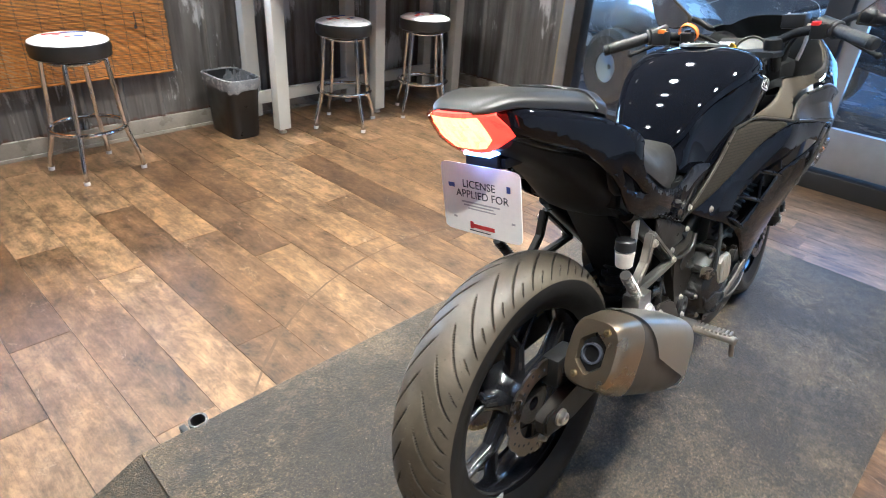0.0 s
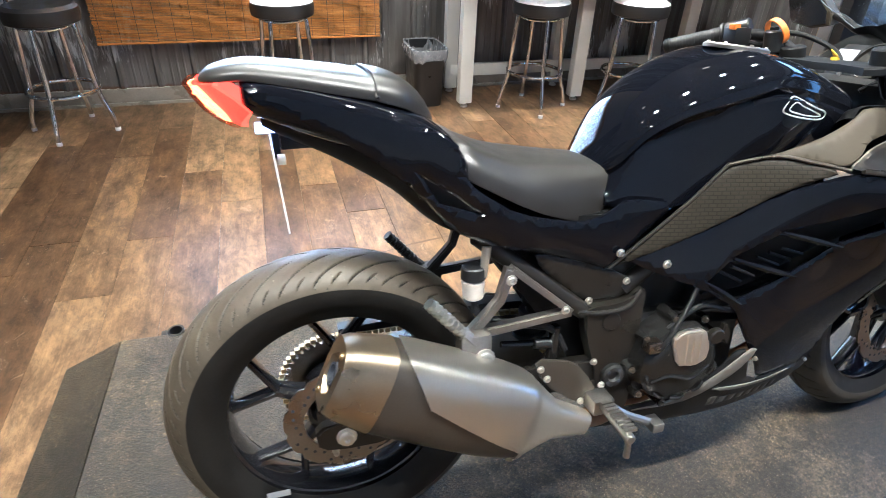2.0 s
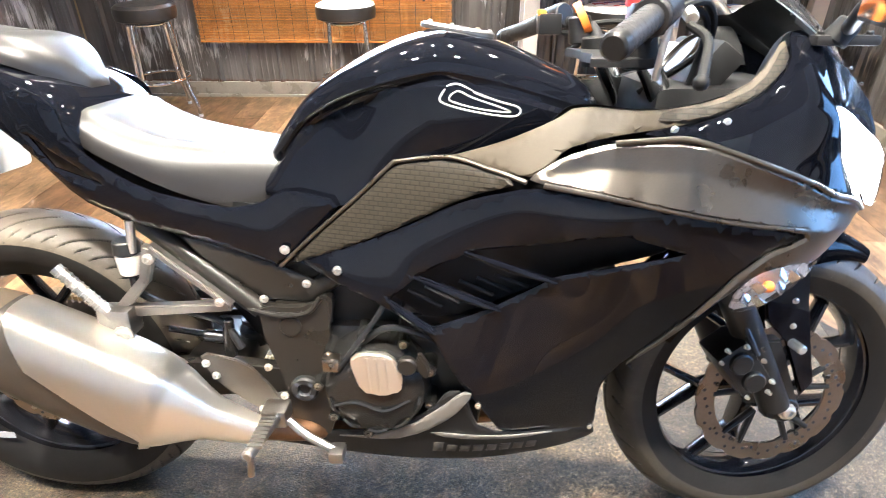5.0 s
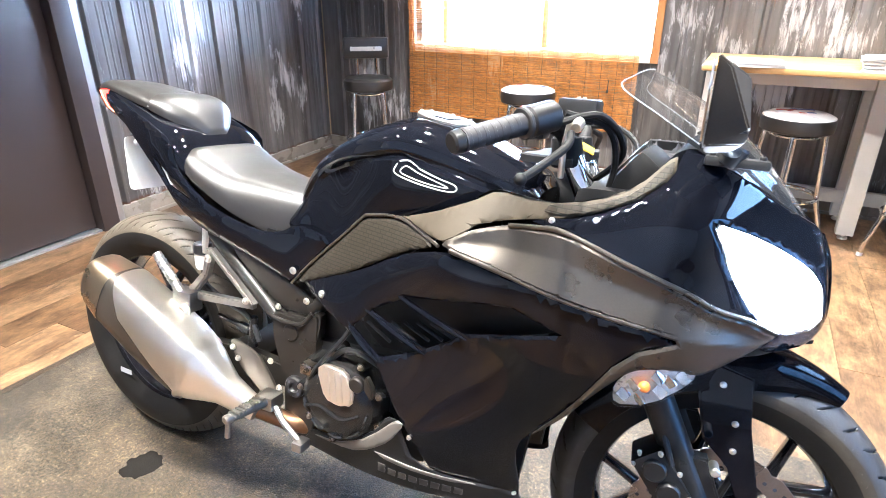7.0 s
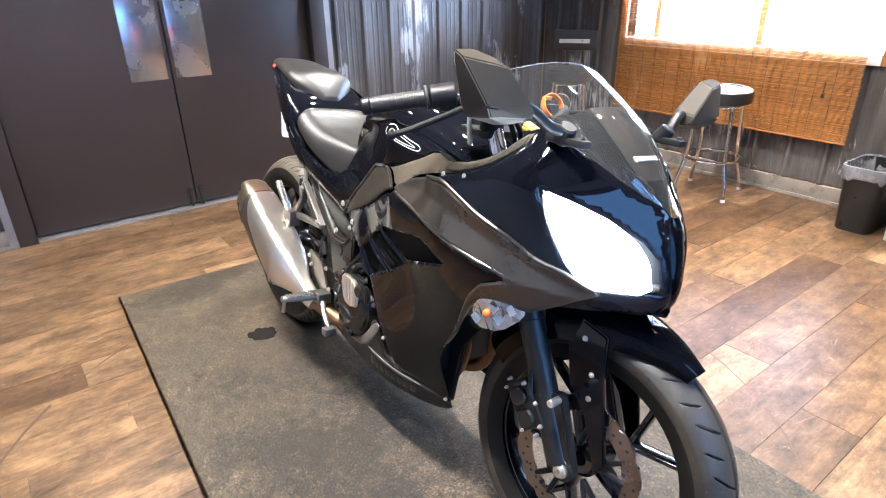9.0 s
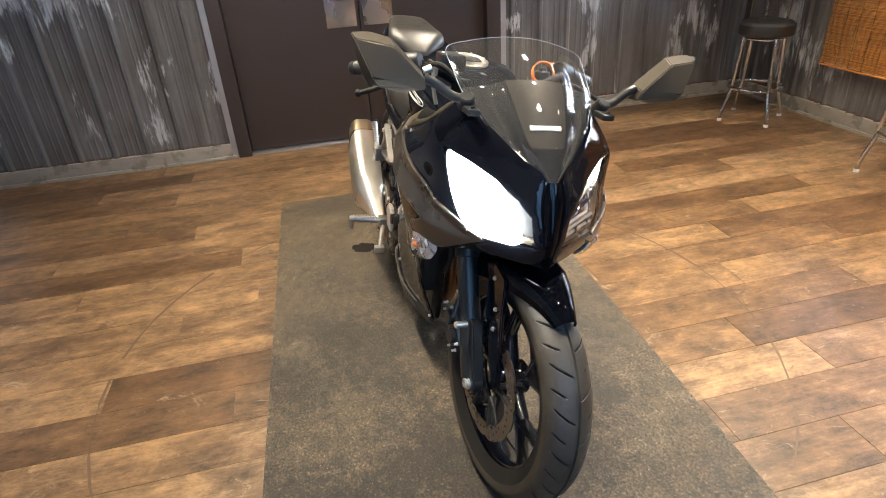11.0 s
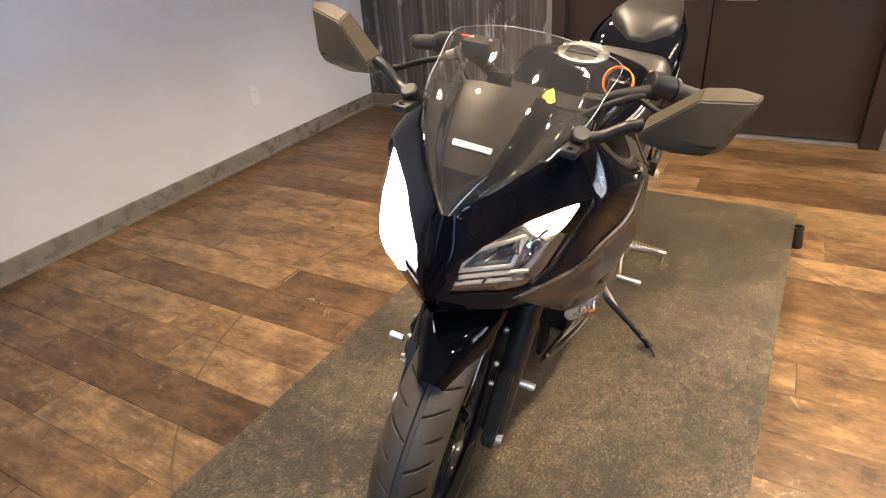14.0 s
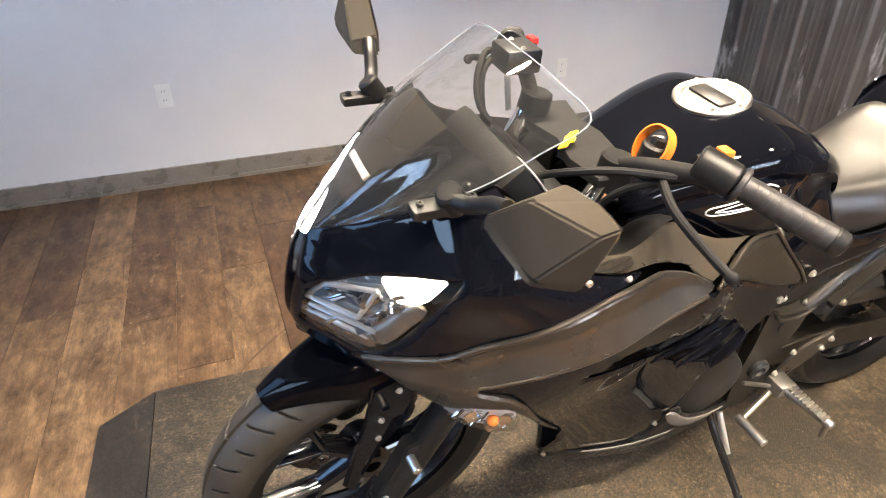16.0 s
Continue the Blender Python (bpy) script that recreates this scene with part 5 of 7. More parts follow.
    upper = [(1.06, 0.826), (1.10, 0.823), (1.124, 0.824), (1.223, 0.789), (1.30, 0.758), (1.345, 0.737), (1.39, 0.724), (1.440, 0.695), (1.410, 0.672), (1.430, 0.658), (1.49, 0.655), (1.508, 0.69), (1.502, 0.74), (1.488, 0.80), (1.472, 0.846), (1.425, 0.872), (1.36, 0.914), (1.285, 0.955), (1.262, 0.953), (1.257, 0.914), (1.213, 0.874), (1.144, 0.844)]
    up = part("upper_fairing", panel(upper, FAIRING, sgn, 0.002, holes=(LAMP,), step=0.009), GLOSS, bike, "gloss black nose fairing round the headlamp")
    bm = bmesh.new()
    for x, z in ((1.10, 0.834), (1.165, 0.845)):
        hexbolt(bm, (x, sgn * (FAIRING([(x, z)])[0] + 0.001), z), (0, sgn, 0), 0.005, 0.004)
    pieces("bolt", bm, STEEL, up)
    tex = part("textured_cover", panel([(0.518, 0.574), (0.582, 0.640), (0.658, 0.708), (0.718, 0.766), (0.801, 0.779), (0.911, 0.757), (0.826, 0.726), (0.713, 0.660), (0.621, 0.620), (0.555, 0.592)], FAIRING, sgn, 0.004), TEXGREY, bike, "grey plastic cover with woven texture")
    bm = bmesh.new()
    line = [(0.515, 0.578), (0.582, 0.643), (0.658, 0.711), (0.712, 0.762), (0.726, 0.769), (0.801, 0.780), (0.860, 0.770), (0.911, 0.758)]
    tube(bm, [(x, sgn * (FAIRING([(x, z)])[0] + 0.004), z) for x, z in line], 0.0034, 8, 6)
    part("cover_edge", bm, SATIN, tex, "bronze moulded edge")
    inner = part("inner_cover", panel([(0.712, 0.770), (0.801, 0.781), (0.911, 0.760), (0.943, 0.776), (0.965, 0.800), (1.018, 0.816), (1.063, 0.827), (1.144, 0.846), (1.213, 0.876), (1.257, 0.915), (1.255, 0.948), (1.211, 0.896), (1.155, 0.869), (1.08, 0.853), (0.985, 0.855), (0.950, 0.834), (0.875, 0.802), (0.80, 0.778)], FAIRING, sgn, -0.004, 0.004, 0.014, 0.004), MIRBACK, bike, "graphite inner fairing cover")
    part("inner_texture", panel([(1.09, 0.856), (1.155, 0.864), (1.211, 0.888), (1.252, 0.940), (1.255, 0.918), (1.213, 0.879), (1.144, 0.849), (1.08, 0.840)], FAIRING, sgn, 0.0, 0.002, 0.012, 0.002), TEXGREY, inner)
    # dashboard lip turning inwards from the cover's upper edge
    bm = bmesh.new()
    top = [(0.95, 0.838), (0.985, 0.857), (1.08, 0.856), (1.155, 0.872), (1.211, 0.898), (1.255, 0.948), (1.29, 0.955)]
    path = smooth_path([Vector((x, FAIRING([(x, z)])[0], z)) for x, z in top], 5)
    rows = [[bm.verts.new((p.x + f * 0.01, sgn * (p.y - 0.006 - f * 0.075), p.z - f * f * 0.06)) for f in (0, 0.15, 0.4, 0.7, 1.0)] for p in path]
    skin(bm, rows, False, False)
    bmesh.ops.solidify(bm, geom=bm.faces[:], thickness=0.003)
    part("inner_lip", bm, INNERBLK, inner)
    # lower front duct edge and inner panel behind the opening
    bm = bmesh.new()
    slab(bm, [(1.06, 0.25), (1.075, 0.41), (1.14, 0.49), (1.12, 0.52), (1.03, 0.45), (1.0, 0.24)], sgn * 0.085, sgn * 0.10, 0.003)
    part("inner_duct", bm, PLASTIC, lower)
    # headlamp
    housing = part("headlamp", panel(LAMP, set_back(0.034), sgn, -0.006, 0.003, 0.02, 0.003), REFLECTOR if sgn > 0 else STEEL, bike, "lit headlamp with clear lens" if sgn < 0 else "headlamp with clear lens and lit position lamp")
    part("lens", panel(LAMP, lamp_front if sgn < 0 else FAIRING, sgn, 0.004, 0.003, 0.008, 0.004), LENS, housing, "clear curved lens").visible_shadow = False
    part("lamp_bezel", panel([(1.352, 0.796), (1.393, 0.741), (1.428, 0.706), (1.496, 0.702), (1.494, 0.716), (1.434, 0.722), (1.406, 0.754), (1.368, 0.800)], set_back(0.008), sgn, -0.002, 0.010, 0.010, 0.003), BEZEL, housing, "bronze inner bezel")
    if sgn < 0:
        # black sheet added behind the beam to block its light from inside
        part("lamp_shroud", panel(LAMP, set_back(0.016), sgn, -0.004, 0.002, 0.012, 0.001), INNERBLK, housing)
        part("main_beam", panel(shrunk(LAMP, 0.97), lamp_front, sgn, -0.002, 0.003, 0.008, 0.002), LAMPWHITE, housing, "glaring white low beam")
    else:
        part("reflector", panel(shrunk(LAMP, 0.94), set_back(0.022), sgn, -0.004, 0.004, 0.008, 0.002), REFLECTOR, housing, "mirror-bright reflector")
        part("position_lamp", panel([(1.328, 0.855), (1.366, 0.838), (1.400, 0.820), (1.388, 0.792), (1.358, 0.802)], set_back(0.010), sgn, -0.003, 0.003, 0.01, 0.002), LAMPSIDE, housing, "glowing position lamp")
        bm = bmesh.new()
        for a, b in (((1.404, 0.800), (1.430, 0.752)), ((1.430, 0.752), (1.482, 0.742)), ((1.482, 0.742), (1.462, 0.780)), ((1.462, 0.780), (1.404, 0.800)), ((1.420, 0.728), (1.488, 0.716)), ((1.412, 0.742), (1.480, 0.730))):
            rod(bm, (a[0], sgn * set_back(0.014)([a])[0], a[1]), (b[0], sgn * set_back(0.014)([b])[0], b[1]), 0.004, n=8)
        part("reflector_rib", bm, STEEL, housing)
        for x, z, a, b, sx, sz, mt in ((1.415, 0.785, 25, 20, 0.015, 0.009, CHROME), (1.432, 0.775, -20, -15, 0.014, 0.008, INKDARK), (1.448, 0.768, 30, -25, 0.013, 0.008, CHROME), (1.466, 0.762, -15, 25, 0.012, 0.007, INKDARK), (1.424, 0.738, 10, 30, 0.012, 0.006, INKDARK), (1.452, 0.728, 35, -10, 0.014, 0.005, CHROME), (1.478, 0.724, -25, 12, 0.010, 0.005, INKDARK), (1.396, 0.782, -30, 15, 0.012, 0.008, CHROME), (1.380, 0.800, 20, -15, 0.010, 0.007, CHROME), (1.410, 0.762, 15, 25, 0.010, 0.006, CHROME)):
            bm = bmesh.new()
            box(bm, (-sx, -0.002, -sz), (sx, 0.002, sz), 0.001, Matrix.Translation((x, sgn * set_back(0.016)([(x, z)])[0], z)) @ Matrix.Rotation(radians(-50), 4, "Z") @ Matrix.Rotation(radians(a), 4, "Z") @ Matrix.Rotation(radians(b), 4, "X") @ Matrix.Rotation(radians(35), 4, "Y"))
            part("reflector_facet", bm, mt, housing)
    # turn signal
    sig = [(1.338, 0.652), (1.330, 0.614), (1.278, 0.564), (1.226, 0.556), (1.224, 0.598), (1.250, 0.634)]
    s = part("turn_signal", panel(sig, FAIRING, sgn, 0.006, 0.003, 0.012, 0.002), SIGNALREF, bike, "clear-lensed front turn signal")
    part("lens", panel(sig, FAIRING, sgn, 0.020, 0.003, 0.010, 0.006, crown=0.006), LENS, s).visible_shadow = False
    bm = bmesh.new()
    w = FAIRING([(1.268, 0.612)])[0]
    bmesh.ops.create_uvsphere(bm, u_segments=12, v_segments=8, radius=0.009, matrix=Matrix.Translation((1.268, sgn * (w + 0.010), 0.606)))
    part("bulb", bm, ORANGE, s, "amber bulb")
    for x, z, a in ((1.240, 0.585, 30), (1.252, 0.606, -25), (1.262, 0.578, -35), (1.290, 0.600, 25), (1.300, 0.622, -20), (1.285, 0.626, 35), (1.318, 0.630, 15)):
        bm = bmesh.new()
        box(bm, (-0.010, -0.0015, -0.008), (0.010, 0.0015, 0.008), 0.001, Matrix.Translation((x, sgn * (FAIRING([(x, z)])[0] + 0.012), z)) @ Matrix.Rotation(radians(a), 4, "Z") @ Matrix.Rotation(radians(-a * 0.7), 4, "X") @ Matrix.Rotation(radians(40), 4, "Y"))
        part("signal_facet", bm, CHROME, s)


both(side_fairing)

# nose ridge that joins the two halves, and the chin
bm = bmesh.new()
ridge = [(1.480, 0.836), (1.496, 0.80), (1.507, 0.750), (1.510, 0.70), (1.496, 0.668), (1.462, 0.655)]
rows = []
for p in smooth_path([Vector((x, 0, z)) for x, z in ridge], 5):
    w = 0.030 + 0.012 * max(0, (0.70 - p.z) / 0.05)
    rows.append([bm.verts.new((p.x - 0.018 * abs(t) ** 1.4, w * t, p.z)) for t in (-1, -0.7, -0.4, -0.15, 0, 0.15, 0.4, 0.7, 1)])
skin(bm, rows, False, False)
bmesh.ops.solidify(bm, geom=bm.faces[:], thickness=0.004)
part("nose_ridge", bm, GLOSS, bike)
bm = bmesh.new()
rows = []
for x, w in ((1.50, 0.012), (1.47, 0.05), (1.42, 0.11), (1.36, 0.155), (1.30, 0.17)):
    rows.append([bm.verts.new((x, w * t, 0.664 - 0.012 * (1 - t * t) - (1.5 - x) * 0.12)) for t in (-1, -0.5, 0, 0.5, 1)])
skin(bm, rows, False, False)
bmesh.ops.solidify(bm, geom=bm.faces[:], thickness=0.004)
part("chin_panel", bm, PLASTIC, bike)

# ---- windscreen with the hood beneath it ----
def screen_sheet(wscale, drop, v0, v1, thick, shorten=1.0):
    bm = bmesh.new()
    cen = [(1.476, 0.822), (1.412, 0.905), (1.33, 0.985), (1.259, 1.030), (1.188, 1.066)]
    edg = [(1.472, 0.004, 0.824), (1.378, 0.100, 0.898), (1.290, 0.146, 0.955), (1.222, 0.158, 0.996), (1.164, 0.161, 1.032)]
    C = smooth_path([Vector((x, 0, z)) for x, z in cen], 6)
    E = smooth_path([Vector(e) for e in edg], 6)
    rows = []
    n = len(C)
    for i in range(n):
        if not v0 <= i / (n - 1) <= v1:
            continue
        row = []
        for k in range(33):
            t = (-1 + k / 16) * wscale
            f = abs(t) ** 2.1
            valley = 0.010 * math.exp(-((abs(t) - 0.66) / 0.12) ** 2) * math.sin(math.pi * min(1.0, i / (n - 1) * 1.15)) ** 0.8
            x = C[i].x + (E[i].x - C[i].x) * f - 0.6 * valley
            z = C[i].z + (E[i].z - C[i].z) * f - valley
            row.append(bm.verts.new((x - drop * 0.6, E[i].y * t, z - drop)))
        rows.append(row)
    skin(bm, rows, False, False)
    bmesh.ops.solidify(bm, geom=bm.faces[:], thickness=thick)
    return bm


screen = part("windscreen", screen_sheet(1.0, 0.0, 0.0, 1.0, 0.003), GLASS, bike, "clear curved acrylic windscreen", 50)
screen.visible_shadow = False
bm = bmesh.new()
rimv = smooth_path([Vector(e) for e in ((1.378, 0.100, 0.899), (1.290, 0.146, 0.956), (1.222, 0.158, 0.997), (1.164, 0.161, 1.033), (1.172, 0.11, 1.052), (1.183, 0.05, 1.064), (1.188, 0.0, 1.067), (1.183, -0.05, 1.064), (1.172, -0.11, 1.052), (1.164, -0.161, 1.033), (1.222, -0.158, 0.997), (1.290, -0.146, 0.956), (1.378, -0.100, 0.899))], 6)
tube(bm, rimv, 0.0009, 6, 1, False)
part("screen_edge", bm, ACRYLEDGE, screen, "bright polished edge")
hood = part("meter_hood", screen_sheet(0.42, 0.0035, 0.17, 0.62, 0.002), HOODGREY, bike, "graphite hood under the windscreen")
bm = screen_sheet(0.99, 0.006, 0.0, 0.60, 0.002)
part("hood_sides", bm, INNERBLK, hood)
bm = bmesh.new()
box(bm, (-0.003, -0.034, -0.005), (0.001, 0.034, 0.005), 0.0005, Matrix.Translation((1.3925, 0, 0.9215)) @ Matrix.Rotation(radians(-48), 4, "Y"))
part("logo_bar", bm, SILVERINK, hood, "plain pale bar in place of a brand name")
bm = bmesh.new()
for x, y, z in ((1.30, 0.138, 0.958), (1.39, 0.085, 0.90), (1.44, 0.04, 0.873)):
    for s in (-1, 1):
        hexbolt(bm, (x, s * y, z), (0.3, s * 0.5, 0.8), 0.0032, 0.003)
pieces("bolt", bm, MATTE, screen)

# ---- mirrors ----
def mirror(sgn):
    bm = bmesh.new()
    base = Vector((1.330, sgn * 0.150, 0.947))
    rod(bm, base + Vector((-0.012, 0, -0.008)), base + Vector((0.004, sgn * 0.006, 0.020)), 0.018, 0.016, 18, 0.003)
    box(bm, (base.x - 0.04, base.y - 0.014, base.z - 0.012), (base.x + 0.045, base.y + 0.014, base.z + 0.002), 0.005)
    tube(bm, [base + Vector((0, sgn * 0.008, 0.010)), (1.318, sgn * 0.185, 0.963), (1.310, sgn * 0.215, 0.982), (1.305, sgn * 0.24, 0.992)], 0.010, 12, 6)
    stalk = part("mirror", bm, PLASTIC, bike, "wing mirror on a black stalk")
    bm = bmesh.new()
    for dx in (-0.030, 0.034):
        hexbolt(bm, (base.x + dx, base.y, base.z + 0.001), (0, sgn * 0.2, 1), 0.006, 0.006)
    pieces("bolt", bm, MATTE, stalk)
    # shell: kite-shaped, folded across its middle
    rim = [Vector((1.290, sgn * y, z)) for y, z in ((0.236, 0.968), (0.240, 1.000), (0.308, 1.062), (0.352, 1.071), (0.387, 1.068), (0.384, 1.052), (0.362, 0.988), (0.352, 0.972), (0.290, 0.960))]
    bm = bmesh.new()
    for p in rim:
        bm.verts.new(p)
    for x, y, z in ((1.330, 0.240, 0.974), (1.332, 0.244, 0.992), (1.326, 0.306, 1.050), (1.334, 0.346, 0.992), (1.330, 0.334, 0.976), (1.304, 0.380, 1.058), (1.318, 0.290, 0.964)):
        bm.verts.new((x, sgn * y, z))
    bmesh.ops.convex_hull(bm, input=bm.verts[:])
    bmesh.ops.dissolve_limit(bm, angle_limit=radians(4), verts=bm.verts[:], edges=bm.edges[:])
    bmesh.ops.bevel(bm, geom=bm.edges[:], offset=0.0022, segments=2, affect="EDGES")
    part("shell", bm, MIRBACK, stalk, "faceted bronze-grey shell", 25)
    bm = bmesh.new()
    c = sum(rim, Vector()) / len(rim)
    g = [bm.verts.new(c + (p - c) * 0.90 + Vector((-0.0025, 0, 0))) for p in rim]
    h = [bm.verts.new(c + (p - c) * 0.90 + Vector((-0.0045, 0, 0))) for p in rim]
    skin(bm, [g, h])
    part("mirror_glass", bm, CHROME, stalk, "mirror glass")


both(mirror)

# ---- tank, seats, tail ----
def tank_loft(stations, per=6):
    """Stations of (x, top z, crease half width, crease z, recess depth, flank half width, flank z, foot half width, foot z)."""
    st = np.array(stations, float)
    bm = bmesh.new()
    rings = []
    for x, zt, wc, zc, d, wm, zm, wb, zb in smooth_rows(st, np.linspace(0, len(st) - 1, (len(st) - 1) * per + 1)):
        half = []
        for k in range(13):
            a = math.pi / 2 * k / 12
            half.append((wc * math.sin(a) ** 0.86, zc + (zt - zc) * math.cos(a) ** 0.80))
        d = max(d, 0.0)
        half += [(wc + 0.0015, zc - 0.004), (wc - 0.10 * d, zc - 0.009), (wc - 0.55 * d, zc - 0.015)]
        y0, z0 = wc - d, zc - 0.023
        for k in range(11):
            f = k / 10
            fm = (z0 - zm) / max(z0 - zb, 0.004)
            bulge = wm - (y0 + (wb - y0) * fm)
            half.append((y0 + (wb - y0) * f + bulge * max(0.0, 1 - ((f - fm) / max(fm, 1 - fm)) ** 2), z0 + (zb - z0) * f))
        sec = half + [(-y, z) for y, z in reversed(half[1:])]
        rings.append([bm.verts.new((x, y, z)) for y, z in sec])
    skin(bm, rings)
    return bm


tank = part("fuel_tank", tank_loft([
    (0.500, 0.765, 0.060, 0.750, 0.003, 0.090, 0.722, 0.098, 0.700), (0.530, 0.808, 0.086, 0.778, 0.006, 0.099, 0.748, 0.106, 0.695), (0.574, 0.860, 0.106, 0.828, 0.011, 0.104, 0.775, 0.110, 0.690),
    (0.634, 0.902, 0.129, 0.864, 0.017, 0.117, 0.795, 0.120, 0.690), (0.700, 0.935, 0.149, 0.886, 0.017, 0.138, 0.825, 0.128, 0.710), (0.760, 0.953, 0.156, 0.901, 0.011, 0.156, 0.850, 0.134, 0.735),
    (0.800, 0.956, 0.154, 0.904, 0.006, 0.163, 0.856, 0.136, 0.750), (0.870, 0.940, 0.142, 0.890, 0.001, 0.154, 0.852, 0.132, 0.768), (0.950, 0.909, 0.122, 0.866, 0.0, 0.131, 0.842, 0.116, 0.790),
    (1.010, 0.878, 0.108, 0.846, 0.0, 0.116, 0.830, 0.105, 0.800), (1.035, 0.846, 0.080, 0.830, 0.0, 0.084, 0.820, 0.080, 0.800)]), GLOSS, bike, "gloss black fuel tank with creased knee recesses", 24)
bm = bmesh.new()
m = Matrix.Translation((0.812, 0, 0.9485)) @ Matrix.Rotation(radians(9), 4, "Y")
turned(bm, [(0.060, 0.0), (0.060, 0.006), (0.056, 0.009), (0.047, 0.009), (0.044, 0.006), (0.001, 0.006)], m, 40)
cap = part("fuel_cap", bm, ALU, tank, "round silver fuel cap")
bm = bmesh.new()
for i in range(7):
    a = 2 * math.pi * i / 7
    hexbolt(bm, m @ Vector((0.0515 * math.cos(a), 0.0515 * math.sin(a), 0.009)), (0.15, 0, 1), 0.0038, 0.003)
pieces("bolt", bm, STEEL, tank)
bm = bmesh.new()
box(bm, (-0.016, -0.036, 0.006), (0.016, 0.036, 0.010), 0.002, m)
part("key_flap", bm, MATTE, tank)


def emblem(sgn):
    """A plain slanting silver outline on the tank's side, in place of the script there."""
    tree = BVHTree.FromPolygons([v.co[:] for v in tank.data.vertices], [p.vertices[:] for p in tank.data.polygons])

    def stroke(line, r, closed):
        pts = []
        for a, b in line:
            x, z = 0.790 + a + 0.30 * b, 0.858 + b - 0.16 * a
            hit = tree.ray_cast(Vector((x, sgn * 0.5, z)), Vector((0, -sgn, 0)))[0]
            pts.append(Vector((x, hit.y - sgn * 0.0004 if hit else sgn * 0.15, z)))
        bm = bmesh.new()
        tube(bm, pts, r, 8, 4, closed=closed)
        part("emblem_stroke", bm, SILVERINK, tank, "silver outline in place of script")

    stroke([(0.0, 0.002), (0.030, -0.003), (0.070, -0.005), (0.104, -0.004), (0.114, 0.002), (0.108, 0.010), (0.080, 0.014), (0.044, 0.021), (0.018, 0.028), (0.004, 0.025), (-0.002, 0.013)], 0.0017, True)
    stroke([(0.010, 0.007), (0.034, 0.002), (0.070, 0.0), (0.100, 0.002), (0.076, 0.008), (0.042, 0.014), (0.018, 0.020)], 0.0015, True)


both(emblem)

# rider's seat
def seat_loft(rows, n=21):
    bm = bmesh.new()
    rings = []
    for x, zt, zb, w, crown in smooth_rows(np.array(rows, float), np.linspace(0, len(rows) - 1, (len(rows) - 1) * 5 + 1)):
        sec = []
        for k in range(n):
            t = -1 + 2 * k / (n - 1)
            y = w * math.copysign(min(1.0, abs(t) * 1.18) ** 0.85, t)
            edge = max(0.0, (abs(t) - 0.55) / 0.45)
            sec.append((y * (1 - 0.05 * edge), zt - crown * 0.75 * abs(t) ** 2 - (zt - crown * 0.75 - zb) * edge ** 1.4))
        sec += [(w * 0.88, zb - 0.002), (0, zb - 0.002), (-w * 0.88, zb - 0.002)]
        rings.append([bm.verts.new((x, y, z)) for y, z in sec])
    skin(bm, rings)
    return bm


part("rider_seat", seat_loft([(0.190, 0.822, 0.806, 0.085, 0.004), (0.205, 0.838, 0.796, 0.124, 0.008), (0.235, 0.838, 0.780, 0.140, 0.012), (0.270, 0.820, 0.760, 0.142, 0.020), (0.330, 0.797, 0.726, 0.137, 0.024), (0.390, 0.786, 0.698, 0.126, 0.026), (0.450, 0.777, 0.680, 0.112, 0.028), (0.510, 0.769, 0.688, 0.094, 0.022), (0.550, 0.761, 0.722, 0.066, 0.012)]), VINYL, bike, "black vinyl rider's seat", 50)
pseat = part("passenger_seat", seat_loft([(-0.155, 0.952, 0.946, 0.044, 0.001), (-0.136, 0.964, 0.946, 0.062, 0.004), (-0.090, 0.972, 0.948, 0.077, 0.008), (-0.02, 0.966, 0.936, 0.092, 0.012), (0.05, 0.956, 0.922, 0.105, 0.015), (0.090, 0.949, 0.914, 0.110, 0.016), (0.097, 0.953, 0.912, 0.113, 0.017), (0.138, 0.942, 0.898, 0.108, 0.020), (0.172, 0.916, 0.876, 0.072, 0.016), (0.200, 0.874, 0.852, 0.030, 0.006)]), VINYL, bike, "black vinyl pillion seat", 50)
bm = bmesh.new()
tube(bm, [(0.094, -0.109, 0.917), (0.094, -0.095, 0.930), (0.094, -0.06, 0.944), (0.094, 0, 0.951), (0.094, 0.06, 0.944), (0.094, 0.095, 0.930), (0.094, 0.109, 0.917)], 0.0035, 8, 6)
part("seat_strap", bm, VINYL, pseat)

TAIL = Plate([(-0.10, 0.92, 0.078), (0.0, 0.88, 0.110), (0.10, 0.84, 0.135), (0.20, 0.80, 0.147), (0.25, 0.70, 0.138), (0.40, 0.66, 0.132), (0.53, 0.70, 0.122), (0.52, 0.58, 0.115), (0.63, 0.70, 0.132), (0.30, 0.73, 0.146)])


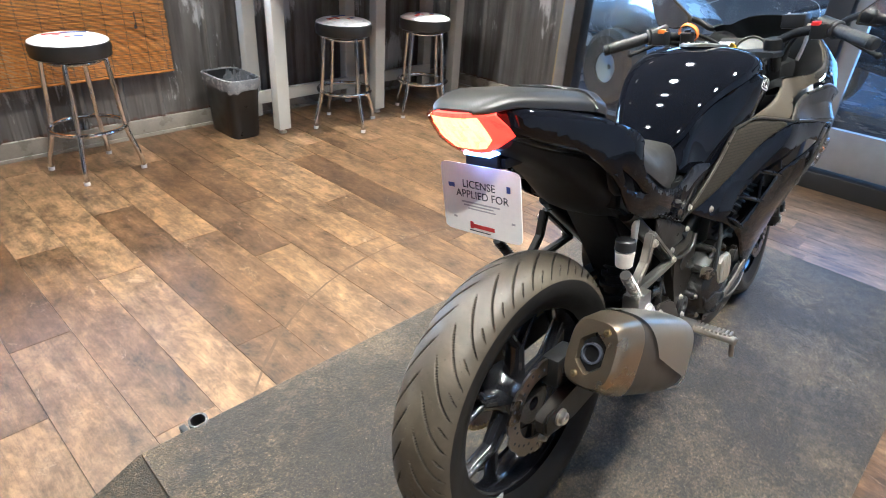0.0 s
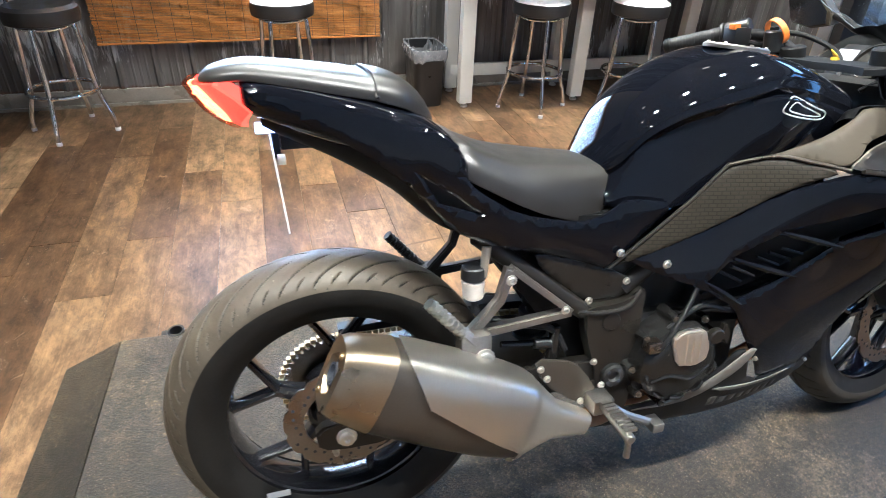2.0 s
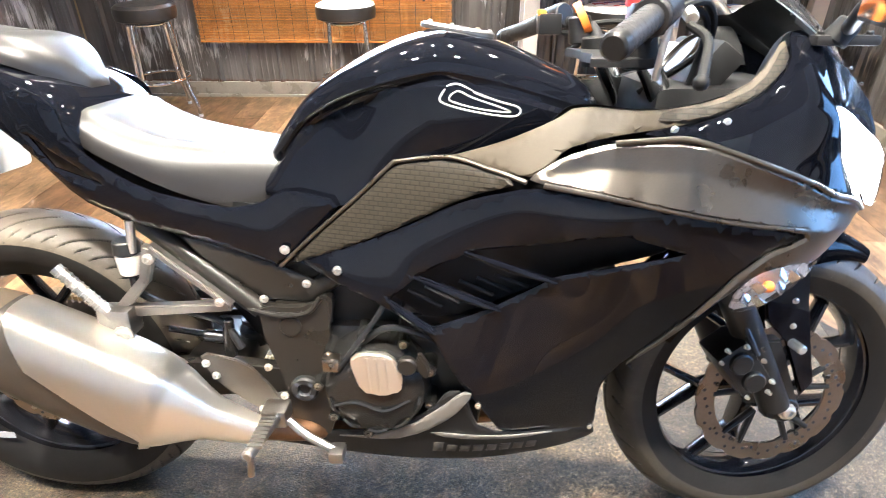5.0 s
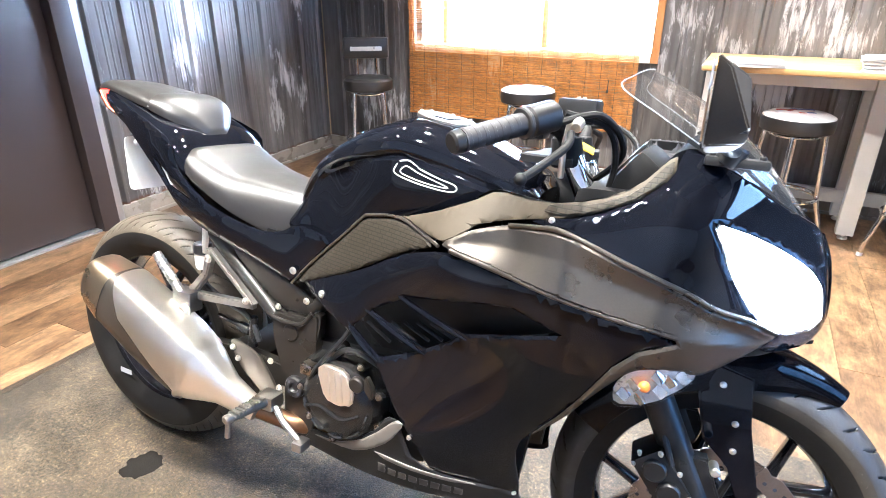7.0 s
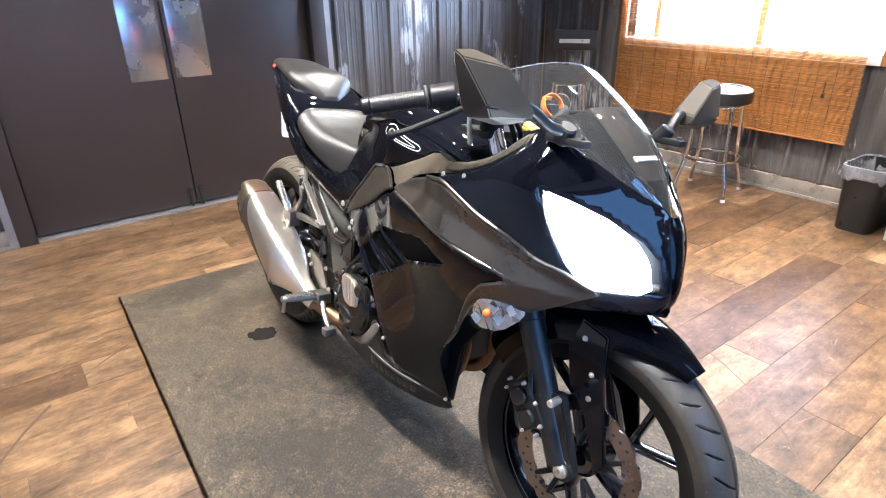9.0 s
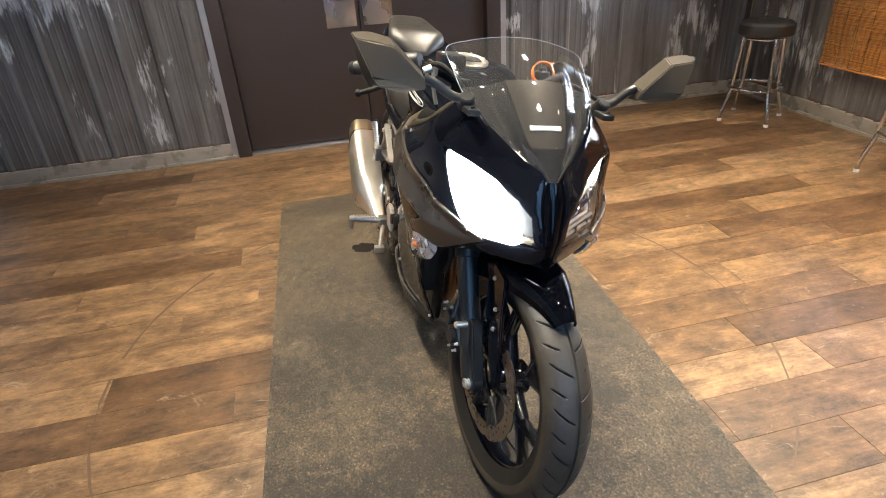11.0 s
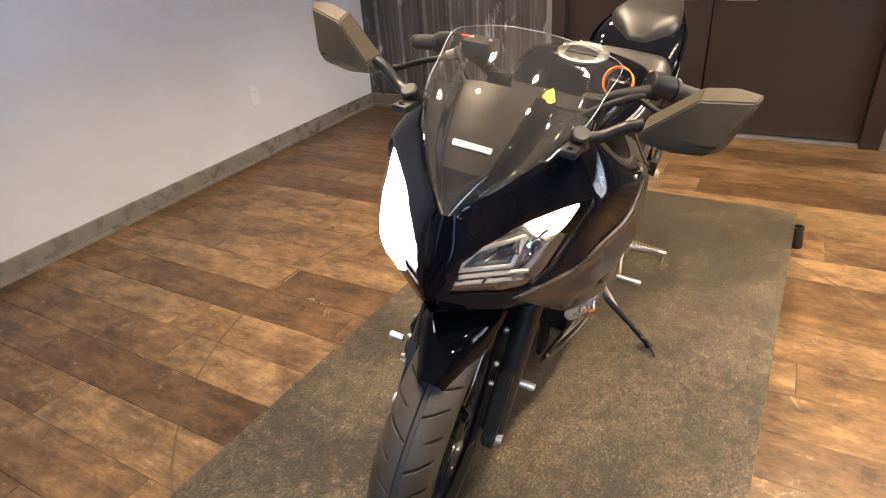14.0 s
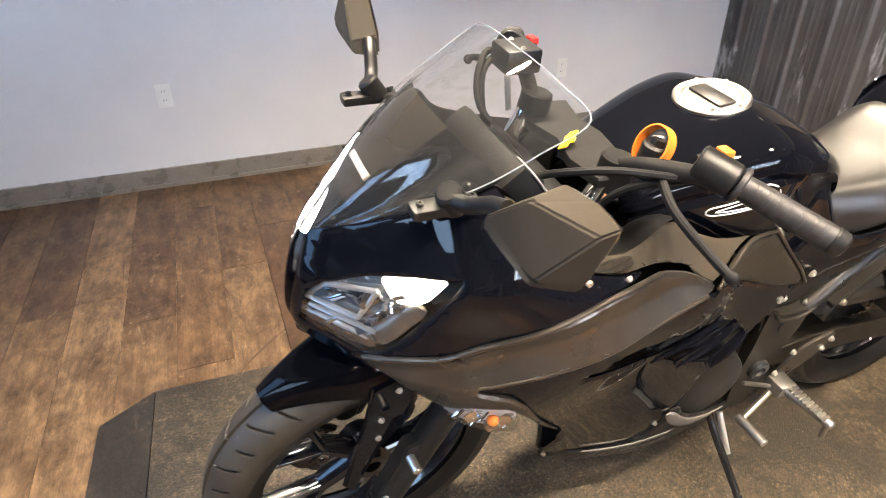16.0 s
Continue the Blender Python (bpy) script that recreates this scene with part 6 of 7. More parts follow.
def tail_side(sgn):
    out = [(-0.095, 0.944), (0.041, 0.914), (0.126, 0.890), (0.205, 0.856), (0.215, 0.80), (0.240, 0.768), (0.314, 0.718), (0.436, 0.684), (0.492, 0.690), (0.535, 0.716), (0.632, 0.700), (0.580, 0.642), (0.514, 0.576), (0.484, 0.587), (0.393, 0.628), (0.269, 0.663), (0.2, 0.70), (0.144, 0.774), (0.072, 0.835), (0.002, 0.880), (-0.085, 0.911)]
    t = part("tail_fairing", panel(out, TAIL, sgn, 0.0, step=0.014, crown=0.004, holes=([(0.150, 0.800), (0.205, 0.762), (0.245, 0.728), (0.178, 0.752)],)), GLOSS, bike, "gloss black tail fairing")
    part("tail_recess", panel([(0.13, 0.81), (0.22, 0.77), (0.26, 0.715), (0.16, 0.74)], TAIL, sgn, -0.022, 0.002, 0.02), PLASTIC, t)
    bm = bmesh.new()
    hexbolt(bm, (0.528, sgn * 0.124, 0.612), (0, sgn, 0), 0.008, 0.006)
    pieces("bolt", bm, STEEL, t)
    g = part("frame_cover", panel([(0.354, 0.638), (0.52, 0.572), (0.590, 0.535), (0.565, 0.505), (0.466, 0.508), (0.372, 0.600)], TAIL, sgn, -0.006, 0.004, 0.016, 0.004), FRAMEBLK, bike, "dark satin frame cover")
    bm = bmesh.new()
    for x, z in ((0.478, 0.514), (0.556, 0.545)):
        hexbolt(bm, (x, sgn * 0.114, z), (0, sgn, 0), 0.0075, 0.006)
    pieces("bolt", bm, STEEL, g)


both(tail_side)
bm = bmesh.new()
rings = []
for x, zt, zb, w in smooth_rows(np.array([(-0.075, 0.940, 0.872, 0.058), (-0.04, 0.935, 0.852, 0.066), (0.035, 0.91, 0.812, 0.078), (0.122, 0.88, 0.752, 0.090), (0.205, 0.845, 0.675, 0.096), (0.30, 0.735, 0.642, 0.098)]), np.linspace(0, 5, 26)):
    rings.append([bm.verts.new((x, a, (zt + zb) / 2 + b)) for a, b in squircle(w, (zt - zb) / 2, 20, 3.2)])
skin(bm, rings)
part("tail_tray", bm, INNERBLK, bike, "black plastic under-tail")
bm = bmesh.new()
rings = []
for x, zt, zb, w in smooth_rows(np.array([(-0.098, 0.954, 0.905, 0.066), (-0.08, 0.956, 0.890, 0.080), (0.0, 0.940, 0.855, 0.108), (0.10, 0.914, 0.820, 0.132), (0.165, 0.886, 0.790, 0.144), (0.205, 0.858, 0.765, 0.144), (0.228, 0.830, 0.755, 0.132)]), np.linspace(0, 6, 31)):
    rings.append([bm.verts.new((x, a, (zt + zb) / 2 + b)) for a, b in squircle(w, (zt - zb) / 2, 28, 3.4)])
skin(bm, rings)
part("seat_cowl", bm, GLOSS, bike, "gloss black cowl round the pillion seat", 50)

# tail lamp: a wedge drawn out to a point on each side
TAIL_ROWS = [(0.872, -0.120, 0.024, 0.014), (0.884, -0.138, 0.048, 0.035), (0.902, -0.157, 0.073, 0.068), (0.922, -0.171, 0.072, 0.062), (0.942, -0.181, 0.068, 0.046), (0.949, -0.174, 0.064, 0.042)]


def tail_sheet(rows_in, back, spread, thick):
    bm = bmesh.new()
    rows = []
    for z, xc, w, sweep in rows_in:
        rows.append([bm.verts.new((xc + back + sweep * abs(t * spread) ** 3.2, w * t * spread, z)) for t in np.linspace(-1, 1, 21)])
    skin(bm, rows, False, False)
    bmesh.ops.solidify(bm, geom=bm.faces[:], thickness=thick)
    return bm


tail_lamp = part("tail_lamp", tail_sheet(TAIL_ROWS, 0.0, 1.0, 0.003), REDLENS, bike, "glowing red tail lamp", 60)
tail_lamp.visible_shadow = False
part("lit_reflector", tail_sheet(TAIL_ROWS, 0.014, 0.95, 0.002), TAILGLOW, tail_lamp)
part("lit_core", tail_sheet([(z, x + 0.004, w, q) for z, x, w, q in TAIL_ROWS[1:5]], 0.005, 0.72, 0.002), TAILHOT, tail_lamp, "white-hot lit core")
bm = bmesh.new()
for z, xc, w, sweep in TAIL_ROWS[1:4]:
    for k in range(9):
        t = (-1 + k / 4) * 0.62
        bmesh.ops.create_icosphere(bm, subdivisions=1, radius=0.0030, matrix=Matrix.Translation((xc + 0.006 + sweep * abs(t) ** 3.2, w * t, z + 0.006)))
part("lit_bulbs", bm, TAILHOT, tail_lamp)

# number plate, with its hanger
pm = Matrix.Translation((-0.058, 0.030, 0.765)) @ Matrix.Rotation(radians(-4), 4, "Y")
bm = bmesh.new()
skin(bm, [[bm.verts.new(pm @ Vector((x, y, z))) for y, z in squircle(0.092, 0.069, 64, 14)] for x in (-0.001, 0.001)])
plate = part("number_plate", bm, WHITEPL, bike, "white temporary plate reading LICENSE APPLIED FOR")


def plate_text(body, size, y, z):
    c = bpy.data.curves.new("lettering", "FONT")
    c.body, c.size, c.align_x, c.align_y, c.extrude = body, size, "CENTER", "CENTER", 0.0002
    ob = new("lettering", c)
    ob.matrix_world = pm @ Matrix.Translation((-0.0013, y, z)) @ pose(0, 0, 0, 90, 0, -90)
    dg = bpy.context.evaluated_depsgraph_get()
    me = bpy.data.meshes.new_from_object(ob.evaluated_get(dg))
    me.transform(ob.matrix_world)
    bpy.data.objects.remove(ob)
    me.materials.clear()
    me.materials.append(INKDARK)
    t = new("lettering", me)
    t.parent = plate


plate_text("LICENSE", 0.021, 0.002, 0.030)
plate_text("APPLIED FOR", 0.021, -0.004, 0.010)
for y0, y1, z0, z1, mt in ((-0.045, 0.045, -0.007, -0.004, INKGREY), (-0.04, 0.03, -0.013, -0.0105, INKGREY), (-0.03, 0.035, -0.019, -0.0165, INKGREY), (-0.02, 0.03, -0.056, -0.048, INKRED), (-0.028, -0.02, -0.058, -0.044, INKRED), (-0.03, 0.02, -0.063, -0.061, INKDARK), (-0.075, -0.060, 0.020, 0.028, INKBLUE), (0.062, 0.070, 0.028, 0.040, INKBLUE), (-0.068, -0.060, -0.042, -0.038, INKGREY), (0.070, 0.078, -0.032, -0.028, INKGREY)):
    bm = bmesh.new()
    box(bm, (-0.0016, -y1, z0), (-0.0011, -y0, z1), 0.0, pm)
    part("print_bar", bm, mt, plate)
bm = bmesh.new()
box(bm, (-0.062, -0.012, 0.815), (-0.05, 0.06, 0.875), 0.003)
box(bm, (-0.05, -0.02, 0.83), (0.02, 0.05, 0.85), 0.004)
part("plate_bracket", bm, PLASTIC, bike)
bm = bmesh.new()
for y in (-0.03, 0.085):
    rod(bm, (-0.057, y, 0.818), (-0.045, y, 0.818), 0.009, 0.009, 12)
pieces("bolt", bm, WHITEPL, plate)
bm = bmesh.new()
box(bm, (-0.085, -0.014, 0.858), (-0.055, 0.044, 0.866), 0.002)
part("plate_lamp", bm, PLATELAMP, bike, "bluish number plate lamp")

# ---- exhaust ----
def muffler_ring(bm, s, hh, hw, grow=0.0, p=3.2, n=32):
    axis = [(-0.022, -0.190, 0.505), (0.30, -0.194, 0.346), (0.47, -0.168, 0.266)]
    a, b, c = (Vector(q) for q in axis)
    L1 = (b - a).length
    d1 = (b - a).normalized()
    if s <= L1:
        o, d = a + d1 * s, d1
    else:
        d = (c - b).normalized()
        o = b + d * (s - L1)
    up = Vector((0, 0, 1)) - d * d.z
    up.normalize()
    side = Vector((0, -1, 0))
    return [bm.verts.new(o + side * x + up * z) for x, z in squircle(hw + grow, hh + grow, n, p)], o, d, up, side


EXH = [(0.0, 0.060, 0.044), (0.012, 0.066, 0.050), (0.075, 0.079, 0.058), (0.20, 0.083, 0.061), (0.30, 0.084, 0.060), (0.345, 0.080, 0.057), (0.385, 0.066, 0.048), (0.45, 0.036, 0.030), (0.54, 0.022, 0.020)]


def exh(s):
    i = max(k for k in range(len(EXH) - 1) if EXH[k][0] <= s)
    a, b = EXH[i], EXH[i + 1]
    f = (s - a[0]) / (b[0] - a[0])
    return a[1] + (b[1] - a[1]) * f, a[2] + (b[2] - a[2]) * f


bm = bmesh.new()
skin(bm, [muffler_ring(bm, s, *exh(s))[0] for s in (0.075, 0.14, 0.20, 0.26, 0.30, 0.345, 0.365, 0.385)])
muffler = part("muffler", bm, DARKSTEEL, bike, "grey steel muffler with brushed heat shield")
bm = bmesh.new()
skin(bm, [muffler_ring(bm, s, *exh(s), g)[0] for s, g in ((0.368, 0.002), (0.387, 0.002), (0.42, 0.0), (0.45, 0.0), (0.5, 0.0), (0.539, 0.0))])
part("front_taper", bm, STEEL, muffler, "brushed steel taper")
bm = bmesh.new()
rings = [muffler_ring(bm, s, *exh(s), 0.0015)[0] for s in (0.081, 0.075, 0.04, 0.012, 0.0)]
_r, o, d, up, side = muffler_ring(bm, 0.0005, 0.001, 0.001, 0, 2, 3)
for vv in _r:
    bm.verts.remove(vv)


def hex_ring(s, w, h):
    """A tall six-sided ring round the outlet."""
    out = []
    for i in range(32):
        a = 2 * math.pi * (i + 0.5) / 32
        k = math.cos(math.pi / 6) / math.cos((a + math.pi / 6) % (math.pi / 3) - math.pi / 6)
        out.append(bm.verts.new(o + d * s + side * (w * k * math.cos(a)) + up * (h * k * math.sin(a))))
    return out


last, deep = hex_ring(-0.001, 0.030, 0.042), hex_ring(0.018, 0.023, 0.034)
skin(bm, rings + [last, deep], True, False)
bm.faces.new(deep)
part("end_cap", bm, ENDCAP, muffler, "bronze-tinted faceted end cap", 20)
bm = bmesh.new()
oo = o - d * 0.001
for k in (-1, 1):
    hexbolt(bm, oo + up * 0.045 * k + side * 0.020 * k, -d, 0.007, 0.004)
pieces("bolt", bm, GOLD, muffler)
bm = bmesh.new()
u, v = side, up
rings = [[bm.verts.new(oo + d * s + u * a + v * b) for a, b in circle(r, 20)] for s, r in ((0.017, 0.020), (0.002, 0.020), (0.002, 0.016), (0.020, 0.016), (0.022, 0.001))]
skin(bm, rings, True, False)
part("outlet_pipe", bm, INKDARK, muffler, "black outlet hole")
# black plate added to put the recess's shade into colour
bm = bmesh.new()
skin(bm, [hex_ring(k, 0.0255, 0.0365) for k in (0.010, 0.012)])
part("outlet_recess", bm, INNERBLK, muffler, "black plate darkening the six-sided recess")
# heat shield wraps the outer and upper faces, cut along a stepped slanting edge
bm = bmesh.new()
rows = []
NS, NA = 26, 45
for i in range(NS):
    f = i / (NS - 1)
    row = []
    for k in range(NA):
        a = radians(-75 + 200 * k / (NA - 1))
        level = 0.083 * math.copysign(abs(math.sin(a)) ** (2 / 3.2), math.sin(a))
        start = float(np.interp(level, [-0.040, -0.010, 0.002, 0.083], [0.36, 0.2365, 0.166, 0.09]))
        s = start + (0.372 - start) * f
        hh, hw = exh(s)
        c, sn = math.cos(a), math.sin(a)
        px = (hw + 0.005) * math.copysign(abs(c) ** (2 / 3.2), c)
        pz = (hh + 0.005) * math.copysign(abs(sn) ** (2 / 3.2), sn)
        _r, o2, d2, up2, side2 = muffler_ring(bm, s, 0.001, 0.001, 0, 2, 3)
        for vv in _r:
            bm.verts.remove(vv)
        row.append(bm.verts.new(o2 + side2 * px + up2 * pz))
    rows.append(row)
skin(bm, rows, False, False)
bmesh.ops.solidify(bm, geom=bm.faces[:], thickness=0.003)
part("heat_shield", bm, STEEL, muffler, "brushed stainless heat shield", 40)
bm = bmesh.new()
tube(bm, [(0.46, -0.165, 0.275), (0.53, -0.13, 0.245), (0.62, -0.08, 0.225), (0.80, -0.05, 0.225), (0.98, -0.05, 0.27), (1.03, -0.05, 0.37), (1.0, -0.05, 0.47)], 0.021, 14, 8)
tube(bm, [(0.80, 0.03, 0.225), (0.98, 0.05, 0.27), (1.03, 0.05, 0.37), (1.0, 0.05, 0.47)], 0.019, 14, 8)
pieces("header_pipe", bm, BRASS, bike, "heat-browned exhaust header pipes")

# ---- engine and frame ----
bm = bmesh.new()
box(bm, (0.56, -0.105, 0.235), (0.86, 0.105, 0.46), 0.02)
engine = part("engine", bm, MATTE, bike, "dull black twin-cylinder engine")
bm = bmesh.new()
box(bm, (0.72, -0.115, 0.42), (0.95, 0.115, 0.62), 0.02, Matrix.Translation((0.83, 0, 0.5)) @ Matrix.Rotation(radians(12), 4, "Y") @ Matrix.Translation((-0.83, 0, -0.5)))
part("cylinder_block", bm, MATTE, engine)
# added filler that closes the bright gap through the engine bay
bm = bmesh.new()
box(bm, (0.50, -0.085, 0.40), (0.76, 0.085, 0.60), 0.02)
part("intake_housing", bm, MATTE, engine)
for i in range(7):
    bm = bmesh.new()
    z = 0.445 + i * 0.021
    box(bm, (0.74 - i * 0.004, -0.122, z), (0.93 - i * 0.004, 0.122, z + 0.006), 0.002)
    part("cooling_fin", bm, MATTE, engine)
bm = bmesh.new()
m = y_axis(0.672, -0.10, 0.360)
turned(bm, [(0.098, 0.0), (0.098, 0.03), (0.092, 0.045), (0.088, 0.060), (0.076, 0.070), (0.06, 0.074), (0.001, 0.076)], m, 48)
for k in range(5):
    a = radians(200 + 36 * k)
    tube(bm, [(0.672 + 0.080 * math.cos(a + f), -0.172 + 0.004 * abs(f) * 5, 0.360 + 0.080 * math.sin(a + f)) for f in (-0.2, 0, 0.2)], 0.004, 6, 3)
tube(bm, [(0.602, -0.172, 0.335), (0.640, -0.176, 0.345), (0.690, -0.177, 0.330), (0.735, -0.172, 0.350)], 0.004, 6, 5)
pieces("clutch_cover", bm, CASE, engine, "black round clutch cover")
bm = bmesh.new()
slab(bm, chaikin([(0.632, 0.432), (0.652, 0.450), (0.706, 0.447), (0.724, 0.402), (0.720, 0.370), (0.690, 0.365), (0.652, 0.367)], 1), -0.168, -0.182, 0.004)
for k in range(3):
    rod(bm, (0.668 + 0.016 * k, -0.1825, 0.374), (0.664 + 0.015 * k, -0.1825, 0.440), 0.0022, n=6)
part("cover_plate", bm, STEEL, engine, "machined silver cover plate")
bm = bmesh.new()
slab(bm, chaikin([(0.745, 0.42), (0.752, 0.452), (0.772, 0.42), (0.765, 0.395)], 1), -0.165, -0.180, 0.003)
rod(bm, (0.732, -0.17, 0.425), (0.732, -0.186, 0.425), 0.017, 0.017, 18, 0.003)
part("oil_filler", bm, FRAMEBLK, engine)
for k in range(9):
    bm = bmesh.new()
    a = radians(20 + 40 * k)
    p = (0.672 + 0.103 * math.cos(a), -0.125, 0.360 + 0.103 * math.sin(a))
    rod(bm, (p[0], -0.105, p[2]), (p[0], -0.152, p[2]), 0.013, 0.010, 12)
    part("cover_boss", bm, CASE, engine)
    bm = bmesh.new()
    hexbolt(bm, (p[0], -0.152, p[2]), (0, -1, 0), 0.0065, 0.007)
    part("cover_bolt", bm, DISC, engine)
bm = bmesh.new()
tube(bm, [(0.60, -0.16, 0.385), (0.62, -0.172, 0.42), (0.655, -0.165, 0.47), (0.69, -0.15, 0.52), (0.72, -0.13, 0.60)], 0.005, 8, 6)
tube(bm, [(0.64, -0.15, 0.44), (0.70, -0.155, 0.485), (0.78, -0.15, 0.46)], 0.006, 8, 6)
part("clutch_cable", bm, PLASTIC, engine)
bm = bmesh.new()
box(bm, (0.585, -0.175, 0.405), (0.615, -0.150, 0.430), 0.004)
rod(bm, (0.60, -0.15, 0.40), (0.635, -0.17, 0.395), 0.006, n=10)
hexbolt(bm, (0.602, -0.176, 0.418), (0, -1, 0), 0.006, 0.006)
part("clutch_arm", bm, DISC, engine)
bm = bmesh.new()
turned(bm, [(0.092, 0.0), (0.092, 0.025), (0.085, 0.045), (0.06, 0.052), (0.001, 0.054)], y_axis(0.70, 0.10, 0.36, True), 40)
part("alternator_cover", bm, MATTE, engine, "black alternator cover")
bm = bmesh.new()
box(bm, (1.005, -0.14, 0.33), (1.035, 0.14, 0.60), 0.006)
radiator = part("radiator", bm, PLASTIC, bike, "black radiator")
bm = bmesh.new()
slab(bm, [(0.50, 0.66), (0.66, 0.70), (0.98, 0.80), (1.02, 0.62), (0.95, 0.55), (0.72, 0.56), (0.58, 0.52)], -0.085, 0.085, 0.01)
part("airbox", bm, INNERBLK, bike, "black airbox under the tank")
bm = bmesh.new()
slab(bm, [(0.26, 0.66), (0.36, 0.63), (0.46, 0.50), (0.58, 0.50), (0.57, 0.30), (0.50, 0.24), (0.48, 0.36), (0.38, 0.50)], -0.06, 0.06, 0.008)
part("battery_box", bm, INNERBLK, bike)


def frame_side(sgn):
    out = [(0.462, 0.512), (0.500, 0.497), (0.560, 0.501), (0.585, 0.530), (0.602, 0.518), (0.590, 0.46), (0.592, 0.31), (0.585, 0.253), (0.566, 0.205), (0.520, 0.205), (0.503, 0.250), (0.505, 0.345), (0.478, 0.43)]
    bm = bmesh.new()
    slab(bm, chaikin(out, 1), sgn * 0.095, sgn * 0.128, 0.006)
    f = part("frame_plate", bm, FRAMEBLK, bike, "dark satin pivot plate of the frame")
    bm = bmesh.new()
    tube(bm, [(0.452, sgn * 0.124, 0.500), (0.50, sgn * 0.131, 0.492), (0.555, sgn * 0.131, 0.497), (0.582, sgn * 0.128, 0.526)], 0.005, 8, 6)
    part("frame_lip", bm, FRAMEBLK, f)
    bm = bmesh.new()
    rod(bm, (0.524, sgn * 0.124, 0.468), (0.524, sgn * 0.131, 0.468), 0.020, 0.020, 24, 0.002)
    part("plug", bm, FRAMEBLK, f)
    bm = bmesh.new()
    turned(bm, [(0.026, 0.0), (0.026, 0.010), (0.022, 0.014), (0.013, 0.014), (0.010, 0.008), (0.001, 0.008)], y_axis(0.539, sgn * 0.126, 0.341, sgn > 0), 28)
    piv = part("pivot_cap", bm, MATTE, f)
    bm = bmesh.new()
    for k in range(4):
        a = radians(45 + 90 * k)
        rod(bm, (0.539 + 0.0175 * math.cos(a), sgn * 0.138, 0.341 + 0.0175 * math.sin(a)), (0.539 + 0.0175 * math.cos(a), sgn * 0.1405, 0.341 + 0.0175 * math.sin(a)), 0.004, n=10)
    pieces("pivot_hole", bm, INKDARK, f)
    bm = bmesh.new()
    rod(bm, (0.255, sgn * 0.100, 0.672), (0.47, sgn * 0.112, 0.492), 0.017, 0.017, 16)
    part("seat_rail", bm, FRAMEBLK, bike, "black seat rail tube")
    bm = bmesh.new()
    tube(bm, [(0.56, sgn * 0.095, 0.52), (0.66, sgn * 0.100, 0.60), (0.80, sgn * 0.095, 0.72), (0.98, sgn * 0.06, 0.83)], 0.018, 12, 6)
    part("main_tube", bm, FRAMEBLK, bike, "black main frame tube")
    # pillion peg hanger
    A, B, C = (0.305, 0.620), (0.428, 0.512), (0.240, 0.498)
    bm = bmesh.new()
    t = 0.009

    def strut(p, q, w0, w1):
        d = Vector((q[0] - p[0], 0, q[1] - p[1])).normalized()
        n = Vector((-d.z, 0, d.x))
        P, Q = Vector((p[0], 0, p[1])), Vector((q[0], 0, q[1]))
        pts = [P + n * w0, Q + n * w1, Q - n * w1, P - n * w0]
        slab(bm, [(a.x, a.z) for a in pts], sgn * 0.126, sgn * 0.146, 0.003)

    strut(A, B, 0.006, 0.006)
    strut(A, (0.285, 0.555), 0.010, 0.008)
    strut((0.287, 0.560), (0.232, 0.500), 0.008, 0.010)
    strut(B, C, 0.008, 0.010)
    box(bm, (0.205, sgn * 0.150 - 0.020, 0.462), (0.262, sgn * 0.150 + 0.020, 0.512), 0.006)
    h = part("peg_hanger", bm, ALU if sgn < 0 else FRAMEBLK, bike, "cast aluminium pillion peg hanger" if sgn < 0 else "black pillion peg hanger")
    bm = bmesh.new()
    for x, z, r in ((0.303, 0.600, 0.012), (0.412, 0.522, 0.010)):
        hexbolt(bm, (x, sgn * 0.146, z), (0, sgn, 0), r * 0.8, 0.007)
    hexbolt(bm, (0.247, sgn * 0.170, 0.466), (0, sgn, 0), 0.014, 0.012)
    pieces("bolt", bm, STEEL, h)
    bm = bmesh.new()
    p, q = Vector((0.232, sgn * 0.158, 0.492)), Vector((0.150, sgn * 0.160, 0.588))
    dd = (q - p).normalized()
    L = (q - p).length
    u, v = basis(dd)
    st = [(0, 0.010), (0.003, 0.0125), (L * 0.22, 0.0125)]
    for k in range(8):
        s = L * (0.25 + 0.09 * k)
        st += [(s, 0.0105), (s + 0.001, 0.0122), (s + 0.004, 0.0122), (s + 0.005, 0.0105)]
    st += [(L - 0.001, 0.011)]
    skin(bm, [ring(bm, p + dd * s, u, v, circle(rr, 10)) for s, rr in st])
    part("pillion_peg", bm, ALU if sgn < 0 else PLASTIC, h, "folded ribbed pillion peg")
    # rider peg
    bm = bmesh.new()
    box(bm, (0.470, sgn * 0.165 - 0.022, 0.292), (0.515, sgn * 0.165 + 0.022, 0.326), 0.005)
    rod(bm, (0.495, sgn * 0.18, 0.314), (0.482, sgn * 0.292, 0.318), 0.0125, 0.010, 12, 0.003)
    rod(bm, (0.484, sgn * 0.282, 0.315), (0.482, sgn * 0.285, 0.275), 0.006, 0.006, 10)
    for k in range(9):
        y = 0.195 + 0.010 * k
        box(bm, (0.479, sgn * y - 0.003, 0.324), (0.503, sgn * y + 0.003, 0.3305), 0.0)
    peg = part("rider_peg", bm, ALU, bike, "ribbed aluminium rider's footpeg")
    bm = bmesh.new()
    slab(bm, chaikin([(0.356, 0.425), (0.443, 0.403), (0.482, 0.350), (0.508, 0.298), (0.462, 0.296), (0.379, 0.361)], 1), sgn * 0.140, sgn * 0.147, 0.002)
    part("heel_guard", bm, SATIN, peg, "grey heel guard plate")
    bm = bmesh.new()
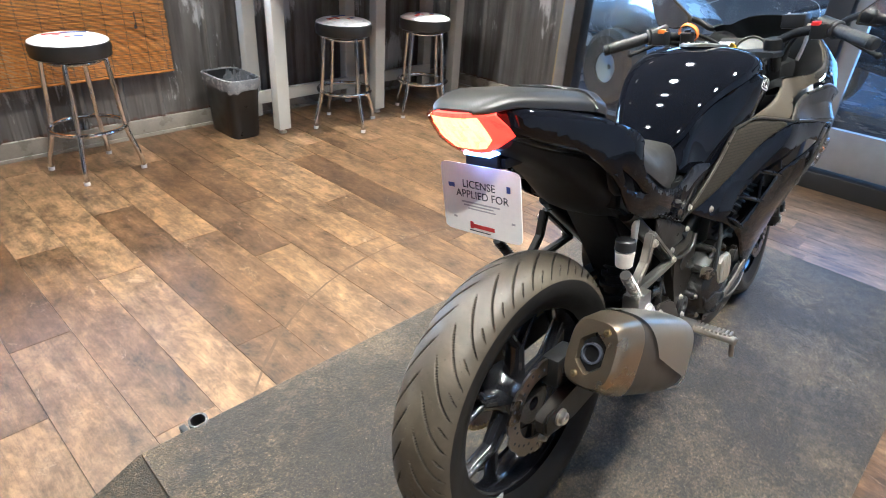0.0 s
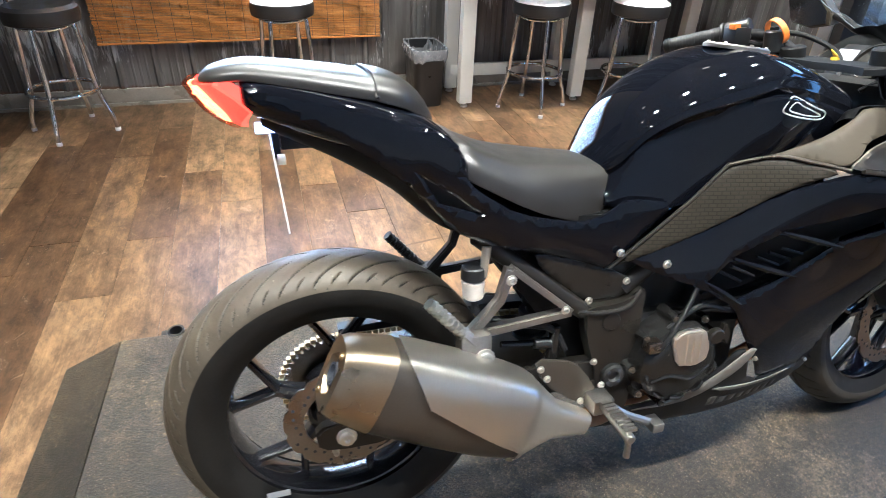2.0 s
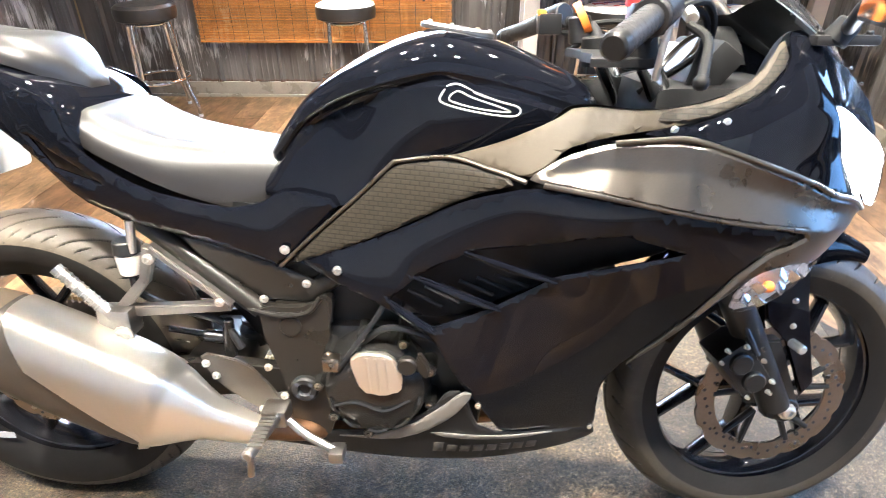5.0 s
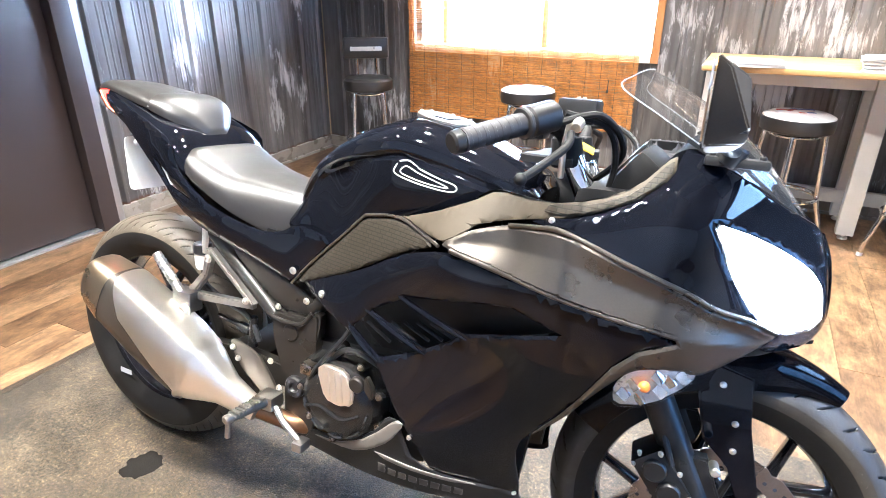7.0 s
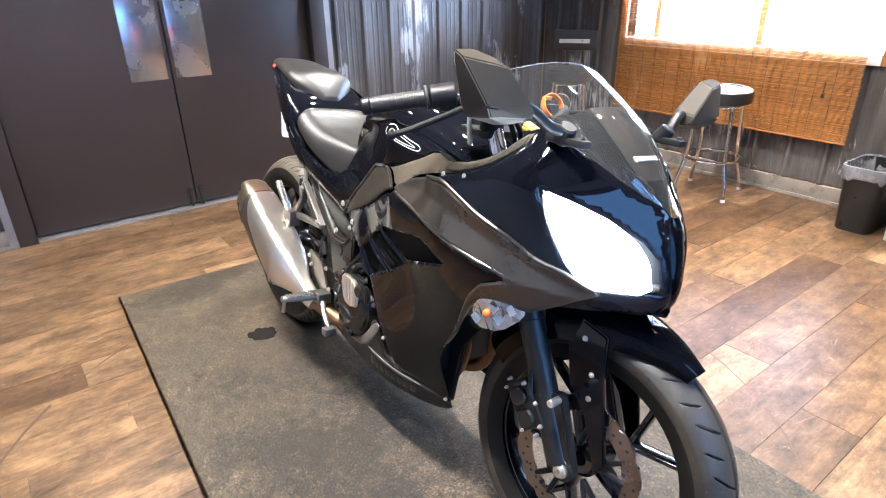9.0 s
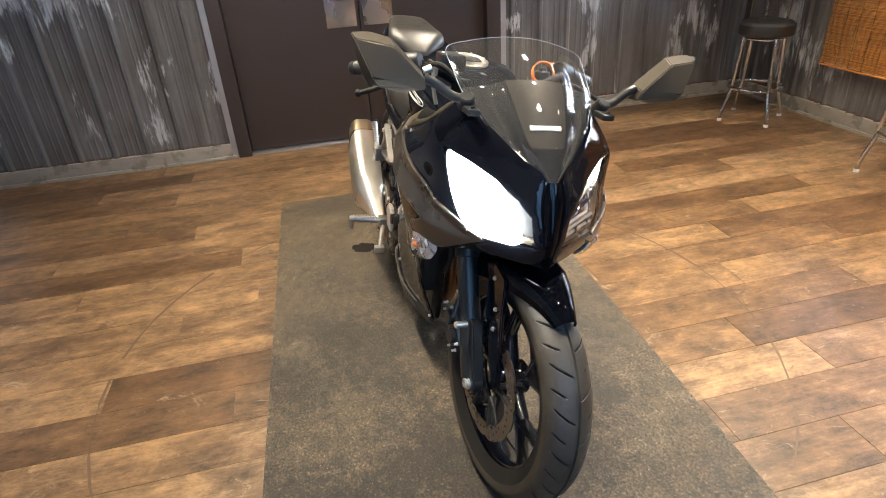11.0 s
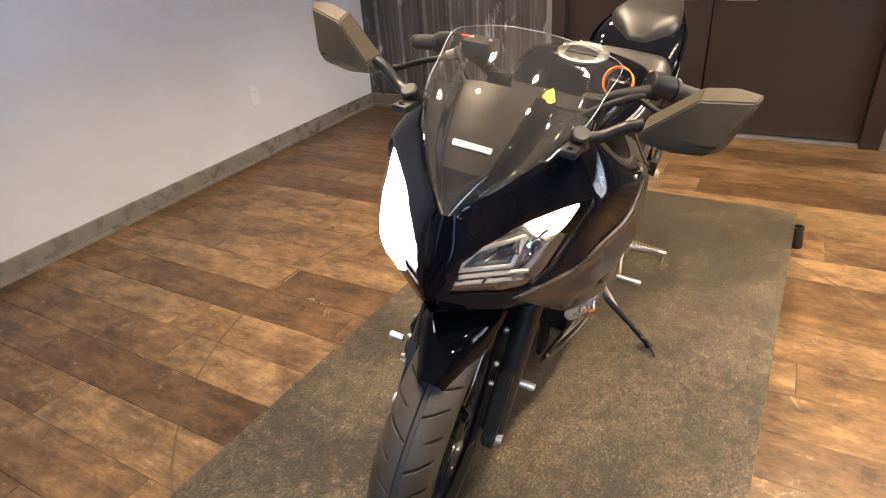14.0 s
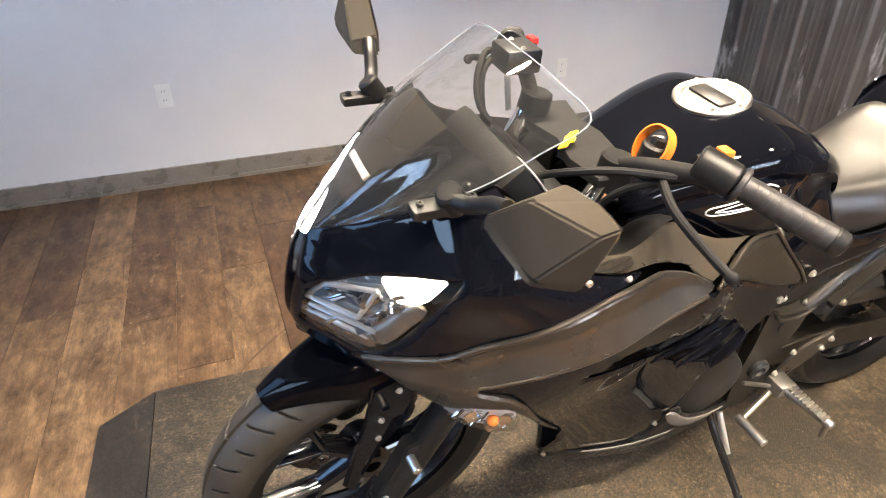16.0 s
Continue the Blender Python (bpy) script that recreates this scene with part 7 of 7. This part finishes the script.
    for x, z in ((0.37, 0.40), (0.385, 0.375), (0.482, 0.395), (0.505, 0.335), (0.462, 0.305)):
        hexbolt(bm, (x, sgn * 0.147, z), (0, sgn, 0), 0.007, 0.007)
    pieces("bolt", bm, STEEL, peg)


both(frame_side)
bm = bmesh.new()
slab(bm, [(0.20, 0.80), (0.24, 0.765), (0.31, 0.715), (0.43, 0.685), (0.52, 0.690), (0.52, 0.60), (0.30, 0.64), (0.20, 0.70)], -0.108, 0.108, 0.006)
part("seat_base", bm, INNERBLK, bike)
bm = bmesh.new()
tube(bm, [(0.515, -0.172, 0.300), (0.545, -0.182, 0.278), (0.580, -0.190, 0.262), (0.605, -0.196, 0.252)], 0.008, 8, 6)
box(bm, (0.592, -0.215, 0.240), (0.618, -0.180, 0.262), 0.004)
part("brake_pedal", bm, ALU, bike, "aluminium rear brake pedal")
bm = bmesh.new()
tube(bm, [(0.515, 0.165, 0.295), (0.55, 0.172, 0.270), (0.60, 0.185, 0.255)], 0.007, 8, 6)
rod(bm, (0.60, 0.175, 0.255), (0.598, 0.252, 0.257), 0.0105, 0.0105, 12, 0.002)
tube(bm, [(0.52, 0.16, 0.31), (0.60, 0.15, 0.34)], 0.005, 8, 2)
part("shift_lever", bm, ALU, bike, "gear lever with black rubber tip")
# rear brake reservoir and its hose
bm = bmesh.new()
rod(bm, (0.247, -0.108, 0.556), (0.247, -0.108, 0.594), 0.0185, 0.021, 20, 0.003)
res = part("brake_reservoir", bm, MILKY, bike, "milky rear brake fluid reservoir with black cap")
bm = bmesh.new()
rod(bm, (0.247, -0.108, 0.594), (0.247, -0.108, 0.620), 0.0225, 0.0215, 24, 0.003)
part("cap", bm, PLASTIC, res)
bm = bmesh.new()
tube(bm, [(0.247, -0.108, 0.556), (0.26, -0.115, 0.52), (0.33, -0.118, 0.492), (0.40, -0.122, 0.470), (0.43, -0.125, 0.42)], 0.007, 8, 6)
part("reservoir_hose", bm, PLASTIC, res)
bm = bmesh.new()
rod(bm, (0.262, -0.118, 0.600), (0.268, -0.116, 0.658), 0.0065, 0.0085, 10)
part("spring", bm, STEEL, bike)
bm = bmesh.new()
rod(bm, (0.385, -0.118, 0.440), (0.30, -0.118, 0.452), 0.006, n=10)
rod(bm, (0.40, -0.120, 0.437), (0.365, -0.120, 0.442), 0.012, 0.012, 12, 0.002)
rod(bm, (0.41, -0.120, 0.475), (0.405, -0.120, 0.40), 0.010, 0.012, 12, 0.002)
part("rear_master_cylinder", bm, CASE, bike, "rear brake master cylinder")
bm = bmesh.new()
tube(bm, [(0.41, 0, 0.36), (0.43, 0, 0.46), (0.45, 0, 0.58)], 0.022, 12, 4)
for k in range(7):
    z = 0.39 + 0.025 * k
    bmesh.ops.create_cone(bm, segments=16, radius1=0.036, radius2=0.036, depth=0.009, cap_ends=True, matrix=Matrix.Translation((0.415 + 0.006 * k, 0, z)))
pieces("rear_shock", bm, MATTE, bike)

# side stand
bm = bmesh.new()
tube(bm, [(0.625, 0.125, 0.225), (0.622, 0.165, 0.182), (0.625, 0.27, 0.110), (0.630, 0.335, 0.064)], 0.009, 12, 6)
stand = part("side_stand", bm, CASE, bike, "black side stand, folded out")
bm = bmesh.new()
box(bm, (0.600, 0.318, 0.046), (0.662, 0.362, 0.060), 0.004)
part("stand_foot", bm, MATTE, stand)
bm = bmesh.new()
tube(bm, [(0.628, 0.30, 0.09), (0.66, 0.325, 0.105), (0.68, 0.35, 0.085), (0.665, 0.36, 0.06)], 0.0035, 8, 6)
part("stand_tang", bm, MATTE, stand)
bm = bmesh.new()
rod(bm, (0.600, 0.135, 0.22), (0.605, 0.20, 0.15), 0.0075, n=10)
part("stand_spring", bm, STEEL, stand)

# ---- handlebars, dashboard ----
def slab_z(bm, outline, z0, z1):
    """A flat plate with the given outline seen from above."""
    skin(bm, [[bm.verts.new((x * k + (1 - k) * 1.055, y * k, z)) for x, y in outline] for z, k in ((z0, 1.0), (z1 - 0.003, 1.0), (z1, 0.975))])


GR = [(Vector((1.051, -0.238, 0.974)), Vector((0.980, -0.349, 0.942))), (Vector((0.985, 0.228, 0.962)), Vector((0.905, 0.340, 0.927)))]
bm = bmesh.new()
slab_z(bm, [(1.005, -0.115), (1.045, -0.122), (1.095, -0.118), (1.105, -0.06), (1.090, 0.0), (1.105, 0.06), (1.095, 0.118), (1.045, 0.122), (1.005, 0.115), (1.020, 0.05), (1.012, 0.0), (1.020, -0.05)], 0.904, 0.918)
for y in (-0.098, 0.098):
    p = STEER @ Vector(fork_at(y, 0.925, -0.012))
    rod(bm, p + Vector((0, 0, -0.03)), p + Vector((-0.006, 0, 0.02)), 0.027, 0.025, 20, 0.003)
    g = GR[0][0] if y < 0 else GR[1][0]
    tube(bm, [p + Vector((0, 0, 0.005)), p + Vector((-0.01, y * 0.6, 0.035)), g], 0.0125, 12, 5)
clamp = part("handlebar", bm, INNERBLK, bike, "black clip-on handlebars")
for i, (a, b) in enumerate(GR):
    sgn = -1 if i == 0 else 1
    d = (b - a).normalized()
    bm = bmesh.new()
    rod(bm, a + d * 0.012, b - d * 0.018, 0.0165, 0.0165, 22)
    grip = part("grip", bm, GRIPRUB, bike, "black ribbed rubber grip")
    for k in range(7):
        c = a + d * (0.025 + 0.014 * k)
        bm = bmesh.new()
        rod(bm, c, c + d * 0.006, 0.0170, 0.0170, 18, 0.0005)
        part("rib", bm, GRIPRUB, grip)
    bm = bmesh.new()
    rod(bm, a + d * 0.004, a + d * 0.012, 0.024, 0.024, 22, 0.002)
    part("grip_flange", bm, GRIPRUB, grip)
    bm = bmesh.new()
    rod(bm, b - d * 0.018, b, 0.0175, 0.016, 20, 0.003)
    part("bar_end", bm, MATTE, grip)
    bm = bmesh.new()
    rod(bm, a - d * 0.05, a + d * 0.002, 0.0235, 0.0235, 14, 0.003)
    box(bm, (a.x - 0.022, a.y - 0.02 - sgn * 0.032, a.z - 0.024), (a.x + 0.022, a.y + 0.02 - sgn * 0.032, a.z + 0.015), 0.006)
    sw = part("switch_pod", bm, PLASTIC, bike, "black switch pod")
    bm = bmesh.new()
    box(bm, (a.x - 0.024, a.y - 0.010 - sgn * 0.040, a.z + 0.010), (a.x - 0.008, a.y + 0.010 - sgn * 0.040, a.z + 0.022), 0.003)
    part("button", bm, RED if i == 0 else ORANGE, sw)
    bm = bmesh.new()
    o, ball = (Vector((1.108, -0.205, 0.962)), Vector((1.080, -0.342, 0.906))) if i == 0 else (Vector((1.058, 0.190, 0.950)), Vector((1.047, 0.322, 0.901)))
    tube(bm, [o, o * 0.65 + ball * 0.35 + Vector((0.016, 0, 0.004)), o * 0.2 + ball * 0.8 + Vector((0.006, 0, 0)), ball], 0.0060, 10, 6)
    bmesh.ops.create_uvsphere(bm, u_segments=12, v_segments=8, radius=0.0090, matrix=Matrix.Translation(ball))
    part("lever", bm, INNERBLK, clamp, "black hand lever")
bm = bmesh.new()
o = Vector((1.101, -0.126, 1.000))
box(bm, (o.x - 0.03, o.y - 0.035, o.z - 0.026), (o.x + 0.03, o.y + 0.025, o.z + 0.012), 0.006)
part("front_reservoir", bm, PLASTIC, clamp, "black square brake fluid reservoir")
bm = bmesh.new()
for dy in (-0.025, 0.015):
    hexbolt(bm, (o.x, o.y + dy, o.z + 0.012), (0, 0, 1), 0.004, 0.003)
pieces("bolt", bm, STEEL, clamp)
bm = bmesh.new()
tube(bm, [(1.100, -0.165, 0.985), (1.094, -0.168, 0.960), (1.090, -0.165, 0.930), (1.088, -0.155, 0.890)], 0.0050, 10, 5)
rod(bm, (1.099, -0.166, 0.978), (1.096, -0.167, 0.960), 0.0085, 0.0085, 6)
rod(bm, (1.112, -0.178, 0.978), (1.112, -0.198, 0.970), 0.0095, 0.0085, 10, 0.001)
part("brake_hose_fitting", bm, STEEL, clamp, "bright steel hose fitting")
# orange band looped round the left bar, yellow tag on the key
bm = bmesh.new()
hoop = Matrix.Translation((1.036, 0.136, 0.968)) @ Vector((0.88, -0.10, 0.46)).to_track_quat("Z", "Y").to_matrix().to_4x4()
turned(bm, [(0.0275, -0.007), (0.0300, -0.0065), (0.0300, 0.0065), (0.0275, 0.007)], hoop, 36, True)
part("orange_band", bm, ORANGE, clamp, "orange plastic band on the bar")
bm = bmesh.new()
rod(bm, (1.036, 0.136, 0.925), (1.030, 0.137, 0.972), 0.021, 0.020, 20, 0.003)
rod(bm, (1.032, 0.137, 0.970), (1.030, 0.137, 0.979), 0.011, 0.010, 6)
part("fork_cap", bm, MATTE, clamp, "black cap inside the band")
bm = bmesh.new()
box(bm, (-0.018, -0.009, -0.0015), (0.018, 0.009, 0.0015), 0.001, Matrix.Translation((1.086, 0.022, 0.926)) @ pose(0, 0, 0, 40, 25, 30))
rod(bm, (1.070, 0.010, 0.905), (1.076, 0.012, 0.922), 0.005, 0.009, 8)
part("key_tag", bm, YELLOW, clamp, "yellow key tag")
bm = bmesh.new()
for pts in ([(1.04, 0.19, 0.955), (1.12, 0.16, 0.96), (1.17, 0.09, 0.92), (1.12, 0.03, 0.86)], [(1.06, -0.2, 0.965), (1.14, -0.16, 0.99), (1.17, -0.10, 0.93), (1.10, -0.04, 0.86)], [(1.09, -0.18, 0.99), (1.15, -0.14, 0.97), (1.16, -0.10, 0.90), (1.13, -0.09, 0.80)], [(0.99, 0.20, 0.95), (1.07, 0.15, 0.92), (1.10, 0.11, 0.85)]):
    tube(bm, pts, 0.0055, 8, 6)
pieces("control_cable", bm, INNERBLK, clamp)
bm = bmesh.new()
rot = Matrix.Translation((1.185, 0, 0.898)) @ Matrix.Rotation(radians(-52), 4, "Y")
box(bm, (-0.044, -0.100, -0.03), (0.044, 0.100, 0.018), 0.012, rot)
dash = part("instrument_panel", bm, INNERBLK, bike, "black instrument panel")
bm = bmesh.new()
turned(bm, [(0.042, 0.018), (0.044, 0.024), (0.040, 0.025), (0.038, 0.020), (0.001, 0.020)], rot, 32)
part("dial", bm, FRAMEBLK, dash, "round dial")
bm = bmesh.new()
box(bm, (-0.025, 0.05, 0.018), (0.025, 0.098, 0.021), 0.002, rot)
part("display", bm, INKGREY, dash, "grey display")
bm = bmesh.new()
box(bm, (1.06, -0.16, 0.72), (1.35, 0.16, 0.80), 0.03)
box(bm, (1.10, -0.12, 0.78), (1.34, 0.12, 0.88), 0.03)
part("cowl_stay", bm, INNERBLK, bike, "black inner cowling")

# the bike stands a touch askew: its upper front leans out to the right
SKEW = Matrix(((1, 0, 0, 0), (-0.018, 1, -0.020, 0.0264), (0, 0, 1, 0), (0, 0, 0, 1)))
for ob in bike.children_recursive:
    ob.data.transform(SKEW)

# ---- stools, table, bin ----
def bar_stool(m, back=False):
    label = "chrome bar stool with padded black seat and branded backrest" if back else "chrome bar stool with white printed padded seat"
    st = thing("bar_stool", label, "stool", m, "bar stools")
    H = 0.675
    bm = bmesh.new()
    R = 0.174
    turned(bm, [(0.001, H - 0.095), (R - 0.012, H - 0.095), (R, H - 0.088), (R + 0.004, H - 0.05), (R, H - 0.022)] + ([(R - 0.02, H - 0.006), (0.001, H)] if back else [(R - 0.004, H - 0.020)]), n=48)
    seat = part("seat", bm, VINYL, st, "black padded seat")
    if not back:
        bm = bmesh.new()
        turned(bm, [(R - 0.002, H - 0.022), (R - 0.004, H - 0.016), (R - 0.03, H - 0.004), (0.08, H + 0.003), (0.001, H + 0.005)], n=48)
        part("seat_top", bm, SEATWHITE, seat, "white printed vinyl top")
        for (x0, x1, y0, y1, mt) in ((-0.10, 0.0, 0.03, 0.055, INKRED), (-0.02, 0.09, 0.045, 0.075, INKBLUE), (-0.06, 0.03, 0.0, 0.022, INKRED), (0.02, 0.06, -0.05, -0.02, INKBLUE), (-0.02, 0.01, -0.055, -0.025, INKRED)):
            bm = bmesh.new()
            box(bm, (x0, y0, H + 0.0005), (x1, y1, H + 0.0042), 0.0, pose(0, 0, 0, 0, 0, -20))
            part("print_bar", bm, mt, seat)
    for k in range(4):
        a = radians(45 + 90 * k)
        c, s = math.cos(a), math.sin(a)

        def at(r, z):
            return (r * c, r * s, z)

        bm = bmesh.new()
        tube(bm, [at(0.10, H - 0.098), at(0.135, H - 0.105), at(0.146, H - 0.135), at(0.165, 0.30), at(0.178, 0.20), at(0.215, 0.07), at(0.222, 0.0)], 0.0125, 12, 6)
        leg = part("leg", bm, CHROME, st)
        bm = bmesh.new()
        rod(bm, at(0.222, 0.0), at(0.2215, 0.018), 0.0145, 0.0145, 12)
        part("foot_cap", bm, INKGREY, leg)
    for z, r, t in ((0.235, 0.172, 0.011), (H - 0.112, 0.12, 0.008)):
        bm = bmesh.new()
        tube(bm, [(r * math.cos(t2), r * math.sin(t2), z) for t2 in np.linspace(0, 2 * math.pi, 24, endpoint=False)], t, 10, 2, closed=True)
        part("foot_ring" if z < 0.3 else "seat_ring", bm, CHROME, st)
    if back:
        bm = bmesh.new()
        for y in (-0.07, 0.07):
            tube(bm, [(-0.10, y, H - 0.10), (-0.19, y, H - 0.09), (-0.21, y, H - 0.02), (-0.215, y, H + 0.22)], 0.011, 10, 6)
        part("back_posts", bm, CHROME, st)
        bm = bmesh.new()
        box(bm, (-0.225, -0.165, H + 0.10), (-0.180, 0.165, H + 0.25), 0.02)
        rest = part("backrest", bm, VINYL, st, "black padded backrest")
        bm = bmesh.new()
        box(bm, (-0.1805, -0.115, H + 0.155), (-0.1785, 0.115, H + 0.185), 0.0008)
        part("logo_bar", bm, SILVERINK, rest, "plain white bar in place of a brand name")
    return st


first = bar_stool(pose(0.09, 2.865, FZ, 0, 0, 12))
copy_thing(first, pose(1.615, 2.72, FZ, 0, 0, 38))
copy_thing(first, pose(2.24, 2.62, FZ, 0, 0, 55))
bar_stool(pose(-1.10, 2.82, FZ, 0, 0, -55), True)

table = thing("bar_table", "long maple-topped counter table on pale grey square legs", "table", Matrix())
bm = bmesh.new()
box(bm, (1.12, 2.53, 0.785), (2.95, 3.19, 0.815), 0.006)
part("tabletop", bm, WOODTOP, table, "pale maple top")
bm = bmesh.new()
box(bm, (1.16, 2.80, 0.70), (2.90, 2.84, 0.784), 0.004)
part("apron", bm, LEGPAINT, table)
for x in (1.175, 1.965, 2.76):
    for y in (2.80, 3.13):
        bm = bmesh.new()
        box(bm, (x - 0.042, y - 0.035, FZ + 0.03), (x + 0.042, y + 0.035, 0.784), 0.004)
        leg = part("leg", bm, LEGPAINT, table)
        bm = bmesh.new()
        rod(bm, (x, y, FZ), (x, y, FZ + 0.014), 0.026, 0.024, 16, 0.003)
        rod(bm, (x, y, FZ + 0.012), (x, y, FZ + 0.034), 0.010, n=10)
        part("levelling_foot", bm, STEEL, leg)
bm = bmesh.new()
box(bm, (1.17, 3.09, 0.02), (2.80, 3.125, 0.10), 0.003)
part("stretcher", bm, LEGPAINT, table)


def paper_stack(x, y, turn, sheets, w, d):
    s = thing("paper_stack", "loose stack of white brochures on the counter", "papers", pose(x, y, 0.815, 0, 0, turn), "paper stacks")
    rng = random.Random(int(x * 100))
    for i in range(sheets):
        bm = bmesh.new()
        box(bm, (-w, -d, i * 0.008), (w, d, i * 0.008 + 0.0072), 0.001, pose(rng.uniform(-0.012, 0.012), rng.uniform(-0.012, 0.012), 0, 0, 0, rng.uniform(-6, 6)))
        part("brochure", bm, PAPER, s)


paper_stack(1.35, 2.62, 8, 3, 0.14, 0.11)
paper_stack(1.95, 2.66, -6, 8, 0.13, 0.10)

bin_ = thing("waste_bin", "black slim plastic waste bin with a grey bag over its rim", "bin", pose(0.955, 2.985, FZ))
bm = bmesh.new()
rows = []
for z, a, b in ((0.0, 0.088, 0.150), (0.006, 0.092, 0.154), (0.33, 0.108, 0.172), (0.345, 0.116, 0.180), (0.355, 0.116, 0.180), (0.352, 0.106, 0.170), (0.02, 0.088, 0.148)):
    rows.append([bm.verts.new((x, y, z)) for x, y in squircle(a, b, 32, 5.0)])
skin(bm, rows)
part("bin_body", bm, BINBLK, bin_)
bm = bmesh.new()
rng = random.Random(2)
rows = []
for z, g in ((0.300, 0.005), (0.335, 0.011), (0.360, 0.008), (0.361, -0.004), (0.30, -0.012), (0.15, -0.02)):
    rows.append([bm.verts.new((x + rng.uniform(-0.002, 0.002), y + rng.uniform(-0.002, 0.002), z + (rng.uniform(-0.022, 0.006) if z == 0.300 else 0))) for x, y in squircle(0.112 + g, 0.176 + g, 48, 5.0)])
skin(bm, rows, True, False)
part("bin_bag", bm, BAG, bin_, "grey plastic bag", 60)

# ---- vehicles in the next showroom, seen through the glass ----
def utility_vehicle(m, label, paint):
    v = thing("quad_bike", label, "vehicle", m, "vehicles next door")
    bm = bmesh.new()
    rings = []
    for x, zt, zb, w in smooth_rows(np.array([(-0.95, 0.72, 0.60, 0.30), (-0.6, 0.86, 0.50, 0.46), (-0.1, 0.80, 0.42, 0.34), (0.35, 0.92, 0.48, 0.40), (0.75, 0.84, 0.52, 0.46), (1.0, 0.66, 0.56, 0.30)]), np.linspace(0, 5, 26)):
        rings.append([bm.verts.new((x, a, (zt + zb) / 2 + b)) for a, b in squircle(w, (zt - zb) / 2, 20, 2.8)])
    skin(bm, rings)
    part("body", bm, paint, v)
    bm = bmesh.new()
    box(bm, (-0.65, -0.16, 0.80), (0.05, 0.16, 0.93), 0.05)
    part("seat", bm, VINYL, v)
    bm = bmesh.new()
    tube(bm, [(0.25, -0.38, 1.10), (0.32, -0.15, 1.06), (0.36, 0, 1.04), (0.32, 0.15, 1.06), (0.25, 0.38, 1.10)], 0.016, 10, 5)
    rod(bm, (0.5, 0, 0.8), (0.36, 0, 1.05), 0.03)
    part("handlebar", bm, MATTE, v)
    bm = bmesh.new()
    rows = [[bm.verts.new((0.62 - 0.16 * f - 0.05 * abs(t), 0.2 * t, 0.90 + 0.32 * f)) for t in (-1, -0.5, 0, 0.5, 1)] for f in (0, 0.5, 1)]
    skin(bm, rows, False, False)
    bmesh.ops.solidify(bm, geom=bm.faces[:], thickness=0.004)
    part("windshield", bm, GLASS, v)
    for x in (-0.62, 0.68):
        for y in (-0.44, 0.44):
            bm = bmesh.new()
            turned(bm, [(0.12, -0.10), (0.24, -0.11), (0.29, -0.08), (0.30, 0), (0.29, 0.08), (0.24, 0.11), (0.12, 0.10)], y_axis(x, y, 0.30), 32, True)
            w = part("wheel", bm, RUBBER, v)
            bm = bmesh.new()
            turned(bm, [(0.02, 0.05), (0.10, 0.07), (0.135, 0.09), (0.135, -0.09), (0.02, -0.05)], y_axis(x, y, 0.30, y > 0), 24, True)
            part("rim", bm, STEEL, w)
    return v


utility_vehicle(pose(EAST + 1.25, 2.35, FZ - 0.01, 0, 0, 70), "silver-white quad bike parked beyond the glass", SILVERPAINT)
utility_vehicle(pose(EAST + 1.75, 0.15, FZ - 0.01, 0, 0, 80), "dark blue quad bike parked beyond the glass", GLOSS)

# ---- floor planks, laid along y ----
PW, PL = 0.178, 1.24


def plank_of(length, width):
    """One plank with eased upper edges, of the given length and width."""
    bm = bmesh.new()
    g = 0.0004
    box(bm, (g, g, -0.0016), (width - g, length - g, 0.0), 0.0)
    for v in bm.verts:
        if v.co.z > -0.001:
            v.co.x += 0.0007 if v.co.x < width / 2 else -0.0007
            v.co.y += 0.0007 if v.co.y < length / 2 else -0.0007
    finish(bm, 20)
    me = bpy.data.meshes.new("plank")
    bm.to_mesh(me)
    bm.free()
    me.materials.append(PLANK)
    return me


full_plank = plank_of(PL, PW)
rng = random.Random(8)
ENDS = {5: 1.14, 6: 1.51, 7: 0.878, 8: 1.766, 9: 1.08, 11: -0.93, 12: 0.80, 14: -0.69, 15: 1.12, 16: -1.2, 17: -1.7, 21: -1.3}
x, row = -1.912, -1
while x < EAST:
    y = SOUTH - PL + (ENDS.get(row, rng.uniform(0, PL)) - SOUTH) % PL
    x0, x1 = max(x, WEST - 0.05), min(x + PW, EAST + 0.05)
    while y < NORTH:
        # boards that meet a wall are cut off just under it
        y0, y1 = max(y, SOUTH - 0.05), min(y + PL, NORTH + 0.05)
        whole = y1 - y0 > PL - 0.001 and x1 - x0 > PW - 0.001
        if y1 - y0 > 0.01:
            ob = new("plank", full_plank if whole else plank_of(y1 - y0, x1 - x0))
            ob.parent = floor
            ob.matrix_local = pose(x0, y0, FZ)
        y += PL
    row += 1
    x += PW
